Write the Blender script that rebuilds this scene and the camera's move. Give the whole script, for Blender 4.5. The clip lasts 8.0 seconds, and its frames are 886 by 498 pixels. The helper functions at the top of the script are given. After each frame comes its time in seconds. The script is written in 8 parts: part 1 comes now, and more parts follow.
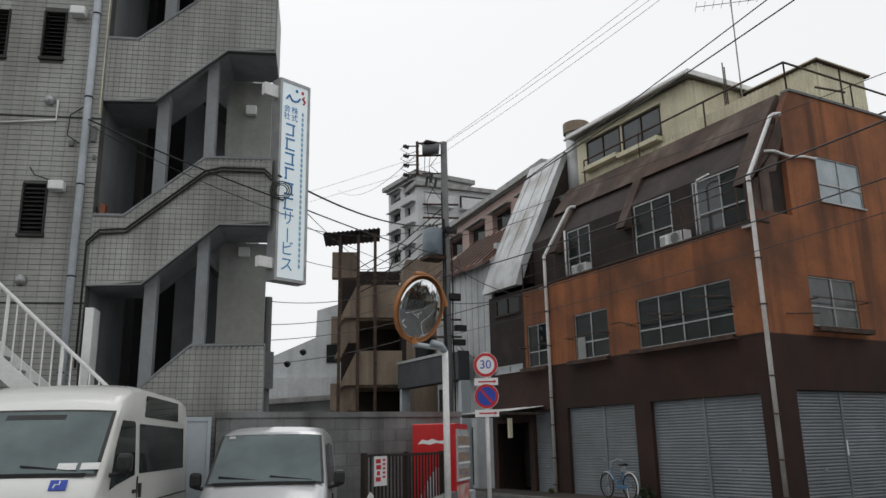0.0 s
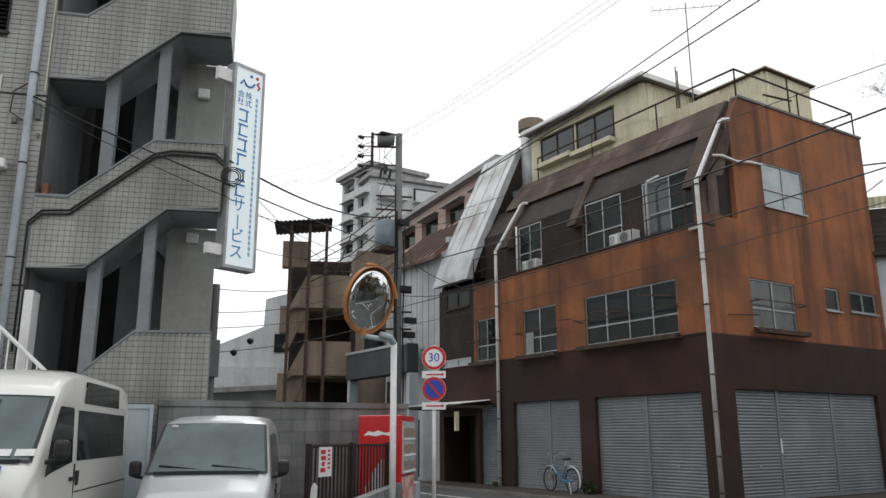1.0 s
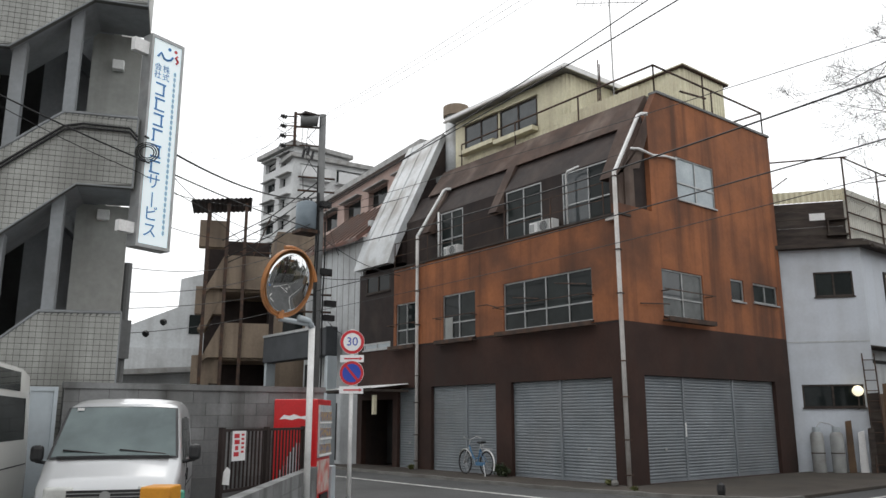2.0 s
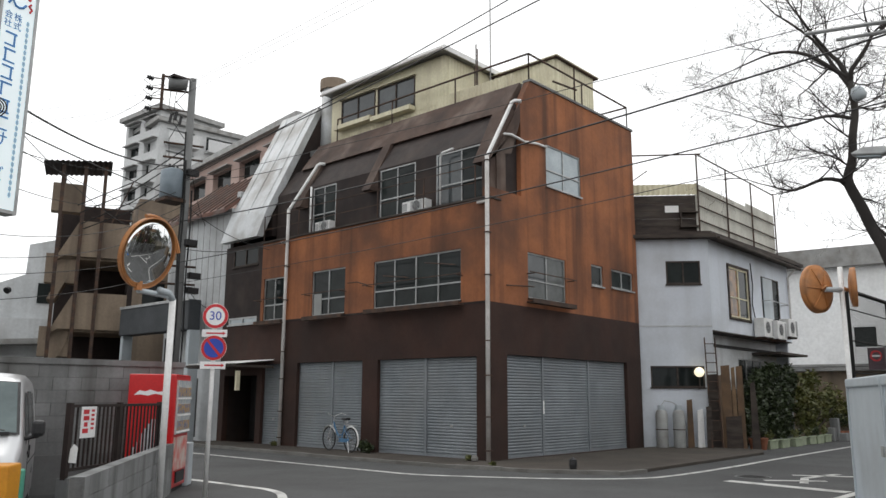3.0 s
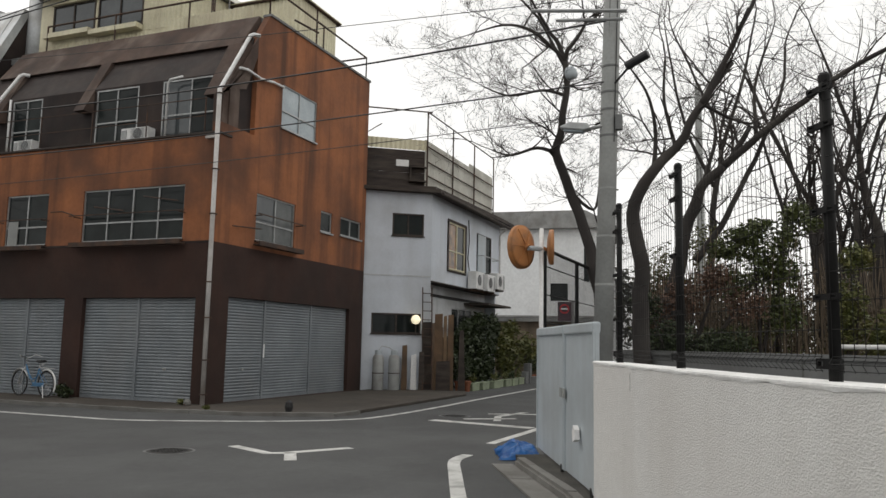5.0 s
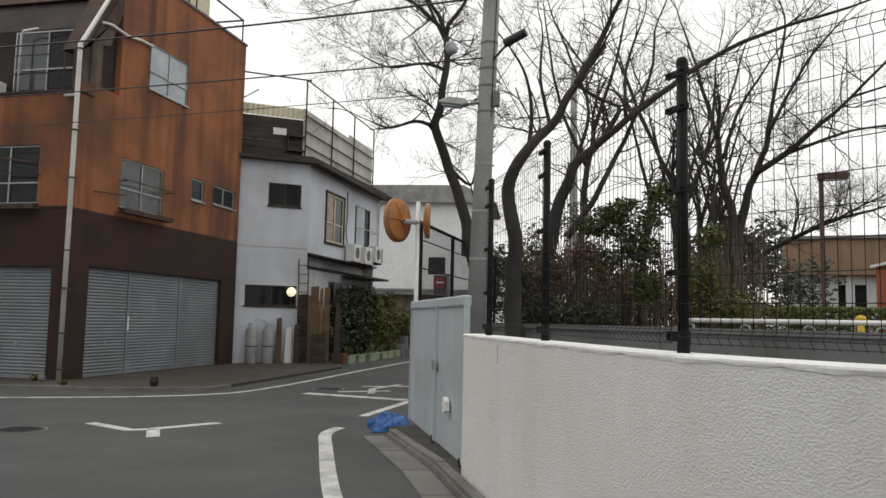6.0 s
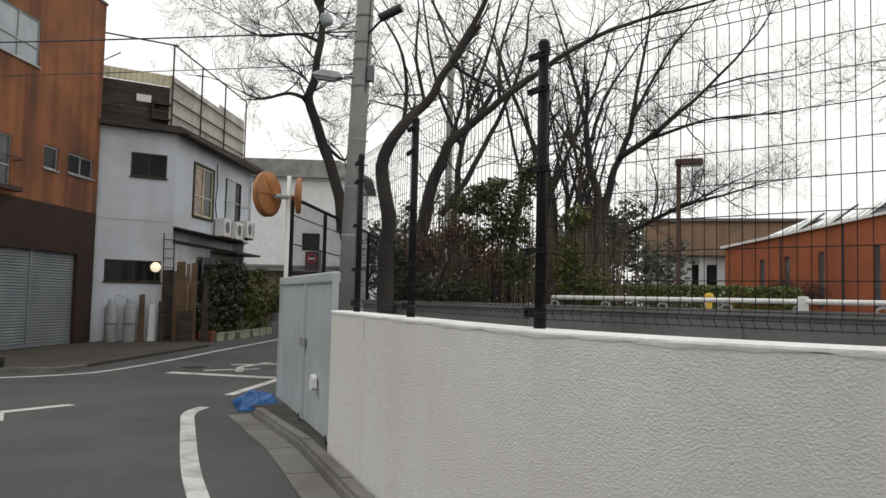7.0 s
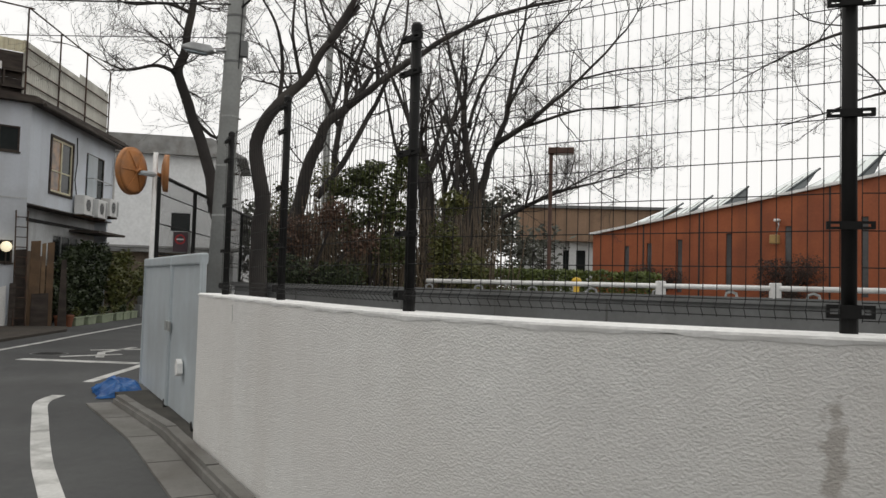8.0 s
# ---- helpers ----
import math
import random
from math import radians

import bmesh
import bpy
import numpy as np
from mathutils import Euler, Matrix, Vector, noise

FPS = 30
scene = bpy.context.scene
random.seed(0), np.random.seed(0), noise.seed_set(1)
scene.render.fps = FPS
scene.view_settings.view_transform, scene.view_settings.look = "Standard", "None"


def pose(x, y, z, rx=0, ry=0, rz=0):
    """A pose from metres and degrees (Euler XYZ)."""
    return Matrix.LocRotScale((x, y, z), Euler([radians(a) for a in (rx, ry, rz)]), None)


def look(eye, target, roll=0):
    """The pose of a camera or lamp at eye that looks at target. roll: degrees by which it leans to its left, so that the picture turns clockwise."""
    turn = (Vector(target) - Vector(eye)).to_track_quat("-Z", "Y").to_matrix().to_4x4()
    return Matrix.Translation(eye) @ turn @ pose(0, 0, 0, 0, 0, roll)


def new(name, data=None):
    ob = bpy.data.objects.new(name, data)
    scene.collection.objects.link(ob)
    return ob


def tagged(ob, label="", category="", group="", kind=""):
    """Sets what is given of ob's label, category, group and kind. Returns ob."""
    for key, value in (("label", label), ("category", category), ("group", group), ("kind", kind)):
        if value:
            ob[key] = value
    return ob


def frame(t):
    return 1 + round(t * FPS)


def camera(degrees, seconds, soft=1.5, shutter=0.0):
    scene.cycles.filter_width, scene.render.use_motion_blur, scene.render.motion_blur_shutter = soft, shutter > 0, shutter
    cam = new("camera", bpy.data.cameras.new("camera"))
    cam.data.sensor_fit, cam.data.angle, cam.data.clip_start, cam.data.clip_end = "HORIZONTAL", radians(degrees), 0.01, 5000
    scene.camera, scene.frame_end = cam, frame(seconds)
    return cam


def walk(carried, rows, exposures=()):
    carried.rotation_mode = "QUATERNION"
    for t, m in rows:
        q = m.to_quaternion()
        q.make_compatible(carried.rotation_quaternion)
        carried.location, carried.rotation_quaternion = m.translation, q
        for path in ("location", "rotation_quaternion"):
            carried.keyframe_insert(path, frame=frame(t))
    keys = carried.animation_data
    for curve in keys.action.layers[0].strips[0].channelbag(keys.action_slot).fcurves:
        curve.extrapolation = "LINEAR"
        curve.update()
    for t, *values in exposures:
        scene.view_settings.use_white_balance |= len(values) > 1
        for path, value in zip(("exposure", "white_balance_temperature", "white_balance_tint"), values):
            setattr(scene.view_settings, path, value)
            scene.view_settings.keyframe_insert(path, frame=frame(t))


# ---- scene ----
# ---------- camera ----------
PATH = [
    (0, -0.011, 0.113, 1.593, 104.06, 1.10, -28.96),
    (0.5, -0.010, 0.106, 1.592, 103.75, 0.19, -30.72),
    (1, -0.011, 0.098, 1.590, 103.49, 0.21, -32.78),
    (2.5, 0.000, 0.044, 1.612, 101.49, -0.13, -42.96),
    (3, 0.004, 0.025, 1.608, 100.68, -0.30, -48.22),
    (3.5, 0.008, 0.018, 1.607, 99.79, -0.49, -53.44),
    (4, 0.012, 0.009, 1.608, 98.73, -0.72, -58.60),
    (4.5, 0.022, 0.001, 1.604, 97.85, -0.87, -63.19),
    (5, 0.070, -0.014, 1.601, 96.95, -1.14, -68.09),
    (6.5, 0.163, -0.090, 1.602, 94.36, -1.26, -81.32),
    (7, 0.180, -0.123, 1.600, 93.69, -1.35, -86.04),
    (7.5, 0.185, -0.148, 1.597, 93.18, -1.47, -90.81),
    (8, 0.188, -0.163, 1.598, 92.70, -1.58, -95.00),
]
cam = camera(59.2, 8.0, soft=1.5)
walk(cam, [(r[0], pose(*r[1:])) for r in PATH],
     [(0, -0.35, 6500, 10), (0.5, -0.18, 6500, 10), (1, 0.0, 6500, 10), (2.5, 0.22, 6550, 10), (3.5, 0.18, 6600, 10), (4.5, -0.1, 6750, 10), (5, -0.12, 6800, 10), (6.5, -0.1, 6800, 10), (8, -0.2, 6800, 10)])

# ---------- daylight: a bright overcast sky ----------
world = bpy.data.worlds.new("overcast")
scene.world = world
world.use_nodes = True
wn, wl = world.node_tree.nodes, world.node_tree.links
sky = wn.new("ShaderNodeTexSky")
sky.sky_type = "NISHITA"
sky.sun_disc = False
sky.sun_elevation, sky.sun_rotation = radians(54), radians(16)
sky.dust_density = 4.0
hs = wn.new("ShaderNodeHueSaturation")
hs.inputs["Saturation"].default_value = 0.12
wl.new(sky.outputs[0], hs.inputs["Color"])
veil = wn.new("ShaderNodeMixRGB")
veil.inputs["Fac"].default_value = 0.9
veil.inputs["Color2"].default_value = (12.0, 12.2, 12.4, 1)
wl.new(hs.outputs[0], veil.inputs["Color1"])
wl.new(veil.outputs[0], wn["Background"].inputs["Color"])
wn["Background"].inputs["Strength"].default_value = 0.10
sun = new("sun", bpy.data.lights.new("sun", "SUN"))
sun.data.energy, sun.data.angle, sun.data.color = 0.7, radians(40), (1.0, 0.97, 0.93)
sun.matrix_world = look((0, 0, 40), (-8, -28, 0))


# ---------- materials ----------
def mat(name, c1, c2=None, scale=3.0, rough=0.8, metal=0.0, bump=0.0, bscale=60.0, stain=None, sscale=0.5, samt=0.5,
        streak=0.0, streakc=(0.03, 0.025, 0.02), vary=0.0, stretch=(1, 1, 1), spec=0.4, detail=6.0, coat=0.0, grain=0.07):
    """A surface with grain, patchy stains, run-off streaks, relief and variation from piece to piece."""
    m = bpy.data.materials.new(name)
    m.use_nodes = True
    n, l = m.node_tree.nodes, m.node_tree.links
    b = n["Principled BSDF"]
    b.inputs["Roughness"].default_value = rough
    b.inputs["Metallic"].default_value = metal
    b.inputs["Specular IOR Level"].default_value = spec
    b.inputs["Coat Weight"].default_value = coat
    geo = n.new("ShaderNodeNewGeometry")
    mp = n.new("ShaderNodeMapping")
    mp.inputs["Scale"].default_value = stretch
    l.new(geo.outputs["Position"], mp.inputs["Vector"])

    def tex(s, d=detail, src=mp):
        t = n.new("ShaderNodeTexNoise")
        t.inputs["Scale"].default_value, t.inputs["Detail"].default_value = s, d
        l.new(src.outputs[0], t.inputs["Vector"])
        return t

    def ramp(src, lo, hi):
        r = n.new("ShaderNodeMapRange")
        r.inputs["From Min"].default_value, r.inputs["From Max"].default_value = lo, hi
        l.new(src, r.inputs["Value"])
        return r.outputs[0]

    def mix(fac, a, bb):
        x = n.new("ShaderNodeMixRGB")
        for sock, v in ((x.inputs[0], fac), (x.inputs[1], a), (x.inputs[2], bb)):
            if isinstance(v, (tuple, list)):
                sock.default_value = (*v[:3], 1)
            elif isinstance(v, float):
                sock.default_value = v
            else:
                l.new(v, sock)
        return x.outputs[0]

    c2 = c2 or tuple(v * 0.8 for v in c1)
    col = mix(ramp(tex(scale).outputs[0], 0.35, 0.65), c1, c2)
    fine = n.new("ShaderNodeMixRGB")
    fine.blend_type = "MULTIPLY"
    fine.inputs[0].default_value = 1.0
    l.new(col, fine.inputs[1])
    fr = n.new("ShaderNodeMapRange")
    fr.inputs["From Min"].default_value, fr.inputs["From Max"].default_value = 0.3, 0.7
    fr.inputs["To Min"].default_value, fr.inputs["To Max"].default_value = 1 - grain, 1 + grain
    l.new(tex(scale * 14, 3).outputs[0], fr.inputs["Value"])
    l.new(fr.outputs[0], fine.inputs[2])
    col = fine.outputs[0]
    if stain:
        f = n.new("ShaderNodeMath")
        f.operation = "MULTIPLY"
        l.new(ramp(tex(sscale, 8).outputs[0], 0.48, 0.68), f.inputs[0])
        f.inputs[1].default_value = samt
        col = mix(f.outputs[0], col, stain)
    if streak:
        ms = n.new("ShaderNodeMapping")
        ms.inputs["Scale"].default_value = (2.2, 2.2, 0.12)
        l.new(geo.outputs["Position"], ms.inputs["Vector"])
        f = n.new("ShaderNodeMath")
        f.operation = "MULTIPLY"
        l.new(ramp(tex(1.0, 6, ms).outputs[0], 0.46, 0.7), f.inputs[0])
        f.inputs[1].default_value = streak
        col = mix(f.outputs[0], col, streakc)
    if vary:
        info = n.new("ShaderNodeObjectInfo")
        v = n.new("ShaderNodeMapRange")
        v.inputs["To Min"].default_value, v.inputs["To Max"].default_value = 1 - vary, 1 + vary
        l.new(info.outputs["Random"], v.inputs["Value"])
        mm = n.new("ShaderNodeMixRGB")
        mm.blend_type = "MULTIPLY"
        mm.inputs[0].default_value = 1.0
        l.new(col, mm.inputs[1])
        l.new(v.outputs[0], mm.inputs[2])
        col = mm.outputs[0]
    l.new(col, b.inputs["Base Color"])
    if bump:
        bp = n.new("ShaderNodeBump")
        bp.inputs["Strength"].default_value = 1.0
        bp.inputs["Distance"].default_value = bump
        l.new(tex(bscale, 4).outputs[0], bp.inputs["Height"])
        l.new(bp.outputs[0], b.inputs["Normal"])
        rr = n.new("ShaderNodeMapRange")
        rr.inputs["To Min"].default_value, rr.inputs["To Max"].default_value = max(rough - 0.12, 0.05), min(rough + 0.12, 1)
        l.new(tex(scale * 3).outputs[0], rr.inputs["Value"])
        l.new(rr.outputs[0], b.inputs["Roughness"])
    return m


def glass(name, tint=(0.012, 0.015, 0.015), rough=0.05):
    """Window glass with a dark room behind it: a dark, glossy dielectric."""
    m = mat(name, tint, tuple(v * 1.8 for v in tint), 0.8, rough, spec=0.15)
    return m


def glow(name, colour, strength):
    m = bpy.data.materials.new(name)
    m.use_nodes = True
    b = m.node_tree.nodes["Principled BSDF"]
    b.inputs["Base Color"].default_value = (*colour, 1)
    b.inputs["Emission Color"].default_value = (*colour, 1)
    b.inputs["Emission Strength"].default_value = strength
    return m


ASPHALT = mat("asphalt", (0.085, 0.087, 0.087), (0.066, 0.067, 0.068), 0.6, 0.9, bump=0.004, bscale=160, stain=(0.05, 0.05, 0.05), sscale=0.35, samt=0.5)
APRON = mat("concrete_apron", (0.082, 0.069, 0.057), (0.056, 0.048, 0.040), 0.8, 0.92, bump=0.004, bscale=90, stain=(0.06, 0.055, 0.048), sscale=0.6, samt=0.6)
DIRTY = mat("dirty_strip", (0.05, 0.048, 0.043), (0.036, 0.034, 0.03), 1.5, 0.95, bump=0.004, bscale=90, stain=(0.09, 0.085, 0.07), sscale=1.6, samt=0.5)
KERB = mat("kerb_concrete", (0.205, 0.20, 0.188), (0.15, 0.147, 0.135), 2, 0.9, bump=0.003, bscale=120, stain=(0.11, 0.10, 0.09), sscale=1.2, samt=0.7, vary=0.1)
LINE = mat("road_paint", (0.62, 0.62, 0.60), (0.50, 0.50, 0.48), 2, 0.8, bump=0.002, bscale=150, stain=(0.22, 0.22, 0.21), sscale=3.0, samt=0.7)
ORANGE = mat("orange_render", (0.37, 0.138, 0.058), (0.235, 0.095, 0.048), 0.75, 0.92, bump=0.006, bscale=55, stain=(0.085, 0.047, 0.034), sscale=0.45, samt=0.75, streak=0.7, streakc=(0.05, 0.03, 0.024))
BROWN = mat("brown_render", (0.055, 0.027, 0.020), (0.038, 0.020, 0.016), 0.9, 0.9, bump=0.005, bscale=60, stain=(0.03, 0.018, 0.015), sscale=0.6, samt=0.6, streak=0.3)
DKBROWN = mat("dark_brown_sheet", (0.034, 0.022, 0.019), (0.021, 0.015, 0.014), 1.4, 0.8, bump=0.003, bscale=30, stain=(0.065, 0.046, 0.038), sscale=0.8, samt=0.45, streak=0.5, streakc=(0.014, 0.012, 0.011))
SHUTTER = mat("shutter_grey", (0.255, 0.28, 0.30), (0.20, 0.222, 0.24), 1.2, 0.6, 0.15, bump=0.001, bscale=40, stain=(0.22, 0.225, 0.23), sscale=0.7, samt=0.5, streak=0.15, streakc=(0.2, 0.19, 0.18))
ALU = mat("aluminium_frame", (0.42, 0.43, 0.43), (0.32, 0.33, 0.33), 4, 0.45, 0.5, stain=(0.3, 0.29, 0.28), sscale=3, samt=0.5)
RUST = mat("rusty_iron", (0.075, 0.048, 0.036), (0.04, 0.03, 0.026), 8, 0.85, bump=0.002, bscale=90, stain=(0.14, 0.07, 0.04), sscale=4, samt=0.6)
PVC = mat("grey_pvc_pipe", (0.58, 0.56, 0.54), (0.48, 0.465, 0.45), 1.5, 0.6, stain=(0.27, 0.23, 0.20), sscale=1.4, samt=0.6)
CREAM = mat("cream_siding", (0.73, 0.69, 0.51), (0.65, 0.61, 0.44), 1.0, 0.7, bump=0.002, bscale=30, stain=(0.47, 0.41, 0.30), sscale=0.7, samt=0.5, streak=0.25, streakc=(0.33, 0.27, 0.19))
ROOFM = mat("roof_edge_metal", (0.33, 0.33, 0.32), (0.24, 0.24, 0.235), 2, 0.5, 0.3, stain=(0.14, 0.12, 0.10), sscale=1.5, samt=0.5)
SILVER = mat("galvanised_sheet", (0.60, 0.62, 0.63), (0.46, 0.48, 0.49), 0.9, 0.5, 0.2, bump=0.006, bscale=7, stain=(0.24, 0.21, 0.18), sscale=0.9, samt=0.6, streak=0.3, streakc=(0.22, 0.17, 0.13))
GLASS = glass("window_glass")
PALEGLASS = mat("curtained_glass", (0.40, 0.46, 0.49), (0.28, 0.335, 0.36), 1.2, 0.08, spec=0.7)
LOWPANE = mat("obscured_glass", (0.115, 0.125, 0.12), (0.06, 0.067, 0.066), 2.2, 0.2, spec=0.3)
# grey base colour adds to the sky reflection in these panes
PENTGLASS = mat("painted_sky_grey_glass", (0.075, 0.085, 0.09), (0.04, 0.047, 0.05), 1.0, 0.06, spec=0.5)
FROST = mat("frosted_glass", (0.026, 0.033, 0.032), (0.012, 0.016, 0.015), 1.5, 0.25, spec=0.16)
WHITEW = mat("white_house_render", (0.64, 0.68, 0.735), (0.60, 0.64, 0.695), 0.8, 0.85, bump=0.003, bscale=40, stain=(0.36, 0.37, 0.37), sscale=0.6, samt=0.4, streak=0.2, streakc=(0.38, 0.39, 0.39), grain=0.03)
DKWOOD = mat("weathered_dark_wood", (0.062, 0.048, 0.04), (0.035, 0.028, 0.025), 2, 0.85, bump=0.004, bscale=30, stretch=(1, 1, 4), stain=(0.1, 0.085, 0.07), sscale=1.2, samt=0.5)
TILE = mat("grey_wall_tile", (0.385, 0.39, 0.365), (0.33, 0.335, 0.315), 0.7, 0.5, stain=(0.17, 0.17, 0.155), sscale=0.5, samt=0.6, streak=0.45, streakc=(0.13, 0.13, 0.115), vary=0.05)
GROUT = mat("dark_grout", (0.125, 0.127, 0.118), (0.09, 0.09, 0.085), 2, 0.95)
PAINTG = mat("grey_painted_concrete", (0.27, 0.285, 0.30), (0.23, 0.245, 0.255), 0.9, 0.8, bump=0.002, bscale=40, stain=(0.15, 0.15, 0.15), sscale=0.8, samt=0.5, streak=0.3, streakc=(0.12, 0.12, 0.11))
# near-black: shade of deep openings put into the colour; also dark joints and louvres
DARKIN = mat("deep_shade_and_dark_joints", (0.045, 0.045, 0.045), (0.03, 0.03, 0.03), 1.5, 0.9)
BLOCK = mat("concrete_block", (0.24, 0.245, 0.245), (0.195, 0.20, 0.20), 1.6, 0.93, bump=0.004, bscale=100, stain=(0.10, 0.10, 0.095), sscale=0.9, samt=0.6, streak=0.75, streakc=(0.065, 0.065, 0.06), vary=0.1)
MORTAR = mat("mortar", (0.13, 0.13, 0.125), (0.10, 0.10, 0.095), 3, 0.95)
STUCCO = mat("white_stucco", (0.735, 0.735, 0.715), (0.69, 0.685, 0.67), 0.8, 0.9, bump=0.0075, bscale=78, stretch=(0.9, 0.9, 1.3), stain=(0.67, 0.65, 0.62), sscale=0.5, samt=0.4, streak=0.4, streakc=(0.60, 0.58, 0.55), grain=0.04)
COPING = mat("white_coping", (0.82, 0.82, 0.81), (0.76, 0.76, 0.75), 2, 0.8, bump=0.003, bscale=60, stain=(0.6, 0.59, 0.57), sscale=2, samt=0.4)
GATEM = mat("grey_steel_gate", (0.50, 0.55, 0.58), (0.44, 0.49, 0.52), 0.9, 0.5, 0.1, stain=(0.28, 0.29, 0.29), sscale=0.8, samt=0.5, streak=0.25, streakc=(0.26, 0.27, 0.27), grain=0.03)
BLACK = mat("black_painted_steel", (0.009, 0.009, 0.009), (0.013, 0.013, 0.013), 6, 0.6, spec=0.2)
RUBBER = mat("black_rubber", (0.018, 0.018, 0.018), (0.026, 0.026, 0.026), 6, 0.7)
BARK = mat("cherry_bark", (0.048, 0.042, 0.039), (0.028, 0.025, 0.024), 3, 0.92, bump=0.012, bscale=18, stretch=(1, 1, 0.5), stain=(0.10, 0.09, 0.078), sscale=1.5, samt=0.5)
TWIG = mat("dark_twigs", (0.055, 0.045, 0.04), (0.035, 0.03, 0.027), 5, 0.9)
POLEC = mat("pole_concrete", (0.36, 0.37, 0.36), (0.31, 0.32, 0.31), 1.5, 0.85, bump=0.002, bscale=80, stain=(0.22, 0.22, 0.21), sscale=1.0, samt=0.5)
WHITEP = mat("white_paint", (0.78, 0.78, 0.77), (0.72, 0.72, 0.71), 2, 0.5, stain=(0.5, 0.49, 0.47), sscale=2.5, samt=0.5)
VANW = mat("van_white_paint", (0.78, 0.78, 0.745), (0.76, 0.76, 0.72), 1.0, 0.25, coat=0.6, grain=0.01)
VANS = mat("van_silver_paint", (0.60, 0.61, 0.62), (0.57, 0.58, 0.59), 1.0, 0.28, 0.25, coat=0.6, grain=0.01)
SCREEN = mat("windscreen_glass", (0.11, 0.15, 0.15), (0.06, 0.085, 0.088), 1.6, 0.03, spec=0.55, grain=0.02)
BLACKPL = mat("black_plastic", (0.02, 0.02, 0.021), (0.028, 0.028, 0.03), 5, 0.5)
RED = mat("vending_red", (0.55, 0.018, 0.02), (0.50, 0.015, 0.018), 2, 0.3)
SIGNRED = mat("sign_red", (0.55, 0.03, 0.04), (0.50, 0.028, 0.036), 3, 0.4)
SIGNBLUE = mat("sign_blue", (0.035, 0.075, 0.42), (0.03, 0.065, 0.38), 3, 0.4)
SIGNWHITE = mat("sign_white", (0.80, 0.80, 0.80), (0.76, 0.76, 0.76), 3, 0.4)
MIRRORO = mat("mirror_orange", (0.47, 0.195, 0.065), (0.38, 0.16, 0.055), 4, 0.55, stain=(0.26, 0.13, 0.065), sscale=5, samt=0.75)
IRON = mat("cast_iron", (0.028, 0.028, 0.027), (0.02, 0.02, 0.02), 6, 0.7)
MIRROR = mat("convex_mirror_glass", (0.82, 0.83, 0.83), (0.80, 0.81, 0.81), 2, 0.03, 1.0)
REDTILE = mat("red_brick_tile", (0.36, 0.105, 0.042), (0.31, 0.088, 0.037), 0.8, 0.7, stain=(0.15, 0.04, 0.025), sscale=0.6, samt=0.4, streak=0.2)
TAN = mat("tan_wall", (0.30, 0.195, 0.13), (0.26, 0.17, 0.11), 0.8, 0.85, stain=(0.18, 0.12, 0.085), sscale=0.5, samt=0.5, streak=0.3)
BEIGE = mat("beige_wall", (0.30, 0.235, 0.175), (0.25, 0.195, 0.145), 0.7, 0.88, bump=0.003, bscale=30, stain=(0.12, 0.095, 0.075), sscale=0.6, samt=0.6, streak=0.45, streakc=(0.09, 0.07, 0.055))
PINK = mat("pink_apartment_tile", (0.43, 0.315, 0.275), (0.39, 0.28, 0.245), 0.6, 0.8, stain=(0.3, 0.22, 0.19), sscale=0.4, samt=0.4)
APTW = mat("apartment_white", (0.62, 0.63, 0.63), (0.56, 0.57, 0.57), 0.4, 0.8, stain=(0.42, 0.42, 0.41), sscale=0.3, samt=0.4)
GREYW = mat("grey_house_siding", (0.58, 0.60, 0.61), (0.50, 0.52, 0.53), 0.6, 0.8, stain=(0.28, 0.28, 0.28), sscale=0.5, samt=0.5, streak=0.3, streakc=(0.22, 0.22, 0.21))
LEAF = mat("dark_evergreen_leaf", (0.040, 0.056, 0.021), (0.022, 0.033, 0.014), 6, 0.45, stain=(0.05, 0.07, 0.02), sscale=5, samt=0.6)
LEAFY = mat("yellow_green_leaf", (0.12, 0.125, 0.035), (0.07, 0.085, 0.026), 5, 0.5, stain=(0.15, 0.12, 0.03), sscale=3, samt=0.5)
SHRUB = mat("dark_brown_twigs", (0.060, 0.038, 0.030), (0.035, 0.024, 0.020), 5, 0.7)
LEAFR = mat("russet_leaf", (0.13, 0.07, 0.042), (0.08, 0.045, 0.03), 5, 0.6)
HEDGE = mat("clipped_hedge_leaf", (0.13, 0.165, 0.04), (0.085, 0.115, 0.03), 4, 0.55)
SOIL = mat("park_soil", (0.075, 0.062, 0.045), (0.05, 0.042, 0.033), 1.5, 0.95, bump=0.01, bscale=30, stain=(0.06, 0.075, 0.03), sscale=0.8, samt=0.5)
CONC = mat("grey_concrete", (0.20, 0.205, 0.205), (0.165, 0.17, 0.17), 1.0, 0.9, bump=0.003, bscale=50, stain=(0.11, 0.11, 0.105), sscale=0.8, samt=0.5, streak=0.35, streakc=(0.09, 0.09, 0.085))
TERRA = mat("terracotta", (0.28, 0.11, 0.06), (0.23, 0.09, 0.05), 5, 0.8)
CABLE = mat("black_cable", (0.015, 0.015, 0.016), (0.02, 0.02, 0.02), 5, 0.6)
BLUET = mat("blue_tarpaulin", (0.004, 0.105, 0.33), (0.003, 0.05, 0.19), 3, 0.4, bump=0.02, bscale=14)


# ---------- building blocks ----------
class Fr:
    """A flat frame: u along a wall, d out of it, z up."""
    def __init__(self, o, u, n, z=0.0):
        self.o, self.z = Vector((o[0], o[1])), z
        self.u, self.n = Vector(u).normalized(), Vector(n).normalized()

    def __call__(self, u, d, z):
        p = self.o + self.u * u + self.n * d
        return (p.x, p.y, self.z + z)


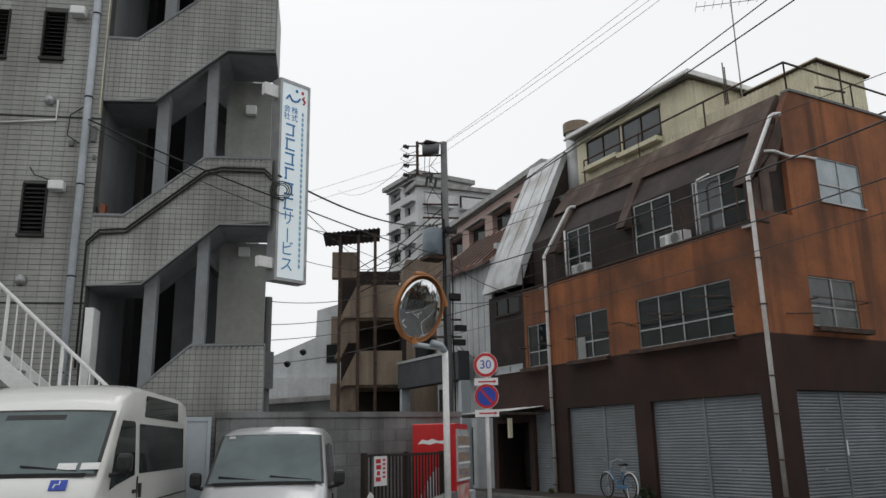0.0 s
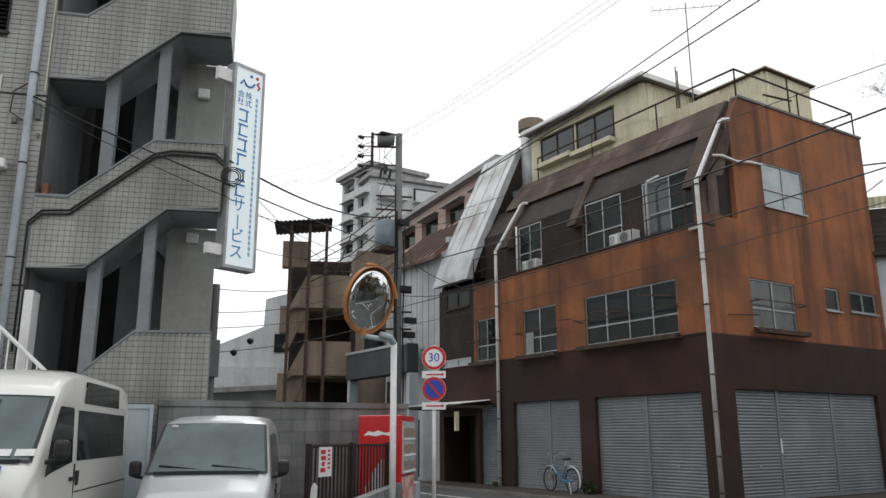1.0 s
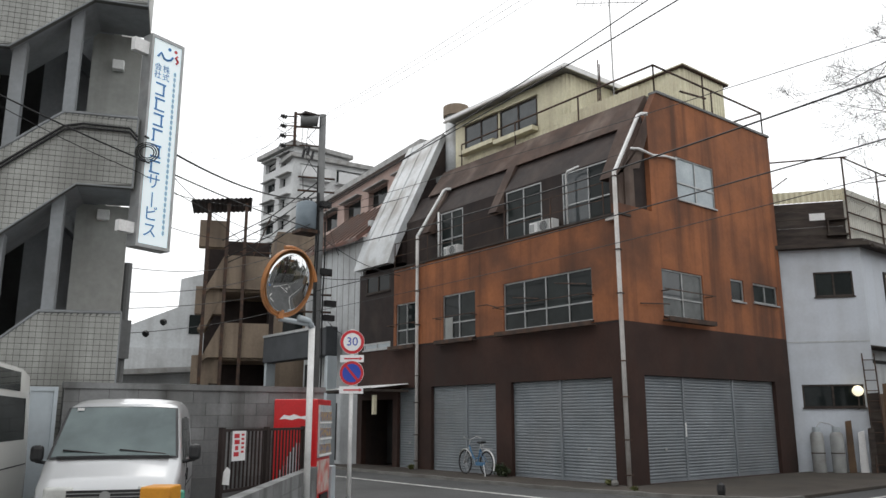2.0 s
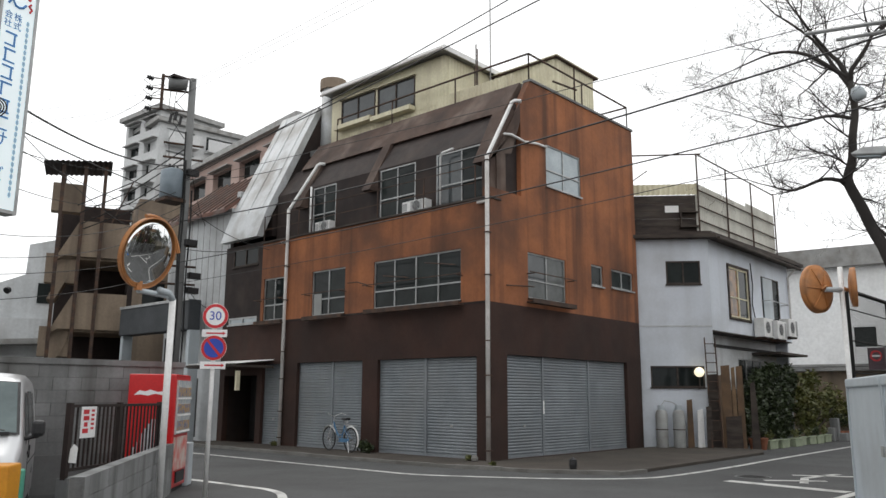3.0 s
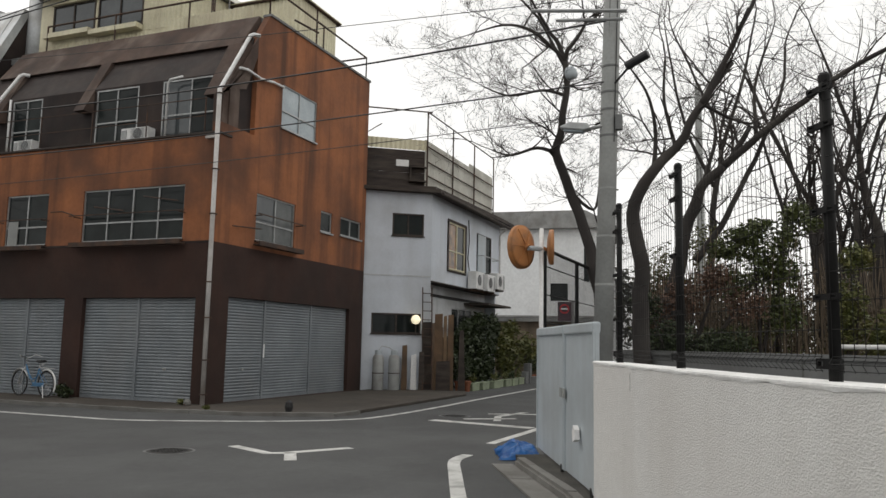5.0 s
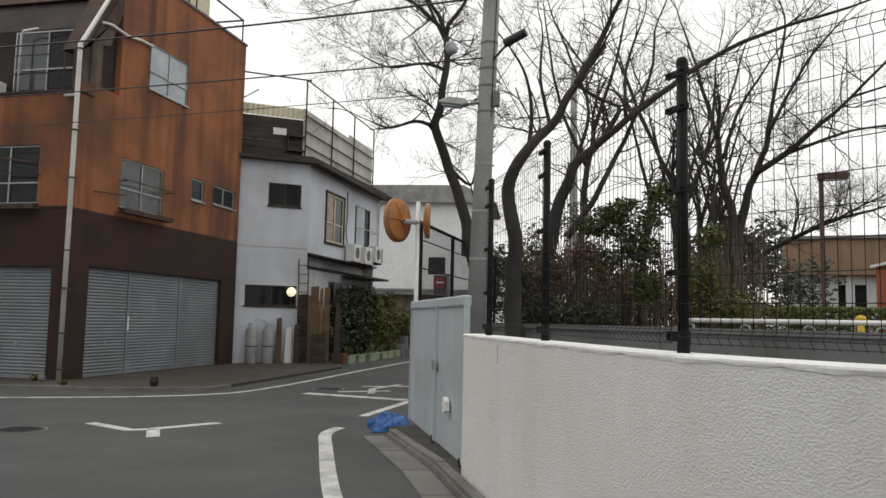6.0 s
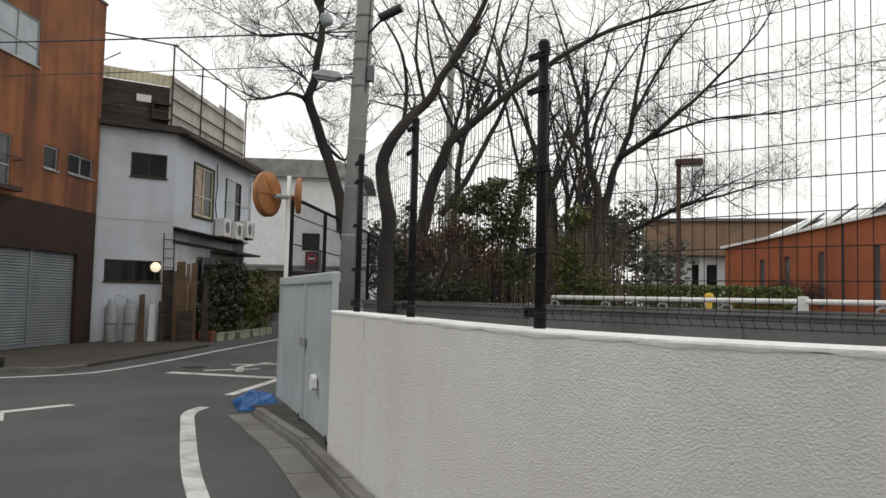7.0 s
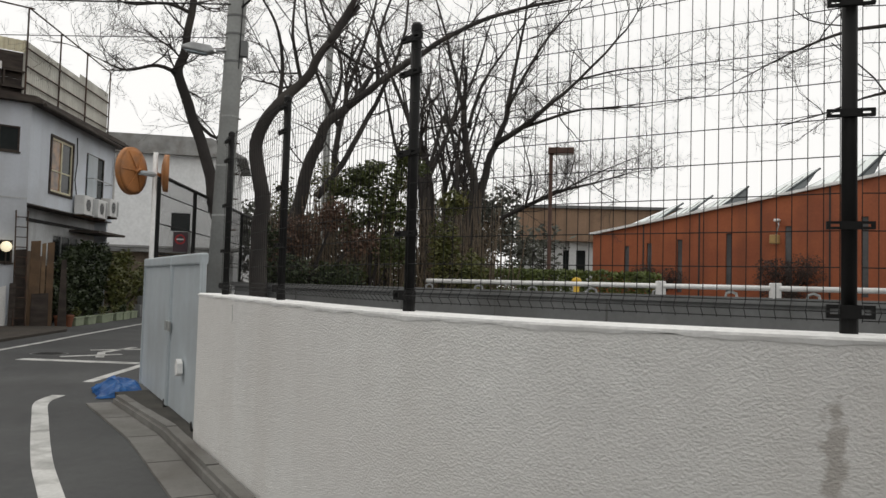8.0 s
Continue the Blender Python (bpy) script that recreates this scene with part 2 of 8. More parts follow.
WORLD = Fr((0, 0), (1, 0), (0, 1))


class G:
    """Collects the faces of one part."""
    def __init__(self, fr=WORLD):
        self.fr, self.v, self.f = fr, [], []

    def face(self, pts, raw=False):
        k = len(self.v)
        self.v += [tuple(p) if raw else self.fr(*p) for p in pts]
        self.f.append(tuple(range(k, k + len(pts))))
        return self

    def box(self, u0, u1, d0, d1, z0, z1):
        k = len(self.v)
        self.v += [self.fr(u, d, z) for z in (z0, z1) for d in (d0, d1) for u in (u0, u1)]
        self.f += [tuple(k + i for i in q) for q in ((0, 2, 3, 1), (4, 5, 7, 6), (0, 1, 5, 4), (2, 6, 7, 3), (0, 4, 6, 2), (1, 3, 7, 5))]
        return self

    def prism(self, poly, d0, d1):
        """A polygon in (u, z), drawn out from d0 to d1."""
        k, c = len(self.v), len(poly)
        self.v += [self.fr(u, d0, z) for u, z in poly] + [self.fr(u, d1, z) for u, z in poly]
        self.f += [tuple(range(k, k + c)), tuple(reversed(range(k + c, k + 2 * c)))]
        self.f += [(k + i, k + (i + 1) % c, k + c + (i + 1) % c, k + c + i) for i in range(c)]
        return self

    def slab(self, poly, z0, z1):
        """A polygon in plan (u, d), from z0 to z1."""
        k, c = len(self.v), len(poly)
        self.v += [self.fr(u, d, z0) for u, d in poly] + [self.fr(u, d, z1) for u, d in poly]
        self.f += [tuple(reversed(range(k, k + c))), tuple(range(k + c, k + 2 * c))]
        self.f += [(k + i, k + (i + 1) % c, k + c + (i + 1) % c, k + c + i) for i in range(c)]
        return self

    def tube(self, pts, r, n=6, r1=None, raw=False, cap=True):
        """A round bar along points; r1: its radius at the end."""
        pts = [Vector(p) if raw else Vector(self.fr(*p)) for p in pts]
        rings, c, up = [], len(pts), None
        for i, p in enumerate(pts):
            t = (pts[min(i + 1, c - 1)] - pts[max(i - 1, 0)])
            t = t.normalized() if t.length > 1e-9 else Vector((0, 0, 1))
            a = t.cross(Vector((0, 0, 1)) if abs(t.z) < 0.9 else Vector((1, 0, 0))) if up is None else up - t * up.dot(t)
            a = a.normalized() if a.length > 1e-6 else t.orthogonal().normalized()
            up, b = a, t.cross(a)
            rad = r if r1 is None else r + (r1 - r) * i / max(c - 1, 1)
            rings.append([p + a * (rad * math.cos(2 * math.pi * j / n)) + b * (rad * math.sin(2 * math.pi * j / n)) for j in range(n)])
        k = len(self.v)
        for ring in rings:
            self.v += [tuple(q) for q in ring]
        for i in range(c - 1):
            for j in range(n):
                self.f.append((k + i * n + j, k + i * n + (j + 1) % n, k + (i + 1) * n + (j + 1) % n, k + (i + 1) * n + j))
        if cap:
            self.f += [tuple(k + j for j in reversed(range(n))), tuple(k + (c - 1) * n + j for j in range(n))]
        return self

    def lathe(self, prof, centre, axis, n=24, loop=False):
        """Profile of (radius, height along axis) turned round the axis at centre; raw world directions."""
        ax = Vector(axis).normalized()
        a = ax.orthogonal().normalized()
        b = ax.cross(a)
        k, o = len(self.v), Vector(centre)
        for r, h in prof:
            self.v += [tuple(o + ax * h + (a * math.cos(2 * math.pi * j / n) + b * math.sin(2 * math.pi * j / n)) * r) for j in range(n)]
        c = len(prof)
        for i in range(c if loop else c - 1):
            for j in range(n):
                e = (i + 1) % c
                self.f.append((k + i * n + j, k + i * n + (j + 1) % n, k + e * n + (j + 1) % n, k + e * n + j))
        if not loop:
            self.f += [tuple(k + j for j in reversed(range(n))), tuple(k + (c - 1) * n + j for j in range(n))]
        return self

    def corrugated(self, u0, u1, z0, z1, d, amp=0.03, pitch=0.15):
        """One corrugated sheet, its ribs upright."""
        n = max(2, round((u1 - u0) / pitch)) * 4
        k = len(self.v)
        for i in range(n + 1):
            u, off = u0 + (u1 - u0) * i / n, amp * (1 if i % 4 in (1, 2) else 0)
            self.v += [self.fr(u, d + off, z0), self.fr(u, d + off, z1), self.fr(u, d + off - 0.012, z1), self.fr(u, d + off - 0.012, z0)]
        for i in range(n):
            for j in range(4):
                self.f.append((k + 4 * i + j, k + 4 * i + (j + 1) % 4, k + 4 * i + 4 + (j + 1) % 4, k + 4 * i + 4 + j))
        self.f += [(k, k + 1, k + 2, k + 3), tuple(k + 4 * n + j for j in (3, 2, 1, 0))]
        return self

    def wall(self, u0, u1, z0, z1, holes, d0, d1):
        """A wall slab with rectangular openings (u0, u1, z0, z1) right through it."""
        us = sorted({u0, u1, *(min(max(v, u0), u1) for h in holes for v in h[:2])})
        zs = sorted({z0, z1, *(min(max(v, z0), z1) for h in holes for v in h[2:])})
        solid = {}
        for i in range(len(us) - 1):
            for j in range(len(zs) - 1):
                a, b = (us[i] + us[i + 1]) / 2, (zs[j] + zs[j + 1]) / 2
                solid[i, j] = not any(h[0] < a < h[1] and h[2] < b < h[3] for h in holes)
        for (i, j), s in solid.items():
            if not s:
                continue
            a, b, c, e = us[i], us[i + 1], zs[j], zs[j + 1]
            self.face([(a, d1, c), (b, d1, c), (b, d1, e), (a, d1, e)])
            self.face([(a, d0, c), (a, d0, e), (b, d0, e), (b, d0, c)])
            for di, dj, q in ((-1, 0, [(a, d0, c), (a, d1, c), (a, d1, e), (a, d0, e)]), (1, 0, [(b, d0, c), (b, d0, e), (b, d1, e), (b, d1, c)]),
                              (0, -1, [(a, d0, c), (b, d0, c), (b, d1, c), (a, d1, c)]), (0, 1, [(a, d0, e), (a, d1, e), (b, d1, e), (b, d0, e)])):
                if not solid.get((i + di, j + dj), False):
                    self.face(q)
        return self


ORG = {}


def thing(name, at=(0, 0, 0), label="", category="", group="", kind=""):
    ob = new(name)
    ob.location = at
    ob.empty_display_size = 0.2
    ORG[ob.name] = Vector(at)
    return tagged(ob, label, category, group, kind)


def part(name, g, material, parent=None, label="", bevel=0.0, smooth=False, kind="", category="", weld=False, group=""):
    """Links the collected faces as one mesh under a thing or a part."""
    org = ORG[parent.name] if parent else Vector((0, 0, 0))
    me = bpy.data.meshes.new(name)
    me.from_pydata([(x - org.x, y - org.y, z - org.z) for x, y, z in g.v], [], g.f)
    bm = bmesh.new()
    bm.from_mesh(me)
    if weld:
        bmesh.ops.remove_doubles(bm, verts=bm.verts, dist=0.0005)
    bmesh.ops.recalc_face_normals(bm, faces=bm.faces)
    bm.to_mesh(me)
    bm.free()
    me.materials.append(material)
    if smooth:
        for p in me.polygons:
            p.use_smooth = True
    ob = new(name, me)
    ORG[ob.name] = org
    if parent:
        ob.parent = parent
    if bevel:
        b = ob.modifiers.new("edge", "BEVEL")
        b.width, b.segments, b.limit_method = bevel, 2, "ANGLE"
    return tagged(ob, label, category, group, kind)


def solo(name, g, material, label, category="", kind="", bevel=0.0, smooth=False, group="", weld=False):
    """A top-level thing or piece of the setting that is one mesh, its origin at its base."""
    xs, ys, zs = zip(*g.v)
    o = Vector(((min(xs) + max(xs)) / 2, (min(ys) + max(ys)) / 2, min(zs)))
    g.v = [(x - o.x, y - o.y, z - o.z) for x, y, z in g.v]
    ob = part(name, g, material, None, label, bevel, smooth, kind, category, weld, group)
    ob.location = o
    ORG[ob.name] = o
    return ob


def words(name, text, size, material, fr, u, d, z, parent, label="", vertical=False):
    """Lettering in the built-in font, laid on a frame."""
    cu = bpy.data.curves.new(name, "FONT")
    cu.body, cu.size, cu.extrude, cu.align_x, cu.align_y = text, size, 0.002, "CENTER", "CENTER"
    tmp = new(name, cu)
    bpy.context.view_layer.update()
    me = bpy.data.meshes.new_from_object(tmp.evaluated_get(bpy.context.evaluated_depsgraph_get()))
    bpy.data.objects.remove(tmp)
    org = ORG[parent.name]
    for v in me.vertices:
        v.co = Vector(fr(u + v.co.x, d + v.co.z, z + v.co.y)) - org
    me.materials.clear()
    me.materials.append(material)
    ob = new(name, me)
    ob.parent = parent
    ORG[ob.name] = org
    return tagged(ob, label)


def window(parent, fr, u0, u1, z0, z1, depth=0.10, panes=2, bar=None, pane=GLASS, frame_m=ALU, w=0.05, sill=True, name="window", label="", low=None, sill_m=None):
    """A sliding window set into an opening: frame with mullions, a sill, one mesh a pane."""
    a, b = -depth, -depth + 0.06
    step = (u1 - u0) / panes
    zb = [z0 + w, z1 - w]
    if bar:
        zb.insert(1, z0 + bar * (z1 - z0))
    holes = []
    for i in range(panes):
        for j in range(len(zb) - 1):
            holes.append((u0 + i * step + (w if i == 0 else w / 2), u0 + (i + 1) * step - (w if i == panes - 1 else w / 2),
                          zb[j] + (0.02 if j else 0.0), zb[j + 1] - (0.02 if j < len(zb) - 2 else 0.0)))
    g = G(fr).wall(u0, u1, z0, z1, holes, a, b)
    fo = part(name, g, frame_m, parent, label, weld=True)
    for i in range(panes):
        for j in range(len(zb) - 1):
            p = pane[i % len(pane)] if isinstance(pane, (list, tuple)) else pane
            p = low if low and j == 0 and len(zb) > 2 else p
            part("pane", G(fr).box(u0 + i * step + w / 2, u0 + (i + 1) * step - w / 2, a + 0.02, a + 0.028, zb[j], zb[j + 1]), p, fo)
    if sill:
        part("sill", G(fr).box(u0 - 0.03, u1 + 0.03, -depth + 0.06, 0.05, z0 - 0.04, z0 + 0.003), sill_m or frame_m, fo)
    return fo
# ---------- ground, road and kerbs ----------
solo("ground", G().box(-600, 600, -600, 600, -0.30, 0.0), ASPHALT, "dark grey worn asphalt of road and yard", "ground", "structure")
g = G()
g.slab([(15.3, 24.2), (13.9, 24.2), (13.75, 16.0), (13.8, 12.6), (14.3, 10.3), (15.1, 8.6), (15.9, 8.45), (23.4, 8.55), (24.6, 9.0), (24.6, 12.0), (15.3, 12.1)], 0.0, 0.07)
solo("pavement", g, APRON, "low worn concrete apron round the corner shop", "pavement", "structure", bevel=0.01)
g = G()
edge = [(13.77, 24.2), (13.62, 16.0), (13.67, 12.6), (14.17, 10.25), (15.0, 8.48), (15.9, 8.31)]
for a, b in zip(edge, edge[1:]):
    n = max(1, round((Vector(b) - Vector(a)).length / 0.6))
    for i in range(n):
        p, q = Vector(a).lerp(Vector(b), i / n), Vector(a).lerp(Vector(b), (i + 0.985) / n)
        t = (q - p).normalized()
        w = Vector((-t.y, t.x)) * 0.125
        g.slab([p, q, q + w, p + w], -0.02, 0.08 + 0.006 * ((i * 7) % 3 - 1))
solo("kerb", g, KERB, "low weathered concrete kerb stones", "kerb", "structure")


def stripe(name, pts, w, label):
    g, pts = G(), [Vector(p) for p in pts]
    left, right = [], []
    for i, p in enumerate(pts):
        t = (pts[min(i + 1, len(pts) - 1)] - pts[max(i - 1, 0)]).normalized()
        s = Vector((-t.y, t.x)) * (w / 2)
        left.append(p + s), right.append(p - s)
    for i in range(len(pts) - 1):
        g.slab([left[i], right[i], right[i + 1], left[i + 1]], 0.0, 0.005)
    return solo(name, g, LINE, label, "road marking", "structure")


def smooth_path(pts, n=8):
    pts, out = [Vector(p) for p in pts], []
    for i in range(len(pts) - 1):
        a, b, c, d = pts[max(i - 1, 0)], pts[i], pts[i + 1], pts[min(i + 2, len(pts) - 1)]
        for k in range(n):
            t = k / n
            out.append(0.5 * ((2 * b) + (c - a) * t + (2 * a - 5 * b + 4 * c - d) * t * t + (3 * b - a - 3 * c + d) * t ** 3))
    return out + [pts[-1]]


stripe("road_line", smooth_path([(12.6, 30), (12.2, 22), (12.13, 17.9), (12.12, 13), (12.2, 11.6), (12.8, 10.3), (13.6, 9.0), (14.57, 8.05), (15.7, 7.68), (18.8, 7.61), (23.7, 7.73), (40, 7.9)]), 0.13, "worn white edge line curving round the corner")
stripe("road_line", smooth_path([(8.2, 22), (8.35, 16), (8.45, 12.4), (8.45, 11.6), (8.1, 10.75), (7.0, 9.4), (5.8, 8.06), (2.5, 4.3), (-1.2, 1.1), (-6.5, -1.7)]), 0.15, "worn white edge line bending at the parking yard")
stripe("road_line", smooth_path([(11.05, 3.98), (10.4, 3.93), (9.3, 3.5), (7.38, 2.70), (6.15, 2.13), (3.5, 0.86), (0.4, -0.8), (-6, -4.4)]), 0.17, "thick white edge line along the white wall")
stripe("road_line", [(15.6, 6.45), (15.2, 4.15)], 0.28, "white stop line across the side street")
stripe("road_line", [(12.45, 4.1), (14.7, 4.02), (30, 3.9)], 0.15, "white edge line of the side street")
for pts in ([(16.2, 5.95), (16.9, 5.0)], [(16.2, 5.2), (17.2, 5.5), (18.6, 5.25)], [(17.7, 5.9), (18.3, 4.7)]):
    stripe("stop_lettering", pts, 0.16, "white painted strokes of road lettering")
stripe("junction_mark", [(10.15, 7.45), (9.75, 6.55), (9.9, 6.35), (10.85, 5.8)], 0.17, "white painted corner of a junction mark")
stripe("junction_mark", [(9.33, 5.9), (9.95, 6.3)], 0.17, "white painted stem of a junction mark")


def manhole(x, y):
    t = thing("manhole_cover", (x, y, 0), "round dark cast-iron manhole cover in the asphalt", "manhole cover", "manhole covers")
    part("rim", G().lathe([(0.36, 0.0), (0.36, 0.006), (0.32, 0.006), (0.32, 0.0)], (x, y, 0), (0, 0, 1), 32, True), CONC, t)
    g = G().lathe([(0.315, 0.0), (0.315, 0.008), (0.0, 0.008)], (x, y, 0), (0, 0, 1), 32)
    for i in range(-4, 5):
        for j in range(-4, 5):
            if i * i + j * j < 15:
                g.box(x + i * 0.065 - 0.02, x + i * 0.065 + 0.02, y + j * 0.065 - 0.02, y + j * 0.065 + 0.02, 0.008, 0.013)
    part("lid", g, IRON, t)


manhole(9.24, 7.87)
manhole(16.73, 6.37)

# kerb and gutter stones in front of the gate and the white wall
KU = Vector((0.9135, 0.4068))
KN = Vector((-0.4068, 0.9135))
FW = Fr((7.75, 1.49), KU, KN)        # u along the wall (towards the side street), d to the road
kerb_line = thing("kerb", (7.75, 1.49, 0), "weathered concrete kerb and gutter stones along the wall", "kerb", kind="structure")
ks = []
for i in range(-7, 7):
    u = i * 0.6
    if u + 0.59 > 3.45:
        break
    h = 0.12 if u < 2.2 else 0.12 - 0.03 * (u - 2.2)
    kd = lambda v: 0.035 + 0.085 * max(0.0, v - 0.6)
    gd = lambda v: 0.48 + 0.078 * max(0.0, v - 0.6)
    a, b = u, u + 0.588
    g = G(FW).slab([(a, kd(a)), (b, kd(b)), (b, kd(b) + 0.105), (a, kd(a) + 0.105)], -0.02, h + 0.004 * ((i * 5) % 3))
    g.slab([(a, kd(a) + 0.105), (b, kd(b) + 0.105), (b, kd(b) + 0.135), (a, kd(a) + 0.135)], -0.02, h - 0.035)
    part("kerb_stone", g, KERB, kerb_line)
    a, b = u + 0.1, u + 0.688
    part("gutter_stone", G(FW).slab([(a, kd(a) + 0.145), (b, kd(b) + 0.145), (b, gd(b)), (a, gd(a))], -0.02, 0.022 + 0.003 * ((i * 3) % 2)), KERB, kerb_line)
solo("pavement", G(FW).slab([(-0.45, -0.06), (3.6, -0.30), (3.6, 0.30), (0.6, 0.085), (-0.45, 0.085)], 0.0, 0.085), DIRTY, "narrow dirty asphalt strip under the gate", "pavement", "structure")
# added behind the camera, out of view: blocks sky light from the white wall's near end
solo("wall_west", G().box(-8.4, -8.0, -18, 0.5, 0, 7.5), BEIGE, "plain rendered wall added out of view to close the street and shade the white wall", "wall", "structure")
# ---------- the orange and brown corner building ----------
FL = Fr((15.3, 12.15), (0, 1), (-1, 0))      # street front
FE = Fr((15.3, 12.15), (1, 0), (0, -1))      # side front
FX = Fr((0, 0), (1, 0), (0, 1))              # section: u = x, drawn along y
shop = thing("corner_building", (15.3, 12.15, 0), "three-storey corner shop with stained orange and brown render", "building")

shutters = [(0.42, 4.02, 0.07, 2.6), (4.65, 7.65, 0.07, 2.6), (8.35, 9.47, 0.07, 2.6)]
entry = (9.75, 11.65, 0.07, 2.25)
part("lower_wall", G(FL).wall(0.2, 11.95, 0.0, 3.96, shutters + [entry], -0.2, 0), BROWN, shop, "dark brown rendered ground storey")
part("lower_wall", G(FE).wall(0, 7.8, 0.0, 3.96, [(0.72, 6.9, 0.07, 2.66)], -0.2, 0), BROWN, shop, "dark brown rendered ground storey")
w2f = [(0.94, 4.26, 4.05, 5.42), (5.5, 7.07, 4.02, 5.42), (8.44, 9.61, 4.02, 5.42)]
part("upper_wall", G(FL).wall(0.2, 9.75, 3.96, 6.65, w2f, -0.2, 0), ORANGE, shop, "stained orange rendered wall")
part("upper_wall", G(FL).wall(9.75, 11.95, 3.96, 6.75, [(9.95, 11.6, 3.98, 4.22), (10.0, 11.5, 6.0, 6.65)], -0.2, -0.01), DKBROWN, shop, "dark brown boarded bay")
g = G(FE).wall(0, 1.43, 3.96, 6.95, [], -0.2, 0)
g.wall(1.43, 7.8, 3.96, 9.65, [(2.64, 4.47, 7.5, 8.74), (1.68, 3.54, 4.2, 5.46), (4.93, 5.62, 4.9, 5.54), (6.13, 7.5, 4.95, 5.54)], -0.2, 0)
g.prism([(1.43, 9.65), (7.8, 9.65), (7.8, 10.46), (1.9, 10.42)], -0.2, 0)
part("upper_wall", g, ORANGE, shop, "stained orange rendered side wall")
part("coping", G(FE).prism([(1.88, 10.42), (7.83, 10.46), (7.83, 10.53), (1.9, 10.49)], -0.24, 0.04), CONC, shop)
g = G().box(23.0, 23.1, 12.35, 24.1, 0.0, 10.4).box(15.5, 23.0, 24.0, 24.1, 0.0, 7.0)
part("rear_wall", g, DKBROWN, shop)
part("roof_slab", G().box(17.2, 23.0, 12.36, 24.0, 10.2, 10.4), CONC, shop)
part("floor_slab", G().box(15.5, 23.0, 12.36, 24.0, 6.45, 6.64).box(15.5, 23.0, 12.36, 24.0, 3.7, 3.9), DARKIN, shop)
part("back_partition", G().box(18.9, 19.0, 12.4, 24.0, 0.0, 10.2), DARKIN, shop)
# third storey: set-back wall, sloping boards, fins and fascia
F3 = Fr((15.82, 12.15), (0, 1), (-1, 0))
w3f = [(0.42, 2.3, 6.72, 8.36), (3.12, 4.6, 6.72, 8.34), (6.65, 7.8, 6.75, 8.34)]
part("attic_wall", G(F3).wall(0.2, 9.75, 6.65, 8.4, w3f, -0.12, 0), DKBROWN, shop, "dark brown set-back wall of the top storey")
part("sloping_wall", G(FX).prism([(15.82, 8.4), (16.52, 9.42), (16.66, 9.42), (15.96, 8.4)], 12.45, 21.9), DKBROWN, shop, "dark brown sloping boards")
part("fascia", G(FX).prism([(16.36, 9.36), (17.12, 10.44), (17.45, 10.44), (16.8, 9.36)], 12.45, 21.4), mat("stained_fascia", (0.095, 0.06, 0.046), (0.055, 0.037, 0.031), 1.1, 0.9, bump=0.004, bscale=40, stain=(0.19, 0.15, 0.125), sscale=0.9, samt=0.6, streak=0.6, streakc=(0.04, 0.028, 0.024)), shop, "stained brown sloping fascia", bevel=0.02)
FASCIA = bpy.data.materials["stained_fascia"]
for y, w in ((12.2, 0.62), (16.85, 0.36), (20.2, 0.34)):
    part("fin", G(FX).prism([(15.46, 7.72), (16.34, 9.37), (16.66, 9.37), (15.78, 7.72)], y, y + w), FASCIA, shop, "sloping stained brown fin")
part("corner_pillar", G(FX).prism([(15.46, 6.68), (15.46, 7.72), (15.78, 7.72), (15.78, 6.68)], 12.2, 12.5), FASCIA, shop, "stained brown corner pillar")
part("side_pillar", G(FE).box(0.36, 0.74, -0.13, -0.008, 6.95, 7.98), FASCIA, shop, "stained brown pillar at the corner")
part("side_fin", G(FE).prism([(0.06, 7.66), (0.4, 7.9), (1.0, 8.06), (1.43, 9.1), (1.43, 9.65), (0.2, 7.72)], -0.05, -0.004), FASCIA, shop, "sloping brown fin at the corner")
part("corner_cheek", G(FE).prism([(0.45, 6.95), (1.43, 6.95), (1.43, 9.65), (1.3, 9.3)], -0.2, -0.15), DKBROWN, shop, "dark brown recessed cheek")
part("ledge", G(FL).box(-0.03, 9.78, -0.5, 0.05, 6.64, 6.70), DKWOOD, shop, "grey stained concrete ledge", bevel=0.01)
part("band", G(FL).box(0.0, 9.75, 0.002, 0.012, 3.93, 3.985), DKBROWN, shop)
def guard(fr, u0, u1, z0, wi):
    """A single rusty bar on brackets with a shallow tray under a window."""
    part("guard_bar", G(fr).box(u0 - 0.22, u1 + 0.22, 0.22, 0.24, z0 + 0.66, z0 + 0.685), RUST, wi, "rusty iron guard bar")
    for u in (u0 - 0.06, u1 + 0.04):
        part("guard_bracket", G(fr).box(u, u + 0.02, 0.0, 0.24, z0 + 0.635, z0 + 0.66), RUST, wi)
    part("guard_tray", G(fr).box(u0 - 0.14, u1 + 0.14, 0.052, 0.26, z0 - 0.15, z0 - 0.11).box(u0 - 0.14, u1 + 0.14, 0.24, 0.26, z0 - 0.11, z0 - 0.03), RUST, wi, "rusty sheet tray")


for (u0, u1, z0, z1), pn, pane in zip(w2f, (4, 2, 2), ([GLASS, FROST, GLASS, GLASS], [FROST, GLASS], [GLASS, FROST])):
    wi = window(shop, FL, u0, u1, z0, z1, 0.1, pn, 0.36, pane, ALU, 0.038, label="aluminium sliding window with dark panes", low=FROST, sill_m=RUST)
    guard(FL, u0, u1, z0, wi)
    if pn == 2 and u0 < 6:
        part("white_panel", G(FL).box(6.62, 6.98, -0.06, -0.035, 4.06, 4.7), POLEC, wi, "pale grey panel in the window")
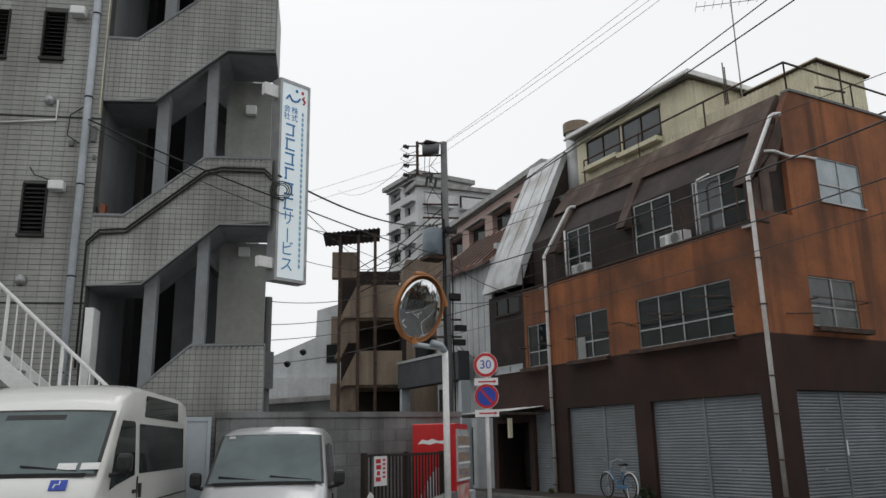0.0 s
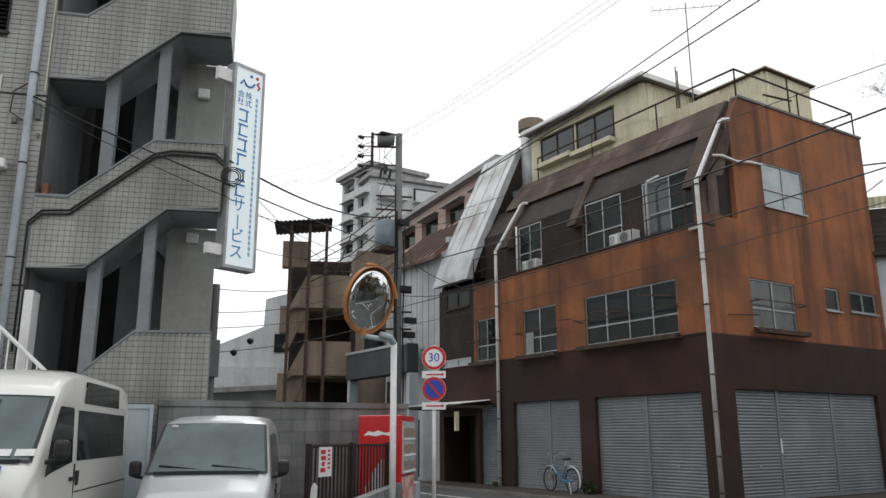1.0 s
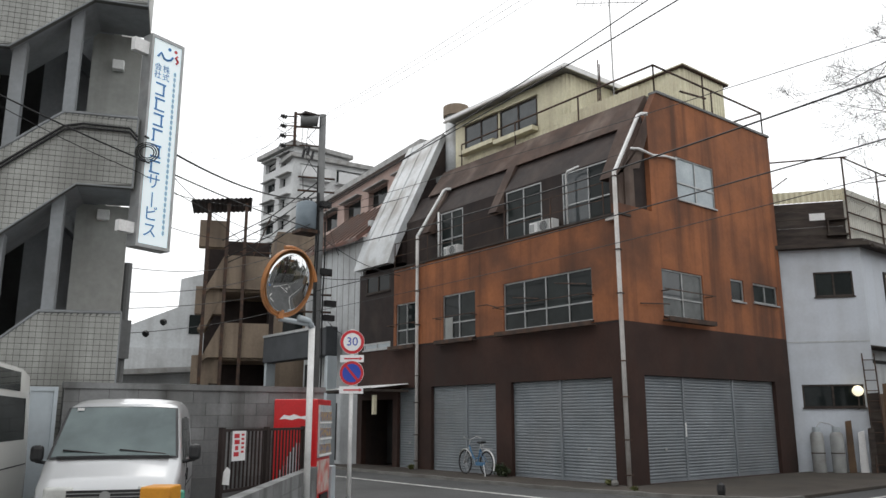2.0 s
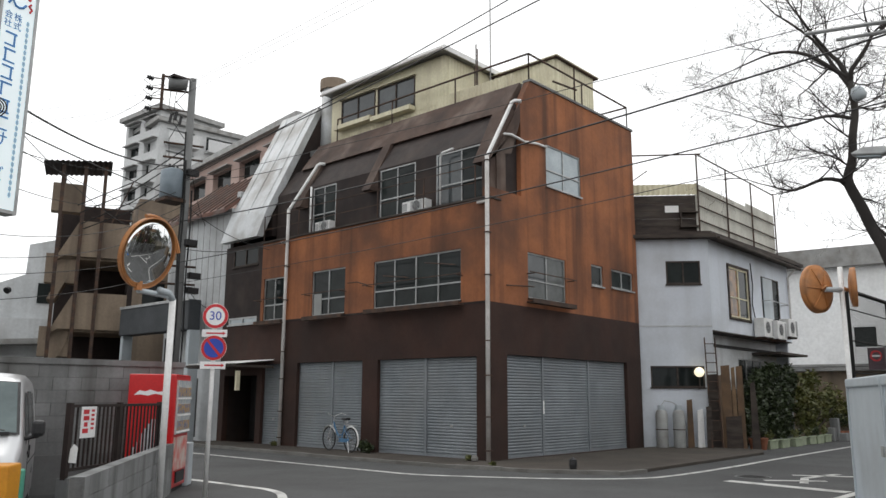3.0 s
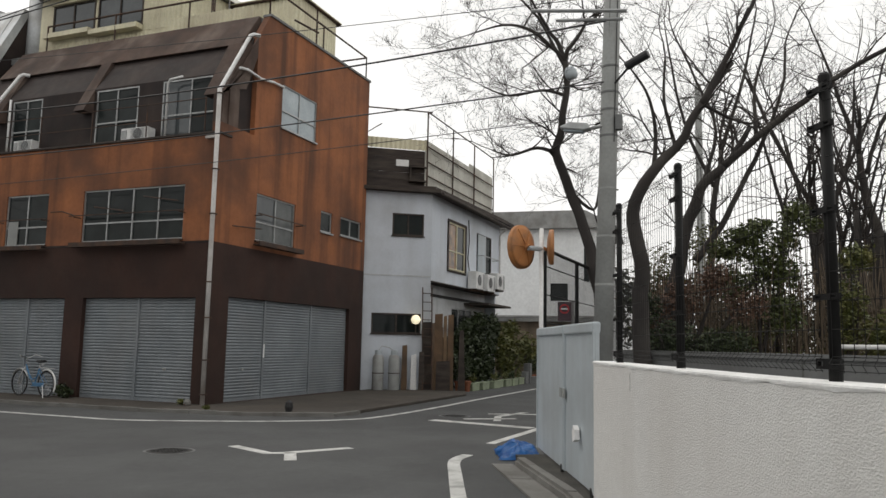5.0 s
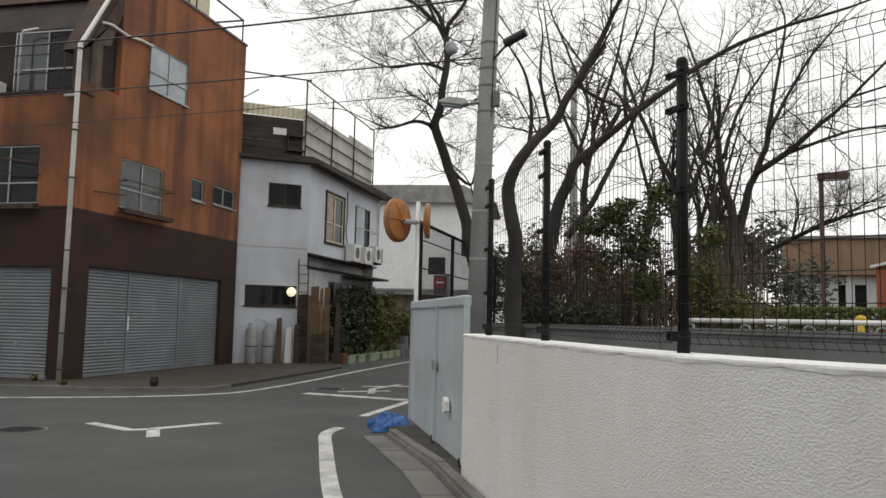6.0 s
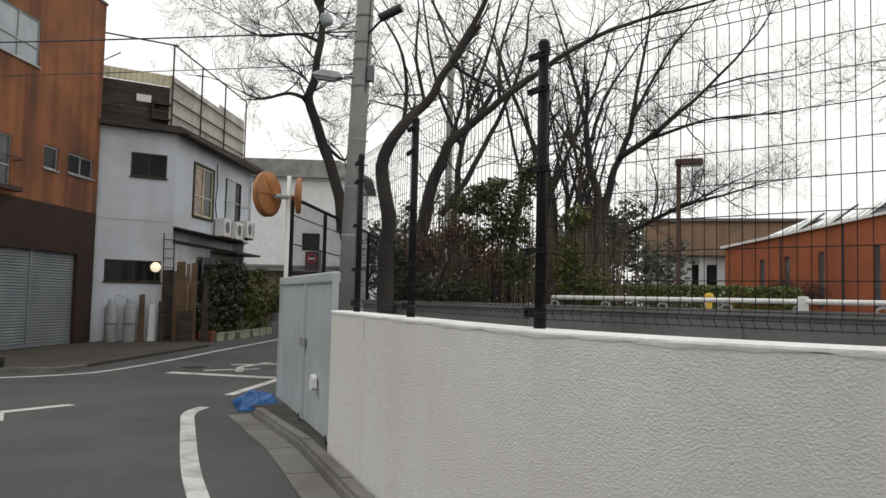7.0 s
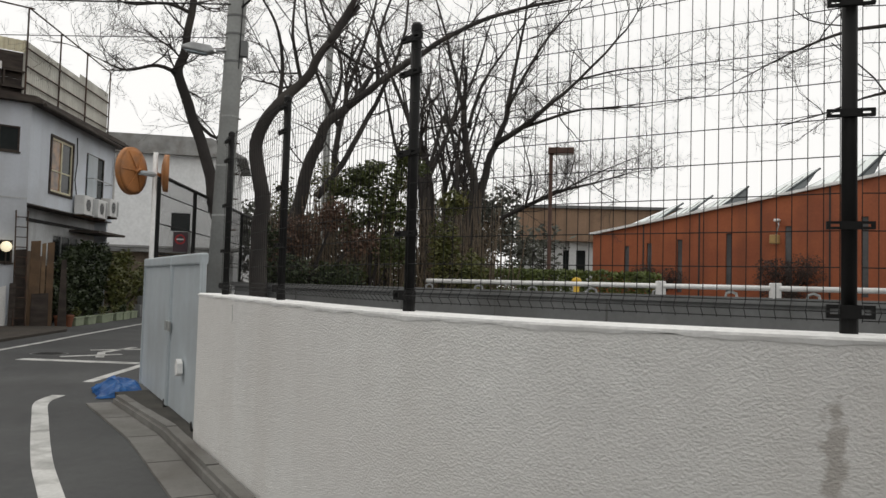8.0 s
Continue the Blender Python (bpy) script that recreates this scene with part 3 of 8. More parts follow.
wi = window(shop, FE, 1.68, 3.54, 4.2, 5.46, 0.1, 2, 0.40, [PENTGLASS, LOWPANE], ALU, 0.04, label="aluminium sliding window with frosted panes", low=LOWPANE, sill_m=RUST)
guard(FE, 1.68, 3.54, 4.2, wi)
for fr, pts in ((FL, [(4.25, 0.24, 4.72), (4.75, 0.2, 4.86), (5.05, 0.3, 4.84)]), (FL, [(0.9, 0.26, 4.95), (2.0, 0.25, 5.12)]), (FL, [(2.6, 0.26, 4.78), (3.6, 0.25, 4.92)]), (FE, [(0.6, 0.1, 4.42), (1.75, 0.14, 4.5)])):
    part("drying_pole", G(fr).tube(pts, 0.018, 6), RUST, shop, "thin dark drying pole")
window(shop, FE, 2.64, 4.47, 7.5, 8.74, 0.08, 2, 0.4, PALEGLASS, ALU, 0.032, label="aluminium window with pale curtained panes")
window(shop, FE, 4.93, 5.62, 4.9, 5.54, 0.1, 1, None, FROST)
window(shop, FE, 6.13, 7.5, 4.95, 5.54, 0.1, 2, None, FROST)
for (u0, u1, z0, z1), pane in zip(w3f, ([GLASS, PENTGLASS], [GLASS, FROST], [FROST, GLASS])):
    window(shop, F3, u0, u1, z0, z1, 0.06, 2, 0.42, pane, ALU, 0.036, True, label="white-framed sliding window of the top storey")
window(shop, Fr((15.31, 12.15), (0, 1), (-1, 0)), 9.95, 11.6, 3.98, 4.22, 0.06, 2, None, PALEGLASS)
window(shop, Fr((15.31, 12.15), (0, 1), (-1, 0)), 10.0, 11.5, 6.0, 6.65, 0.06, 2, None, GLASS, DKWOOD)


def shutter(fr, u0, u1, z0, z1, posts, label):
    """A closed roller shutter: curved slats in one sheet, posts and a bottom rail."""
    ob = None
    n, pitch = int((z1 - z0 - 0.08) / 0.075), 0.075
    edges = [u0, *posts, u1]
    for a, b in zip(edges, edges[1:]):
        g = G(fr)
        prof = []
        for i in range(n):
            z = z0 + 0.08 + i * (z1 - z0 - 0.08) / n
            h = (z1 - z0 - 0.08) / n
            prof += [(z, -0.135), (z + 0.15 * h, -0.118), (z + 0.5 * h, -0.110), (z + 0.85 * h, -0.118)]
        prof.append((z1, -0.135))
        for (za, da), (zb, db) in zip(prof, prof[1:]):
            g.face([(a, da, za), (b, da, za), (b, db, zb), (a, db, zb)])
        ob = part("shutter", g, SHUTTER, shop, label)
        part("bottom_rail", G(fr).box(a + 0.02, b - 0.02, -0.15, -0.10, z0, z0 + 0.08), SHUTTER, ob)
    for u in posts:
        part("shutter_post", G(fr).box(u - 0.04, u + 0.04, -0.16, -0.085, z0, z1), SHUTTER, ob)
    part("shutter_lock", G(fr).box((edges[0] + edges[1]) / 2 - 0.05, (edges[0] + edges[1]) / 2 + 0.05, -0.112, -0.1, z0 + 0.75, z0 + 0.82), ALU, ob)


shutter(FL, *shutters[0], [2.25], "closed grey steel roller shutter")
shutter(FL, *shutters[1], [6.05], "closed grey steel roller shutter")
shutter(FL, *shutters[2], [], "narrow closed grey roller shutter")
shutter(FE, 0.72, 6.9, 0.07, 2.66, [2.42, 4.75], "wide closed grey steel roller shutter")
part("shutter_handle", G(FE).box(2.40, 2.45, -0.085, -0.075, 1.15, 1.5), COPING, shop, "pale tape on the shutter post")


def pipe(u, zt, top_u, top_d, zz, name="downpipe"):
    g = G(FL)
    g.tube([(u, 0.09, 0.05), (u, 0.09, zt)], 0.055, 10)
    ob = part(name, g, PVC, shop, "grey plastic downpipe with dark joints", smooth=True)
    part("pipe_slope", G(FL).tube([(u, 0.09, zt), (u - 0.02, 0.05, zt + 0.06), (top_u, top_d, zz - 0.05), (top_u - 0.06, top_d - 0.06, zz), (top_u - 0.16, top_d - 0.2, zz)], 0.05, 10), COPING, ob, smooth=True)
    for z in (0.3, 1.1, 2.1, 2.95, 4.6, 5.7, zt - 0.15):
        part("bracket", G(FL).box(u - 0.065, u + 0.065, -0.002, 0.152, z, z + 0.03), RUST, ob)
    part("hopper", G(FL).box(u - 0.02, u + 0.32, 0.05, 0.13, 6.5, 6.56), PVC, ob)


pipe(-0.02, 7.75, -0.05, -0.98, 9.55)
pipe(8.3, 7.6, 8.1, -0.88, 9.35)
# balcony rails on the ledge
g = G(FL)
for z in (7.1, 7.55):
    g.box(0.4, 9.7, 0.02, 0.04, z, z + 0.02)
for k in range(6):
    u = 0.42 + k * 1.85
    g.box(u - 0.014, u + 0.014, 0.02, 0.046, 6.71, 7.58)
part("balcony_rail", g, RUST, shop, "rusty iron balcony rail")
g = G(FL).tube([(2.0, -0.35, 6.75), (2.0, -0.35, 8.2), (1.9, -0.3, 8.3), (1.45, -0.25, 8.32)], 0.03, 8)
part("vent_pipe", g, COPING, shop, "thin white pipe", smooth=True)
part("vent_pipe", G(FL).tube([(7.4, -0.1, 6.75), (7.4, -0.1, 8.25)], 0.03, 8), COPING, shop, "thin white pipe", smooth=True)
part("side_pipe", G(FE).tube([(0.6, 0.06, 8.5), (0.9, 0.08, 8.55), (1.5, 0.08, 8.5), (2.1, 0.07, 8.6), (2.6, 0.06, 8.62)], 0.035, 8), COPING, shop, "white pipe running to the window", smooth=True)
# fallen stick rails
part("roof_stick", G(FE).tube([(3.0, 0.05, 10.75), (3.9, 0.3, 10.68)], 0.03, 6), RUST, shop)


def ac_unit(fr, u, d, z, w=0.78, h=0.54, dp=0.28, label="white outdoor air-conditioning unit"):
    p = fr(u + w / 2, d + dp / 2, z)
    t = thing("air_conditioner", p, label, "air conditioner", "air conditioners")
    part("case", G(fr).box(u, u + w, d, d + dp, z + 0.03, z + h), WHITEP, t, bevel=0.015)
    for a in (u + 0.06, u + w - 0.12):
        part("foot", G(fr).box(a, a + 0.06, d + 0.02, d + dp - 0.02, z, z + 0.03), RUST, t)
    c = fr(u + w * 0.38, d + dp, z + h * 0.53)
    fr_ = min(0.21, h * 0.4)
    part("fan_opening", G().lathe([(fr_, 0.0), (fr_, 0.006), (0.0, 0.006)], c, (*fr.n, 0), 20), BLACKPL, t)
    g = G(fr)
    for k in range(9):
        zz = z + h * 0.53 - fr_ * 0.95 + k * fr_ * 0.235
        g.box(u + w * 0.38 - 0.22, u + w * 0.38 + 0.22, d + dp + 0.008, d + dp + 0.016, zz, zz + 0.012)
    part("grille", g, ALU, t)
    part("side_cover", G(fr).box(u + w * 0.78, u + w - 0.03, d + dp + 0.001, d + dp + 0.012, z + 0.08, z + h - 0.06), ALU, t)
    return t


ac_unit(FL, 2.38, -0.42, 6.70, 0.9, 0.36)
ac_unit(FL, 6.5, -0.42, 6.70, 0.7, 0.34)
# roof railing
g = G()
rail = [(17.3, 20.6), (17.3, 12.25), (23.0, 12.25), (23.0, 16.0)]
for (x0, y0), (x1, y1) in zip(rail, rail[1:]):
    n = round(math.hypot(x1 - x0, y1 - y0) / 2.8)
    for z in (11.32,):
        g.tube([(x0, y0, z), (x1, y1, z)], 0.03, 6)
    for k in range(n + 1):
        x, y = x0 + (x1 - x0) * k / n, y0 + (y1 - y0) * k / n
        g.tube([(x, y, 10.4), (x, y, 11.32)], 0.026, 6)
part("roof_rail", g, RUST, shop, "rusty iron roof railing")
part("roof_screen", G(Fr((17.44, 12.9), (0, 1), (-1, 0))).corrugated(0, 3.0, 10.42, 10.95, 0.0, 0.03, 0.15), CREAM, shop, "cream corrugated screen on the roof edge")
for k, (x, h) in enumerate(((17.5, 0.9), (17.8, 1.25), (18.1, 0.7))):
    part("roof_stick", G().tube([(x, 14.3 + 0.3 * k, 10.4), (x + 0.05, 14.35 + 0.3 * k, 11.3 + h)], 0.02, 5), RUST, shop)

# penthouse
pent = thing("penthouse", (19.2, 18.4, 10.4), "cream-sided rooftop penthouse with a shallow metal roof", "building")
FP = Fr((17.6, 15.75), (0, 1), (-1, 0))
part("wall", G(FP).wall(0, 5.55, 10.4, 12.45, [(1.3, 3.1, 11.05, 12.1), (3.22, 5.0, 11.15, 12.12)], -0.12, 0), CREAM, pent)
part("wall", G().box(17.72, 20.6, 15.75, 15.87, 10.4, 12.45).box(20.48, 20.6, 15.87, 21.2, 10.4, 12.45).box(17.72, 20.48, 21.18, 21.3, 10.4, 12.45), CREAM, pent)
part("roof", G().box(17.3, 20.9, 15.5, 21.5, 12.48, 12.56), ROOFM, pent, "flat grey metal roof")
part("roof_edge", G().box(17.25, 17.297, 15.45, 21.52, 12.44, 12.60).box(17.297, 20.95, 15.45, 15.497, 12.44, 12.60), COPING, pent, "bright roof edge")
part("gutter", G().tube([(17.2, 15.5, 12.46), (17.2, 21.5, 12.42)], 0.045, 8), PVC, pent)
for u0, u1, z0, z1 in ((1.3, 3.1, 11.05, 12.1), (3.22, 5.0, 11.15, 12.12)):
    wi = window(pent, FP, u0, u1, z0, z1, 0.04, 2, None, PENTGLASS, DKWOOD, label="dark-framed sliding window")
    part("window_box", G(FP).box(u0 - 0.05, u1 + 0.05, 0.052, 0.32, z0 - 0.2, z0 - 0.05), CREAM, wi)
    part("hood", G(FP).box(u0 - 0.05, u1 + 0.05, 0.002, 0.12, z1 + 0.005, z1 + 0.035), CREAM, wi)
part("lower_siding", G(FP).corrugated(0.05, 5.5, 10.4, 10.8, 0.01, 0.025, 0.15), CREAM, pent)
part("front_siding", G(FP).corrugated(0.05, 1.1, 10.82, 12.42, 0.01, 0.025, 0.15), CREAM, pent)
part("side_siding", G(Fr((17.75, 15.74), (1, 0), (0, -1))).corrugated(0.0, 2.8, 10.4, 12.45, 0.01, 0.02, 0.15), CREAM, pent)
# roof hut
hut = thing("roof_hut", (21.3, 14.0, 10.4), "small cream corrugated stair hut on the roof", "hut")
part("hut_wall", G().slab([(20.0, 13.1), (22.3, 13.1), (22.3, 15.6), (20.0, 15.6)], 10.4, 12.34), CREAM, hut)
part("hut_siding", G(Fr((20.0, 13.08), (1, 0), (0, -1))).corrugated(0.02, 2.28, 10.4, 12.34, 0.0, 0.025, 0.15), CREAM, hut)
part("hut_siding", G(Fr((19.98, 13.1), (0, 1), (-1, 0))).corrugated(0.02, 2.48, 10.4, 12.34, 0.0, 0.025, 0.15), CREAM, hut)
part("hut_roof", G().box(19.87, 22.43, 12.97, 15.73, 12.345, 12.385), RUST, hut, "thin rusty roof sheet")
part("hut_eave", G().box(19.85, 22.45, 12.95, 15.75, 12.386, 12.42), CREAM, hut)
part("hut_post", G().box(20.98, 21.04, 13.03, 13.055, 10.4, 12.34), RUST, hut)
# water tank and aerial
tank = thing("water_tank", (18.4, 22.0, 10.4), "weathered round rooftop tank on a flue", "water tank")
part("flue", G().tube([(18.0, 21.75, 10.4), (18.0, 21.75, 12.9)], 0.42, 16), SILVER, tank, smooth=True)
part("cap", G().tube([(18.0, 21.75, 12.9), (18.0, 21.75, 13.3)], 0.5, 16), BEIGE, tank)
aer = thing("tv_aerial", (18.9, 14.9, 10.4), "thin rooftop television aerial on a mast", "aerial")
part("mast", G().tube([(18.9, 14.9, 10.4), (18.9, 14.9, 15.2)], 0.022, 6), ROOFM, aer)
g = G().tube([(18.1, 15.6, 15.0), (19.7, 14.2, 15.0)], 0.012, 5)
for k in range(9):
    x, y = 18.1 + 1.6 * k / 8, 15.6 - 1.4 * k / 8
    s = 0.32 - 0.02 * k
    g.tube([(x - s * 0.66, y - s * 0.75, 15.0), (x + s * 0.66, y + s * 0.75, 15.0)], 0.007, 4)
part("element", g, ROOFM, aer)

# silver sheet slope on the next bay
slope = thing("metal_roof_slope", (15.5, 22.6, 6.7), "steep weathered galvanised sheet roof beside the attic", "roof")
g = G(FX).prism([(15.05, 6.9), (15.4, 7.9), (17.5, 12.2), (17.75, 12.2), (15.65, 7.8), (15.3, 6.9)], 21.95, 24.15)
part("sheet", g, SILVER, slope)
g = G(FX)
for k in range(3):
    y = 22.3 + k * 0.75
    g.prism([(15.38, 7.9), (17.48, 12.2), (17.5, 12.2), (15.4, 7.9)], y, y + 0.02)
part("seam", g, SILVER, slope)
part("infill", G(FX).prism([(15.7, 7.75), (17.7, 12.1), (23.0, 12.1), (23.0, 7.0), (15.7, 7.0)], 21.98, 24.0), DKBROWN, slope)
# awning over the side door
aw = thing("awning", (14.7, 22.7, 2.2), "pale corrugated door awning on thin brackets", "awning")
g = G()
for k in range(32):
    y0, y1 = 21.0 + k * 0.09, 21.09 + k * 0.09
    za, zb = 2.56 + 0.02 * (k % 2), 2.56 + 0.02 * ((k + 1) % 2)
    for dz in (0.0, 0.012):
        g.face([(13.85, y0, za + dz), (13.85, y1, zb + dz), (15.3, y1, zb + 0.16 + dz), (15.3, y0, za + 0.16 + dz)])
part("sheet", g, COPING, aw, weld=True)
part("beam", G().box(13.85, 13.9, 21.0, 23.88, 2.48, 2.555).box(13.9, 15.3, 21.0, 21.05, 2.46, 2.54).box(13.9, 15.3, 23.8, 23.85, 2.46, 2.54), DKWOOD, aw)
part("lantern", G().box(14.0, 14.12, 21.1, 21.2, 1.75, 2.35), CREAM, aw)
# dark sheet at the back of the entry, its colour standing for deep shade
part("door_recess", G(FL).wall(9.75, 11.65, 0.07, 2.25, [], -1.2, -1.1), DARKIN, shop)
# ---------- the white house in the side street ----------
house = thing("white_house", (26.5, 11.8, 0), "pale blue-white two-storey house with a dark rooftop terrace", "house")
WL, WC = Vector((23.2, 12.3)), Vector((24.6, 10.35))
wu = (WC - WL).normalized()
FA = Fr(WL, wu, (wu.y, -wu.x))               # narrow front, u to the corner
LA = (WC - WL).length
FB = Fr(WC, (1, 0), (0, -1))                 # street side
part("wall", G(FA).wall(-0.6, LA, 0, 6.75, [(1.02, 2.12, 5.25, 6.02), (0.39, 2.08, 1.92, 2.6)], -0.15, 0), WHITEW, house)
part("wall", G(FB).wall(0.0, 7.6, 3.75, 6.75, [(1.53, 3.28, 4.29, 6.05), (4.63, 6.45, 4.46, 6.05)], -0.15, 0.0), WHITEW, house)
part("lower_wall", G(FB).wall(-0.1, 7.6, 0, 3.75, [(3.5, 5.8, 2.0, 3.0), (6.2, 7.1, 0.0, 2.1)], -0.75, -0.6), GREYW, house, "grey set-back ground-storey wall")
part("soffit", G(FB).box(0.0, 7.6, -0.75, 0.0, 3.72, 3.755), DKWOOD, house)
part("wall", G().box(32.05, 32.2, 10.5, 17.0, 0, 6.75).box(24.0, 32.05, 16.85, 17.0, 0, 6.75), WHITEW, house)
part("inside", G().box(25.2, 31.9, 13.0, 13.1, 0, 6.6).slab([(24.9, 10.9), (31.9, 10.9), (31.9, 16.8), (24.5, 16.8)], 3.3, 3.4), DARKIN, house)
g = G().slab([(22.9, 12.2), (24.45, 9.98), (32.7, 9.85), (32.7, 17.4), (22.9, 17.4)], 6.75, 6.87)
g.slab([(23.1, 12.3), (24.55, 10.2), (32.5, 10.05), (32.5, 17.2), (23.1, 17.2)], 6.87, 7.0)
part("eave", g, DKWOOD, house, "dark weathered eave")
part("band", G(FA).box(0.0, LA, 0.0, 0.012, 3.86, 3.90), GREYW, house)
window(house, FA, 1.02, 2.12, 5.25, 6.02, 0.06, 2, None, [FROST, GLASS], DKWOOD, 0.05, True, label="small dark-framed sliding window")
window(house, FA, 0.39, 2.08, 1.92, 2.6, 0.06, 2, None, GLASS, DKWOOD, label="low wide dark window")
AMBER = mat("amber_pane", (0.30, 0.155, 0.06), (0.10, 0.06, 0.035), 2.5, 0.12, spec=0.3)
wa = window(house, FB, 1.53, 3.28, 4.29, 6.05, 0.05, 2, 0.40, [AMBER, GLASS], CREAM, 0.07, label="cream sash window with an amber curtain")
part("surround", G(FB).wall(1.45, 3.36, 4.21, 6.13, [(1.53, 3.28, 4.29, 6.05)], 0.002, 0.05), DKWOOD, wa, "dark timber surround")
wb = window(house, FB, 4.63, 6.45, 4.46, 6.05, 0.05, 2, None, [FROST, GLASS], DKWOOD, label="dark sliding window behind a grey shutter")
part("shutter_leaf", G(FB).box(4.66, 5.6, 0.03, 0.07, 4.5, 6.0), GATEM, wb, "grey sheet shutter leaf", bevel=0.01)
part("drying_bar", G(FB).box(4.5, 6.7, 0.30, 0.33, 5.1, 5.13).box(4.55, 4.58, 0.0, 0.3, 5.1, 5.13).box(6.6, 6.63, 0.0, 0.3, 5.1, 5.13), ALU, wb)
part("cable", G(FB).tube([(3.6, 0.03, 6.4), (3.65, 0.05, 5.6), (3.5, 0.05, 4.9), (3.7, 0.05, 4.4)], 0.02, 5), CABLE, house)
part("eave_gutter", G(FB).tube([(-0.1, 0.42, 6.72), (7.9, 0.42, 6.66)], 0.06, 8), DKWOOD, house)
part("gutter_pipe", G(FB).tube([(7.45, 0.4, 6.66), (7.4, 0.08, 6.3), (7.4, 0.08, 3.9)], 0.04, 8), PVC, house)
part("porch_roof", G(FB).prism([(4.9, 3.18), (7.9, 3.18), (7.9, 3.26), (4.9, 3.26)], -0.6, 0.45), DKWOOD, house, "dark porch roof")
window(house, Fr((24.6, 10.95), (1, 0), (0, -1)), 3.5, 5.8, 2.0, 3.0, 0.06, 3, None, GLASS, ALU, label="dark ground-storey window")
part("door", G(Fr((24.6, 10.95), (1, 0), (0, -1))).box(6.2, 7.1, -0.1, -0.06, 0, 2.1), DKWOOD, house)
lamp = thing("wall_lamp", FA(1.88, 0.1, 2.35), "round lit globe lamp on the house wall", "lamp")
c = FA(1.88, 0.15, 2.40)
part("globe", G().lathe([(0.001, -0.16), (0.09, -0.13), (0.145, -0.06), (0.16, 0.0), (0.145, 0.06), (0.09, 0.13), (0.001, 0.16)], c, (0, 0, 1), 16), glow("lamp_glow", (0.95, 0.86, 0.62), 0.9), lamp, "glowing pale globe", smooth=True)
part("bracket", G(FA).tube([(1.88, 0.0, 1.88), (1.88, 0.13, 1.88), (1.88, 0.15, 2.25)], 0.02, 6), DKWOOD, lamp)
# rooftop terrace: dark boards to the front, cream sheets and pipes to the street
terr = thing("roof_terrace", (27.5, 13, 7.0), "rooftop terrace with dark boards, cream sheets and pipe frame", "terrace")
g = G(FA)
for k in range(5):
    g.box(-0.6, LA - 0.12, -0.4 - 0.01 * (k % 2), -0.36, 7.0 + k * 0.27, 7.26 + k * 0.27)
part("dark_board", g, DKWOOD, terr)
part("notice", G(FA).box(1.15, 1.6, -0.36, -0.345, 7.75, 7.98), COPING, terr, "small pale notice board")
part("shelf", G(FA).box(1.6, 2.2, -0.36, -0.15, 7.2, 7.25).box(1.62, 1.66, -0.36, -0.15, 7.25, 7.7).box(1.6, 2.2, -0.36, -0.15, 7.7, 7.74), DKWOOD, terr)
PALES = mat("pale_plastic_sheet", (0.60, 0.59, 0.53), (0.50, 0.49, 0.44), 1.0, 0.6, stain=(0.36, 0.34, 0.29), sscale=1.0, samt=0.5, streak=0.3, streakc=(0.3, 0.28, 0.24))
part("pale_sheet", G(FB).corrugated(0.12, 4.6, 7.0, 8.75, -0.37, 0.03, 0.15), PALES, terr, "pale corrugated plastic sheet")
part("pale_sheet", G(FB).corrugated(4.62, 7.6, 7.0, 8.9, -0.37, 0.03, 0.15), PALES, terr, "pale corrugated plastic sheet")
part("cream_strip", G(FA).corrugated(-0.6, LA - 0.12, 8.35, 8.72, -0.33, 0.03, 0.17), CREAM, terr)
g = G(FB)
for u in (0.12, 2.6, 5.0, 7.5):
    g.tube([(u, -0.28, 7.0), (u, -0.28, 9.75)], 0.03, 6)
for z in (7.45, 7.95, 8.5, 9.75):
    g.tube([(0.12, -0.28, z), (7.5, -0.28, z)], 0.026, 6)
g.tube([FA(LA, -0.28, 9.75), FA(-0.6, -0.28, 9.75)], 0.026, 6, raw=True)
g.tube([FA(-0.5, -0.28, 9.1), FA(0.1, -0.28, 8.85), FA(0.6, -0.28, 9.2)], 0.02, 5, raw=True)
part("pipe_frame", g, RUST, terr, "rusty pipe frame")
for k, u in enumerate((3.5, 4.85, 6.1)):
    ac = ac_unit(FB, u, 0.06, (3.70, 3.70, 3.86)[k], 0.95, 0.70, 0.36)
    for a in (u + 0.1, u + 0.7):
        part("wall_bracket", G(FB).box(a, a + 0.04, 0.0, 0.44, (3.66, 3.66, 3.82)[k], (3.70, 3.70, 3.86)[k]), RUST, ac)
# gas cylinders, ladder, boards and pots at the foot of the wall
for k, u in enumerate((0.62, 1.15)):
    p = FA(u, 0.3, 0)
    CYL = mat("worn_cylinder_grey", (0.40, 0.41, 0.40), (0.32, 0.33, 0.325), 3, 0.6, stain=(0.2, 0.18, 0.16), sscale=2, samt=0.5) if k == 0 else CYL
    t = thing("gas_cylinder", p, "tall grey gas cylinder chained to the wall", "gas cylinder", "gas cylinders")
    part("bottle", G().lathe([(0.17, 0.0), (0.185, 0.03), (0.185, 1.08), (0.16, 1.17), (0.09, 1.23), (0.001, 1.24)], p, (0, 0, 1), 20), CYL, t, smooth=True)
    part("valve", G().tube([(p[0], p[1], 1.23), (p[0], p[1], 1.36)], 0.035, 8), ALU, t)
    part("collar", G().lathe([(0.11, 1.2), (0.11, 1.36), (0.105, 1.36), (0.105, 1.2)], p, (0, 0, 1), 16, True), GATEM, t)
    part("chain", G().lathe([(0.19, 0.6), (0.195, 0.615), (0.19, 0.63)], p, (0, 0, 1), 16), RUST, t)
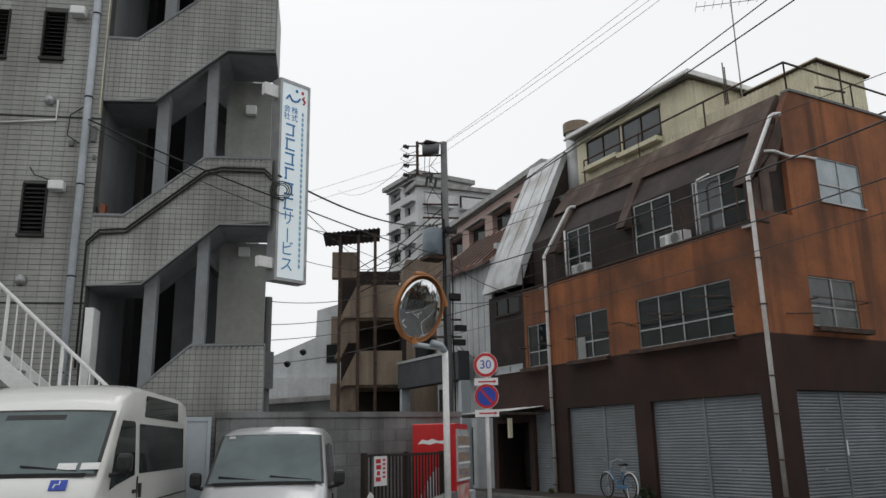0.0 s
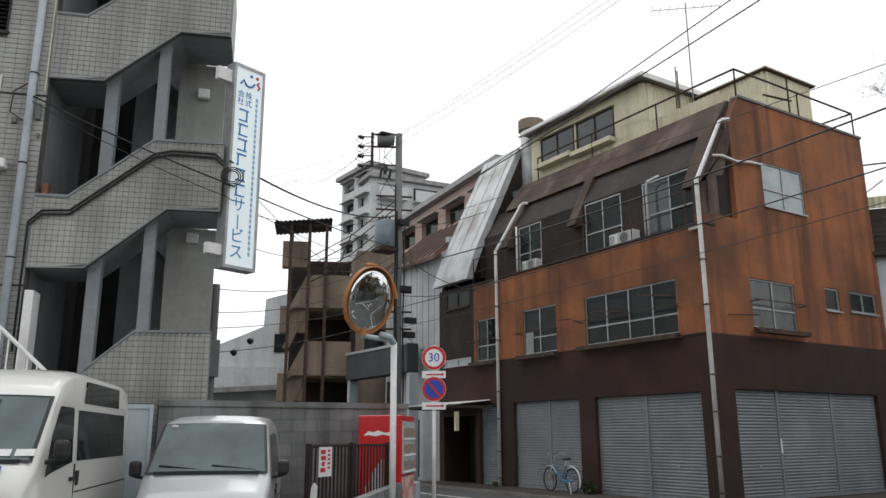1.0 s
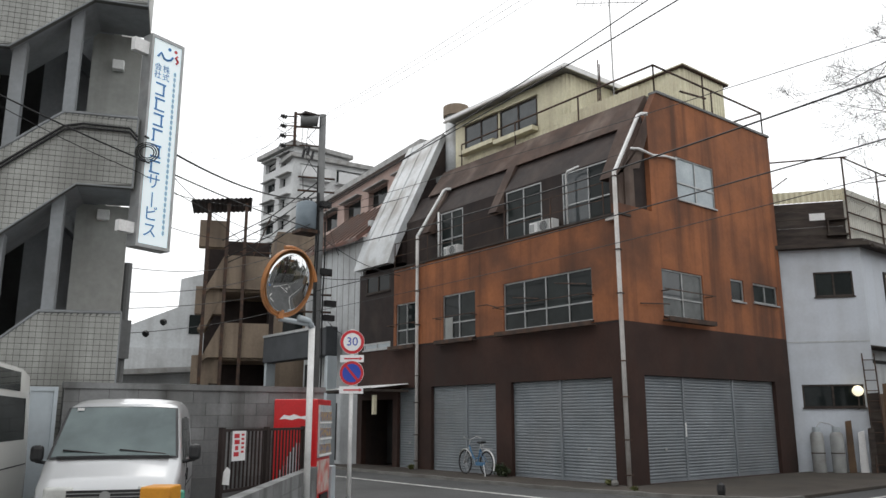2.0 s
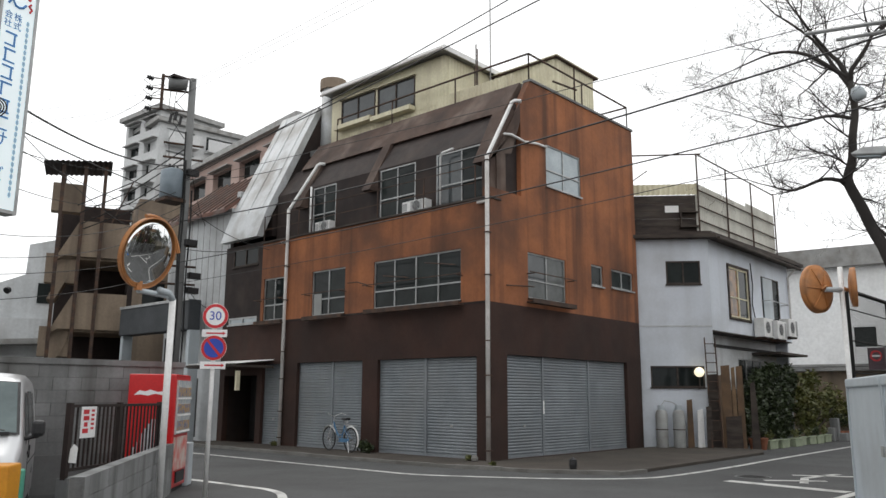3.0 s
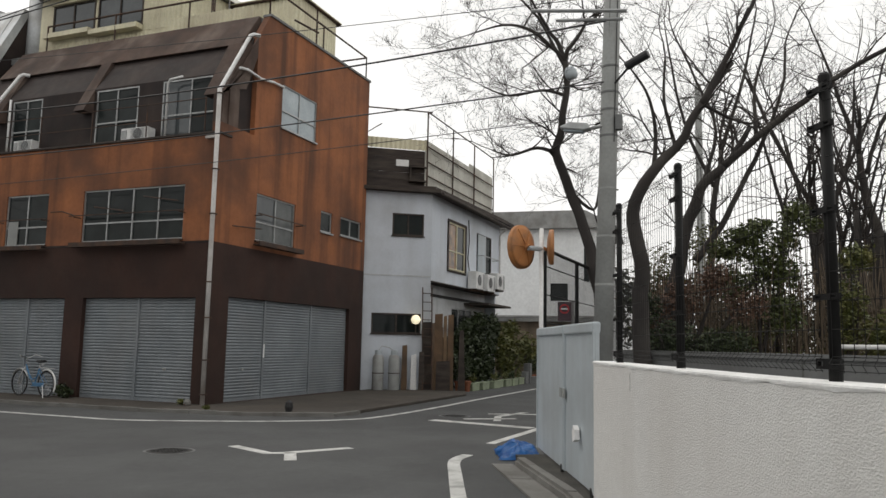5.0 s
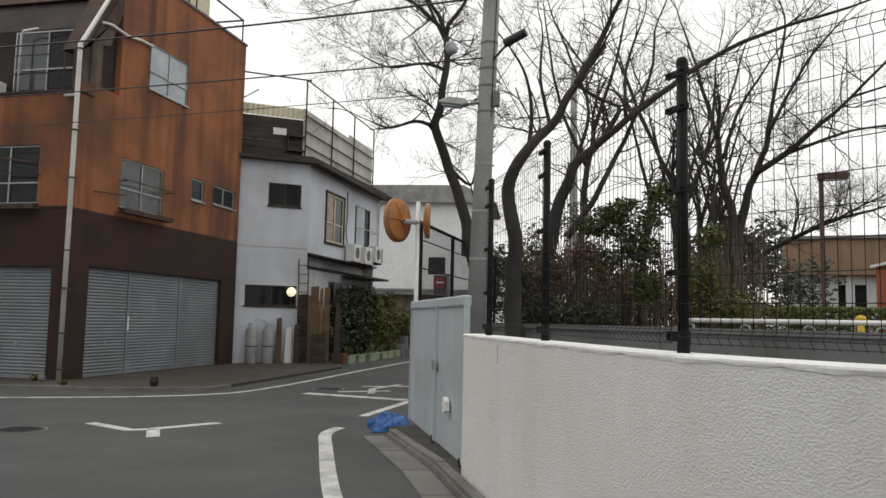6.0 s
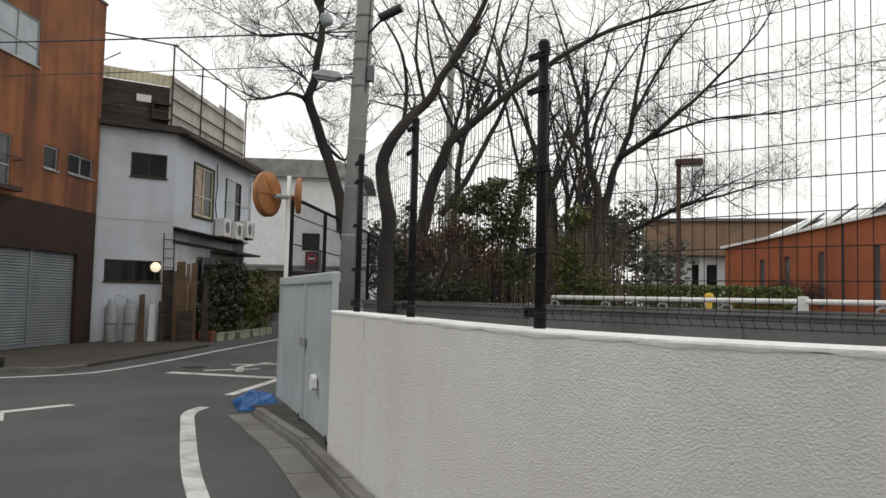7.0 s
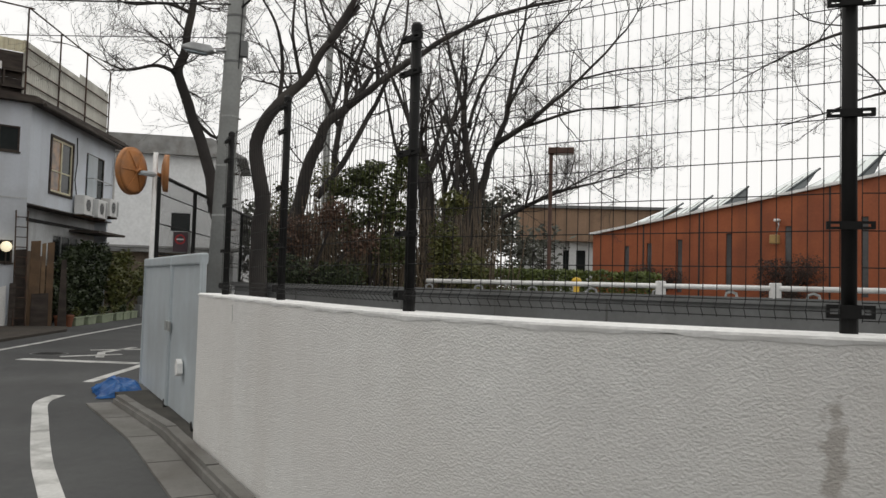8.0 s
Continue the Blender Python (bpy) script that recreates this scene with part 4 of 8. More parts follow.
solo("gas_pipe", G(FA).tube([(0.62, 0.3, 1.34), (0.75, 0.2, 1.5), (1.0, 0.1, 1.45), (1.15, 0.3, 1.34)], 0.012, 5), ALU, "thin curved gas hose between the cylinders", "pipe")
lad = thing("ladder", FA(2.25, 0.35, 0), "tall rusty ladder leaning against the house corner", "ladder")
for u in (2.1, 2.42):
    part("rail", G(FA).tube([(u, 0.42, 0.0), (u, 0.12, 3.5)], 0.022, 6), RUST, lad)
for k in range(11):
    part("rung", G(FA).tube([(2.1, 0.39 - 0.027 * k, 0.3 + 0.3 * k), (2.42, 0.39 - 0.027 * k, 0.3 + 0.3 * k)], 0.014, 5), RUST, lad)
PLY = mat("old_plywood", (0.23, 0.15, 0.085), (0.15, 0.095, 0.055), 2, 0.85, stain=(0.08, 0.055, 0.04), sscale=1.5, samt=0.6)
BOARD = mat("old_brown_board", (0.17, 0.105, 0.06), (0.11, 0.07, 0.042), 2, 0.85, stain=(0.06, 0.045, 0.035), sscale=1.5, samt=0.6)
for k, (u, w, h, m, ln) in enumerate(((1.5, 0.12, 1.5, DKWOOD, "thin"), (1.72, 0.22, 1.25, COPING, "pale"), (0.3, 1.0, 2.35, BOARD, "brown"), (1.35, 0.55, 2.2, BOARD, "brown"), (1.95, 0.4, 1.9, DKWOOD, "dark"))):
    solo("leaning_board", G(FA if k < 2 else FB).prism([(u, 0.0), (u + w, 0.0), (u + w - 0.02, h), (u + 0.03, h - 0.05)], 0.16 if k < 2 else -0.3, 0.2 if k < 2 else -0.26), m, ln + " old board leaning by the house", "board", group="leaning boards")
for u, w, h, m, ln in ((1.38, 0.2, 1.55, BOARD, "narrow brown"), (1.96, 0.2, 1.35, DKWOOD, "dark"), (2.12, 0.36, 2.35, DKWOOD, "dark weathered"), (2.49, 0.30, 2.62, BOARD, "weathered brown"), (2.80, 0.14, 2.56, PLY, "pale brown"), (2.95, 0.22, 2.6, BOARD, "weathered brown"), (2.55, 0.5, 1.05, DKWOOD, "short dark")):
    solo("leaning_board", G(FA).prism([(u, 0.0), (u + w, 0.0), (u + w - 0.02, h), (u + 0.02, h - 0.03)], 0.29 if h > 2 and u > 2.3 else 0.08 if h > 2 else 0.36, 0.33 if h > 2 and u > 2.3 else 0.11 if h > 2 else 0.39), m, ln + " board standing beside the ladder", "board", group="leaning boards")
solo("leaning_board", G(FA).prism([(3.34, 0.0), (3.6, 0.0), (3.52, 2.1), (3.38, 2.05)], 0.26, 0.29), DKWOOD, "dark old board leaning by the house", "board", group="leaning boards")
# ---------- the grey tiled building with its open stair ----------
SU = Vector((0.94, -0.34)).normalized()
FS = Fr((3.95, 14.1), -SU, Vector((-0.34, -0.94)))   # u to the far end, d to the yard
office = thing("tiled_office_building", (1.5, 15.5, 0), "grey mosaic-tiled building with an open zigzag stair", "building")
SH = 3.58                                            # storey height


def tiles(name, poly, d, parent, label=""):
    """A tiled face: dark bed with rows of proud square tiles, cut to the outline (u, z), and an edge bead."""
    n = len(poly)
    part(name + "_bed", G(FS).prism(poly, d - 0.14, d), GROUT, parent, label)
    zs, g = [p[1] for p in poly], G(FS)

    def cuts_at(zm):
        xs = []
        for i in range(n):
            (ua, za), (ub, zb) = poly[i], poly[(i + 1) % n]
            if (za <= zm) != (zb <= zm):
                xs.append(ua + (ub - ua) * (zm - za) / (zb - za))
        return sorted(xs)

    z = min(zs) + 0.004
    while z < max(zs) - 0.02:
        lo, hi = cuts_at(z + 0.002), cuts_at(min(z + 0.086, max(zs) - 0.002))
        if len(lo) != len(hi):
            lo = hi = cuts_at(z + 0.043)
        for a0, b0, a1, b1 in zip(lo[::2], lo[1::2], hi[::2], hi[1::2]):
            first, last = min(a0, a1), max(b0, b1)
            u = math.floor(first / 0.1) * 0.1
            while u < last:
                q = [max(u + 0.004, a0), min(u + 0.096, b0), min(u + 0.096, b1), max(u + 0.004, a1)]
                if q[1] - q[0] > 0.004 or q[2] - q[3] > 0.004:
                    q[1], q[2] = max(q[0] + 0.001, q[1]), max(q[3] + 0.001, q[2])
                    g.prism([(q[0], z), (q[1], z), (q[2], z + 0.088), (q[3], z + 0.088)], d, d + 0.006)
                u += 0.1
        z += 0.098
    part(name, g, TILE, parent, kind="stuff")
    e = G(FS)
    for i in range(n):
        (ua, za), (ub, zb) = poly[i], poly[(i + 1) % n]
        e.tube([(ua, d + 0.002, za), (ub, d + 0.002, zb)], 0.016, 5)
    return part("edge_bead", e, PAINTG, parent)


# main wall left of the stair
vents = [(3.90, 4.27, 5.40, 6.36), (3.88, 4.24, 8.88, 9.86), (4.90, 5.30, 8.86, 9.84), (4.95, 5.35, 5.4, 6.4)]
part("main_wall", G(FS).wall(3.06, 12.0, 0, 14.5, vents, -0.3, -0.02), GROUT, office)
g = G(FS)
for r in range(96):
    z = 2.2 + r * 0.098
    for k in range(20):
        runs = [(3.07 + 0.2 * k, 3.263 + 0.2 * k)]
        for v in vents:
            if v[2] - 0.07 < z + 0.088 and z < v[3]:
                runs = [q for a, b in runs for q in ((a, min(b, v[0] - 0.03)), (max(a, v[1] + 0.03), b)) if q[1] - q[0] > 0.01]
        for a, b in runs:
            g.box(a, b, -0.02, -0.012, z, z + 0.087)
part("wall_tile", g, TILE, office, kind="stuff")
for a, b, z0, z1 in vents:
    g = G(FS).box(a, b, -0.28, -0.26, z0, z1).box(a - 0.03, a, -0.1, 0.02, z0 - 0.03, z1).box(b, b + 0.03, -0.1, 0.02, z0 - 0.03, z1).box(a - 0.05, b + 0.05, -0.1, 0.04, z0 - 0.05, z0)
    vo = part("louvre_frame", g, DARKIN, office, "dark louvred vent")
    for k in range(11):
        z = z0 + 0.03 + k * (z1 - z0 - 0.06) / 11
        part("slat", G(FS).face([(a, -0.02, z), (b, -0.02, z), (b, -0.12, z + 0.07), (a, -0.12, z + 0.07)]).face([(a, -0.03, z), (b, -0.03, z), (b, -0.13, z + 0.07), (a, -0.13, z + 0.07)]), DARKIN, vo)
for u, z in ((3.56, 6.2), (3.5, 9.74)):
    part("vent_hood", G(FS).box(u, u + 0.26, -0.02, 0.2, z, z + 0.17), COPING, office, "white square vent hood", bevel=0.02)
for u, z in ((4.0, 8.0), (4.15, 4.55)):
    part("vent_cap", G().lathe([(0.1, 0.0), (0.1, 0.05), (0.05, 0.1), (0.001, 0.11)], FS(u, -0.015, z), (*FS.n, 0), 14), ALU, office, smooth=True)
PIPEB = mat("blue_grey_pipe", (0.46, 0.50, 0.54), (0.40, 0.44, 0.475), 1.2, 0.6, stain=(0.27, 0.28, 0.29), sscale=1.2, samt=0.5)
rp = part("rain_pipe", G(FS).tube([(3.29, 0.07, 0), (3.31, 0.07, 14.0)], 0.068, 12), PIPEB, office, "thick blue-grey rain pipe", smooth=True)
for z in (2.9, 4.6, 6.32, 8.05, 9.8, 11.5):
    part("pipe_joint", G(FS).tube([(3.30, 0.07, z), (3.30, 0.07, z + 0.03)], 0.073, 12), DARKIN, rp)
part("thin_conduit", G(FS).tube([(3.1, 0.012, 7.75), (3.1, 0.012, 14.0)], 0.014, 6), CREAM, office)
for a, b, z0, z1 in ((3.12, 3.2, 7.2, 7.5), (3.1, 3.14, 6.85, 6.93), (3.5, 3.58, 7.1, 7.2)):
    part("cable_clip", G(FS).box(a, b, -0.012, 0.05, z0, z1), CONC, office)
part("conduit", G(FS).tube([(3.85, 0.02, 8.0), (3.85, 0.02, 7.6), (4.9, 0.02, 7.5), (4.9, 0.02, 4.9)], 0.022, 6), COPING, office)
g = G(FS)
for z in (7.66, 4.13, 11.25):
    g.box(3.06, 9.0, -0.014, 0.004, z, z + 0.03)
part("seam", g, DARKIN, office)
g = G(FS).tube([(3.36, 0.03, 7.9), (3.6, 0.05, 7.7), (3.62, 0.05, 7.3), (3.4, 0.04, 7.15)], 0.012, 5)
part("loose_cable", g, CABLE, office)
part("loose_cable", G(FS).tube([(4.2, 0.03, 6.65), (4.1, 0.06, 6.5), (3.75, 0.06, 6.38)], 0.012, 5), CABLE, office)
# the stair: parapets of three storeys
for k in range(-1, 3):
    z = k * SH
    low = [(3.06, 4.47 + z), (2.13, 4.5 + z), (0.82, 5.66 + z), (-0.1, 5.67 + z)]
    top = [(-0.1, 6.98 + z), (1.13, 6.96 + z), (2.52, 5.77 + z), (3.06, 5.77 + z)]
    poly = low + top
    if k == -1:
        poly = [(3.06, 0.0), (-0.1, 0.0), (-0.1, 3.4), (1.2, 3.38), (2.1, 2.57), (3.06, 1.75)]
    tiles("parapet_tile", poly, 0.0, office, "tiled stair parapet")
    cap = [(u, zz) for u, zz in (top if k > -1 else poly[2:])]
    g = G(FS)
    for (ua, za), (ub, zb) in zip(cap, cap[1:]):
        g.prism([(ua, za), (ub, zb), (ub, zb + 0.04), (ua, za + 0.04)], -0.17, 0.025)
    part("parapet_cap", g, PAINTG, office, "pale parapet cap")
    # underside of flights and landings
    if k > -1:
        g = G(FS).prism([(3.06, 4.47 + z), (2.13, 4.5 + z), (0.82, 5.66 + z), (-0.1, 5.67 + z), (-0.1, 5.85 + z), (0.75, 5.84 + z), (2.06, 4.68 + z), (3.06, 4.66 + z)], -1.35, -0.141)
        part("flight", g, PAINTG, office, "grey painted stair underside")
        part("flight", G(FS).prism([(2.06, 6.1 + z), (0.9, 5.0 + z), (0.9, 5.2 + z), (2.06, 6.3 + z)], -2.7, -1.5), PAINTG, office)
        part("end_face", G(FS).box(-0.12, -0.1, -1.35, 0.0, 5.67 + z, 6.98 + z), TILE, office)
    part("pier", G(FS).box(1.0, 1.2, -0.45, -0.2, 3.4 + z, 5.6 + z).box(1.88, 2.1, -0.45, -0.2, 2.6 + z, 4.75 + z), PAINTG, office, "grey painted stair pier")
    part("side_wall", G(FS).wall(0.02, 0.95, 3.4 + z, 5.66 + z, [], -1.55, -1.4), TILE, office)
part("stair_back_wall", G(FS).box(0.6, 2.02, -2.95, -2.8, 0, 14.4), PAINTG, office)
# dark sheets closing the stair's left part; the deep shade is in their colour
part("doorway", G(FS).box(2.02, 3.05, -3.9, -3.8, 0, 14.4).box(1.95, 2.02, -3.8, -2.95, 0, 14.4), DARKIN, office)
part("stair_side_wall", G(FS).box(3.06, 3.2, -2.95, -0.3, 0, 14.4), PAINTG, office)
part("stair_back_end", G(FS).box(0.45, 0.6, -5.0, -1.56, 0, 14.4), TILE, office)
part("roof", G(FS).box(0.6, 12.0, -6.0, -0.31, 14.4, 14.6), CONC, office)
part("end_wall", G(FS).box(11.8, 12.0, -6.0, -0.31, 0, 14.4).box(0.6, 11.8, -6.0, -5.8, 0, 14.4), TILE, office)
part("fire_box", G(FS).box(2.9, 3.0, -0.35, -0.16, 5.8, 6.05), TERRA, office)
for u, z in ((0.33, 8.46), (0.35, 5.35)):
    part("stair_lamp", G(FS).box(u, u + 0.22, -1.4, -1.25, z, z + 0.2), COPING, office, "square white stair lamp", bevel=0.015)
part("white_locker", G(FS).box(2.85, 3.0, -0.3, 0.12, 2.6, 4.05), COPING, office, "tall white locker by the stair foot", bevel=0.01)
g = G(FS)
for off in (0.0, 0.07):
    pts = [(3.1, 0.05, 3.0), (3.1, 0.05, 5.2 + off), (2.9, 0.05, 5.42 + off), (2.45, 0.05, 5.45 + off), (1.1, 0.05, 6.62 + off), (0.8, 0.05, 6.7 + off), (0.02, 0.05, 6.7 + off), (-0.12, 0.08, 6.55 + off)]
    g.tube(pts, 0.022, 6)
part("conduit", g, CABLE, office, "black cables fixed along the parapet")
for r in (0.12, 0.16, 0.2):
    part("cable_coil", G().lathe([(r, -0.012), (r + 0.012, 0.0), (r, 0.012), (r - 0.012, 0.0)], FS(-0.3, 0.05, 6.35), (*FS.n, 0.2), 20, True), CABLE, office)
# metal stair in the yard
st = thing("metal_stair", (0.6, 12.9, 0), "white-railed steel outdoor stair", "stair")
FT = Fr((1.42, 12.93), -SU, Vector((-0.34, -0.94)))
for d in (0.0, -0.95):
    part("stringer", G(FT).prism([(-0.15, 1.2), (-0.15, 1.5), (2.9, 4.1), (2.9, 3.75)], d, d + 0.05), COPING, st)
part("post", G(FT).box(2.82, 2.9, -0.95, 0.05, 0.0, 3.75), COPING, st)
part("plinth", G(FT).box(-0.5, 0.0, -0.95, 0.05, 0.0, 1.2), CONC, st)
for k in range(6, 19):
    part("tread", G(FT).box(-1.3 + 0.22 * k, -1.02 + 0.22 * k, -0.9, 0.0, 0.18 + 0.203 * k, 0.22 + 0.203 * k), PAINTG, st)
part("handrail", G(FT).tube([(-0.15, 0.03, 2.32), (2.9, 0.03, 5.14)], 0.03, 8), COPING, st)
for k in range(21):
    u = -0.08 + 0.14 * k
    part("baluster", G(FT).tube([(u, 0.03, 1.38 + 0.924 * u), (u, 0.03, 2.44 + 0.924 * u)], 0.03 if k % 6 == 0 else 0.013, 6), COPING, st)

# ---------- projecting sign ----------
sg = thing("projecting_sign", (4.5, 14.2, 4.6), "tall white light-box sign with blue vertical lettering", "sign")
FG = Fr((4.12, 14.13), (0.955, 0.296), (0.296, -0.955))
part("frame", G(FG).box(0, 0.72, -0.14, 0.14, 4.62, 4.68).box(0, 0.72, -0.14, 0.14, 8.66, 8.72).box(0, 0.05, -0.14, 0.14, 4.68, 8.66).box(0.67, 0.72, -0.14, 0.14, 4.68, 8.66), ALU, sg)
# weak emission stands in for daylight shining through the acrylic; no lamp inside
part("face", G(FG).box(0.05, 0.67, -0.12, 0.12, 4.68, 8.66), glow("acrylic_sky_glow", (0.80, 0.90, 0.93), 0.22), sg, "white acrylic sign face")
for a, b in ((8.3, 8.55), (4.85, 5.05)):
    part("bracket", G(FG).box(-0.3, 0.0, -0.06, 0.06, a, b), COPING, sg)
TXT = mat("sign_text_blue", (0.05, 0.21, 0.50), (0.045, 0.19, 0.46), 3, 0.4)
TXL = mat("sign_text_pale", (0.34, 0.52, 0.68), (0.31, 0.49, 0.65), 3, 0.4)
g = G(FG)
g.tube([(0.15, 0.125, 8.31), (0.22, 0.125, 8.41), (0.29, 0.125, 8.31), (0.36, 0.125, 8.30), (0.43, 0.125, 8.33), (0.48, 0.125, 8.40)], 0.022, 6)
part("emblem", g, TXT, sg)
part("emblem", G(FG).tube([(0.56, 0.125, 8.3), (0.6, 0.125, 8.36), (0.54, 0.125, 8.42), (0.58, 0.125, 8.46)], 0.022, 6), SIGNRED, sg)
part("emblem_dot", G().lathe([(0.035, 0), (0.035, 0.006), (0.001, 0.006)], FG(0.4, 0.121, 8.54), (*FG.n, 0), 12), TXT, sg)
part("emblem_dot", G().lathe([(0.035, 0), (0.035, 0.006), (0.001, 0.006)], FG(0.54, 0.121, 8.54), (*FG.n, 0), 12), SIGNRED, sg)
words("lettering", "会\n社", 0.16, TXT, FG, 0.18, 0.124, 8.02, sg)
words("lettering", "株\n式", 0.16, TXT, FG, 0.36, 0.124, 8.02, sg)
zz = 7.68
for k in range(6):                                   # the company's name as plain strokes
    z = zz - 0.305 * k
    x = 0.18 if k % 2 else 0.32
    part("name_stroke", G(FG).prism([(0.16, z + 0.085), (0.16, z + 0.12), (0.38, z + 0.12), (0.38, z + 0.085), (x + 0.035, z + 0.085), (x + 0.035, z - 0.1), (0.38 if k % 3 else x + 0.04, z - 0.1), (0.38 if k % 3 else x + 0.04, z - 0.13), (0.16, z - 0.13), (0.16, z - 0.1), (x, z - 0.1), (x, z + 0.085)], 0.121, 0.127), TXT, sg)
zz -= 0.305 * 6
for ch in "サービス":
    ob = words("lettering", "|" if ch == "ー" else ch, 0.31, TXT, FG, 0.27, 0.124, zz, sg)
    zz -= 0.305
g = G(FG)
for k in range(30):
    z = 8.05 - k * 0.108
    g.box(0.53, 0.58, 0.121, 0.126, z, z + 0.06).box(0.545, 0.565, 0.121, 0.127, z - 0.02, z + 0.075)
part("small_lettering", g, TXL, sg)

# ---------- block wall behind the yard ----------
bw = thing("block_wall", (5.3, 13.7, 0), "weathered grey concrete block wall with a coping", "wall", kind="structure")
FBW = Fr((3.2, 13.85), (0.995, -0.1), (-0.1, -0.995))
part("foundation", G(FBW).box(0, 4.55, -0.16, 0.03, 0, 0.62), CONC, bw, "dark concrete footing")
part("mortar_core", G(FBW).box(0, 4.55, -0.14, -0.01, 0.62, 2.1), MORTAR, bw)
part("coping", G(FBW).box(-0.02, 4.57, -0.18, 0.03, 2.1, 2.2), BLOCK, bw)
for r in range(7):
    off = 0.0 if r % 2 else -0.23
    for k in range(11):
        a, b = max(0.0, off + k * 0.46), min(4.55, off + k * 0.46 + 0.452)
        if b - a > 0.05:
            part("block", G(FBW).box(a, b, -0.13, 0.0, 0.62 + r * 0.2114, 0.62 + r * 0.2114 + 0.204), BLOCK, bw)
solo("panel_gate", G(FBW).box(-1.6, -0.08, -0.1, -0.05, 0, 2.12).box(-1.6, -0.08, -0.05, -0.03, 2.05, 2.12).box(-0.14, -0.08, -0.05, -0.02, 0, 2.12).box(-0.9, -0.84, -0.05, -0.02, 0, 2.05), GATEM, "pale grey panel beside the block wall", "panel")

# ---------- low wall and fence at the road ----------
FLW = Fr((3.6, 7.95), (0.615, 0.788), (0.788, -0.615))
lwall = thing("low_block_wall", (5.2, 10, 0), "low stained block wall at the yard edge", "wall", kind="structure")
part("mortar_core", G(FLW).box(0, 5.6, -0.14, -0.01, 0, 0.8), MORTAR, lwall)
for r in range(4):
    for k in range(15):
        a, b = max(0.0, -0.2 * (r % 2) + k * 0.4), min(5.6, -0.2 * (r % 2) + k * 0.4 + 0.392)
        if b - a > 0.05:
            part("block", G(FLW).box(a, b, -0.15, 0.0, r * 0.203, r * 0.203 + 0.197), BLOCK, lwall)
FF = Fr((4.62, 10.72), (0.832, 0.555), (0.555, -0.832))
fen = thing("yard_fence", (5.6, 11.4, 0), "dark brown metal bar fence on a low concrete base", "fence")
part("base", G(FF).box(0, 2.5, -0.16, 0.0, 0, 0.52), CONC, fen)
part("top_rail", G(FF).box(0, 2.48, -0.10, -0.05, 1.43, 1.47), DKBROWN, fen)
part("bottom_rail", G(FF).box(0, 2.48, -0.10, -0.05, 0.60, 0.64), DKBROWN, fen)
for k in range(23):
    u = 0.11 + k * 0.104
    part("bar", G(FF).box(u - 0.011, u + 0.011, -0.085, -0.065, 0.64, 1.43), DKBROWN, fen)
for u in (0.03, 1.25, 2.45):
    part("post", G(FF).box(u - 0.035, u + 0.035, -0.11, -0.04, 0.5, 1.49), DKBROWN, fen)
notice = thing("fence_notice", FF(0.45, 0.0, 1.0), "small white notice with red marks tied to the fence", "notice")
part("board", G(FF).box(0.25, 0.60, -0.046, -0.038, 1.02, 1.44), SIGNWHITE, notice)
g = G(FF)
for k, (a_, b_) in enumerate(((0.29, 0.42), (0.30, 0.43), (0.32, 0.40), (0.29, 0.42))):
    part("red_mark", G(FF).box(a_, b_, -0.038, -0.035, 1.34 - k * 0.085, 1.40 - k * 0.085), SIGNRED, notice)
for k in range(5):
    part("red_mark", G(FF).box(0.48, 0.55, -0.038, -0.035, 1.37 - k * 0.06, 1.40 - k * 0.06), SIGNRED, notice)
solo("fence_rag", G(FF).prism([(0.04, 0.72), (0.2, 0.70), (0.22, 0.9), (0.14, 0.95), (0.06, 0.88)], -0.045, -0.03), COPING, "torn white paper tied to the fence", "paper")
solo("orange_bin", G(FLW).box(-0.35, 0.02, -0.9, -0.6, 0, 0.95), mat("orange_plastic", (0.62, 0.27, 0.02), (0.55, 0.22, 0.02), 3, 0.5), "orange plastic box at the wall end", "box", bevel=0.02)
solo("green_box", G(FLW).box(0.05, 0.16, -0.8, -0.6, 0, 0.88), mat("green_plastic", (0.10, 0.38, 0.27), (0.08, 0.32, 0.23), 3, 0.5), "pale green plastic box at the wall end", "box", bevel=0.02)

# ---------- vending machine ----------
vm = thing("vending_machine", (6.9, 12.75, 0), "red drinks vending machine with a lit product window", "vending machine")
FV = Fr((6.98, 12.3), (0.67, 0.742), (0.742, -0.67))          # front face
FVS = Fr((6.98, 12.3), (-0.742, 0.67), (-0.67, -0.742))       # side to the yard
part("cabinet", G(FV).box(0, 1.12, -0.78, 0, 0.06, 1.95), RED, vm, bevel=0.02)
part("plinth", G(FV).box(0.03, 1.09, -0.75, -0.03, 0, 0.06), BLACKPL, vm)
part("product_window", G(FV).box(0.06, 1.06, 0.0, 0.03, 0.95, 1.85), mat("vending_window", (0.62, 0.62, 0.58), (0.42, 0.46, 0.5), 9, 0.1), vm)
DRINK = mat("drink_labels", (0.55, 0.35, 0.12), (0.16, 0.2, 0.34), 14, 0.4)
for r in range(3):
    for k in range(9):
        part("sample_drink", G(FV).box(0.1 + k * 0.105, 0.17 + k * 0.105, 0.03, 0.045, 1.02 + r * 0.28, 1.17 + r * 0.28), DRINK, vm)
part("shelf", G(FV).box(0.06, 1.06, 0.03, 0.05, 0.97, 1.0).box(0.06, 1.06, 0.03, 0.05, 1.25, 1.28).box(0.06, 1.06, 0.03, 0.05, 1.53, 1.56), COPING, vm)
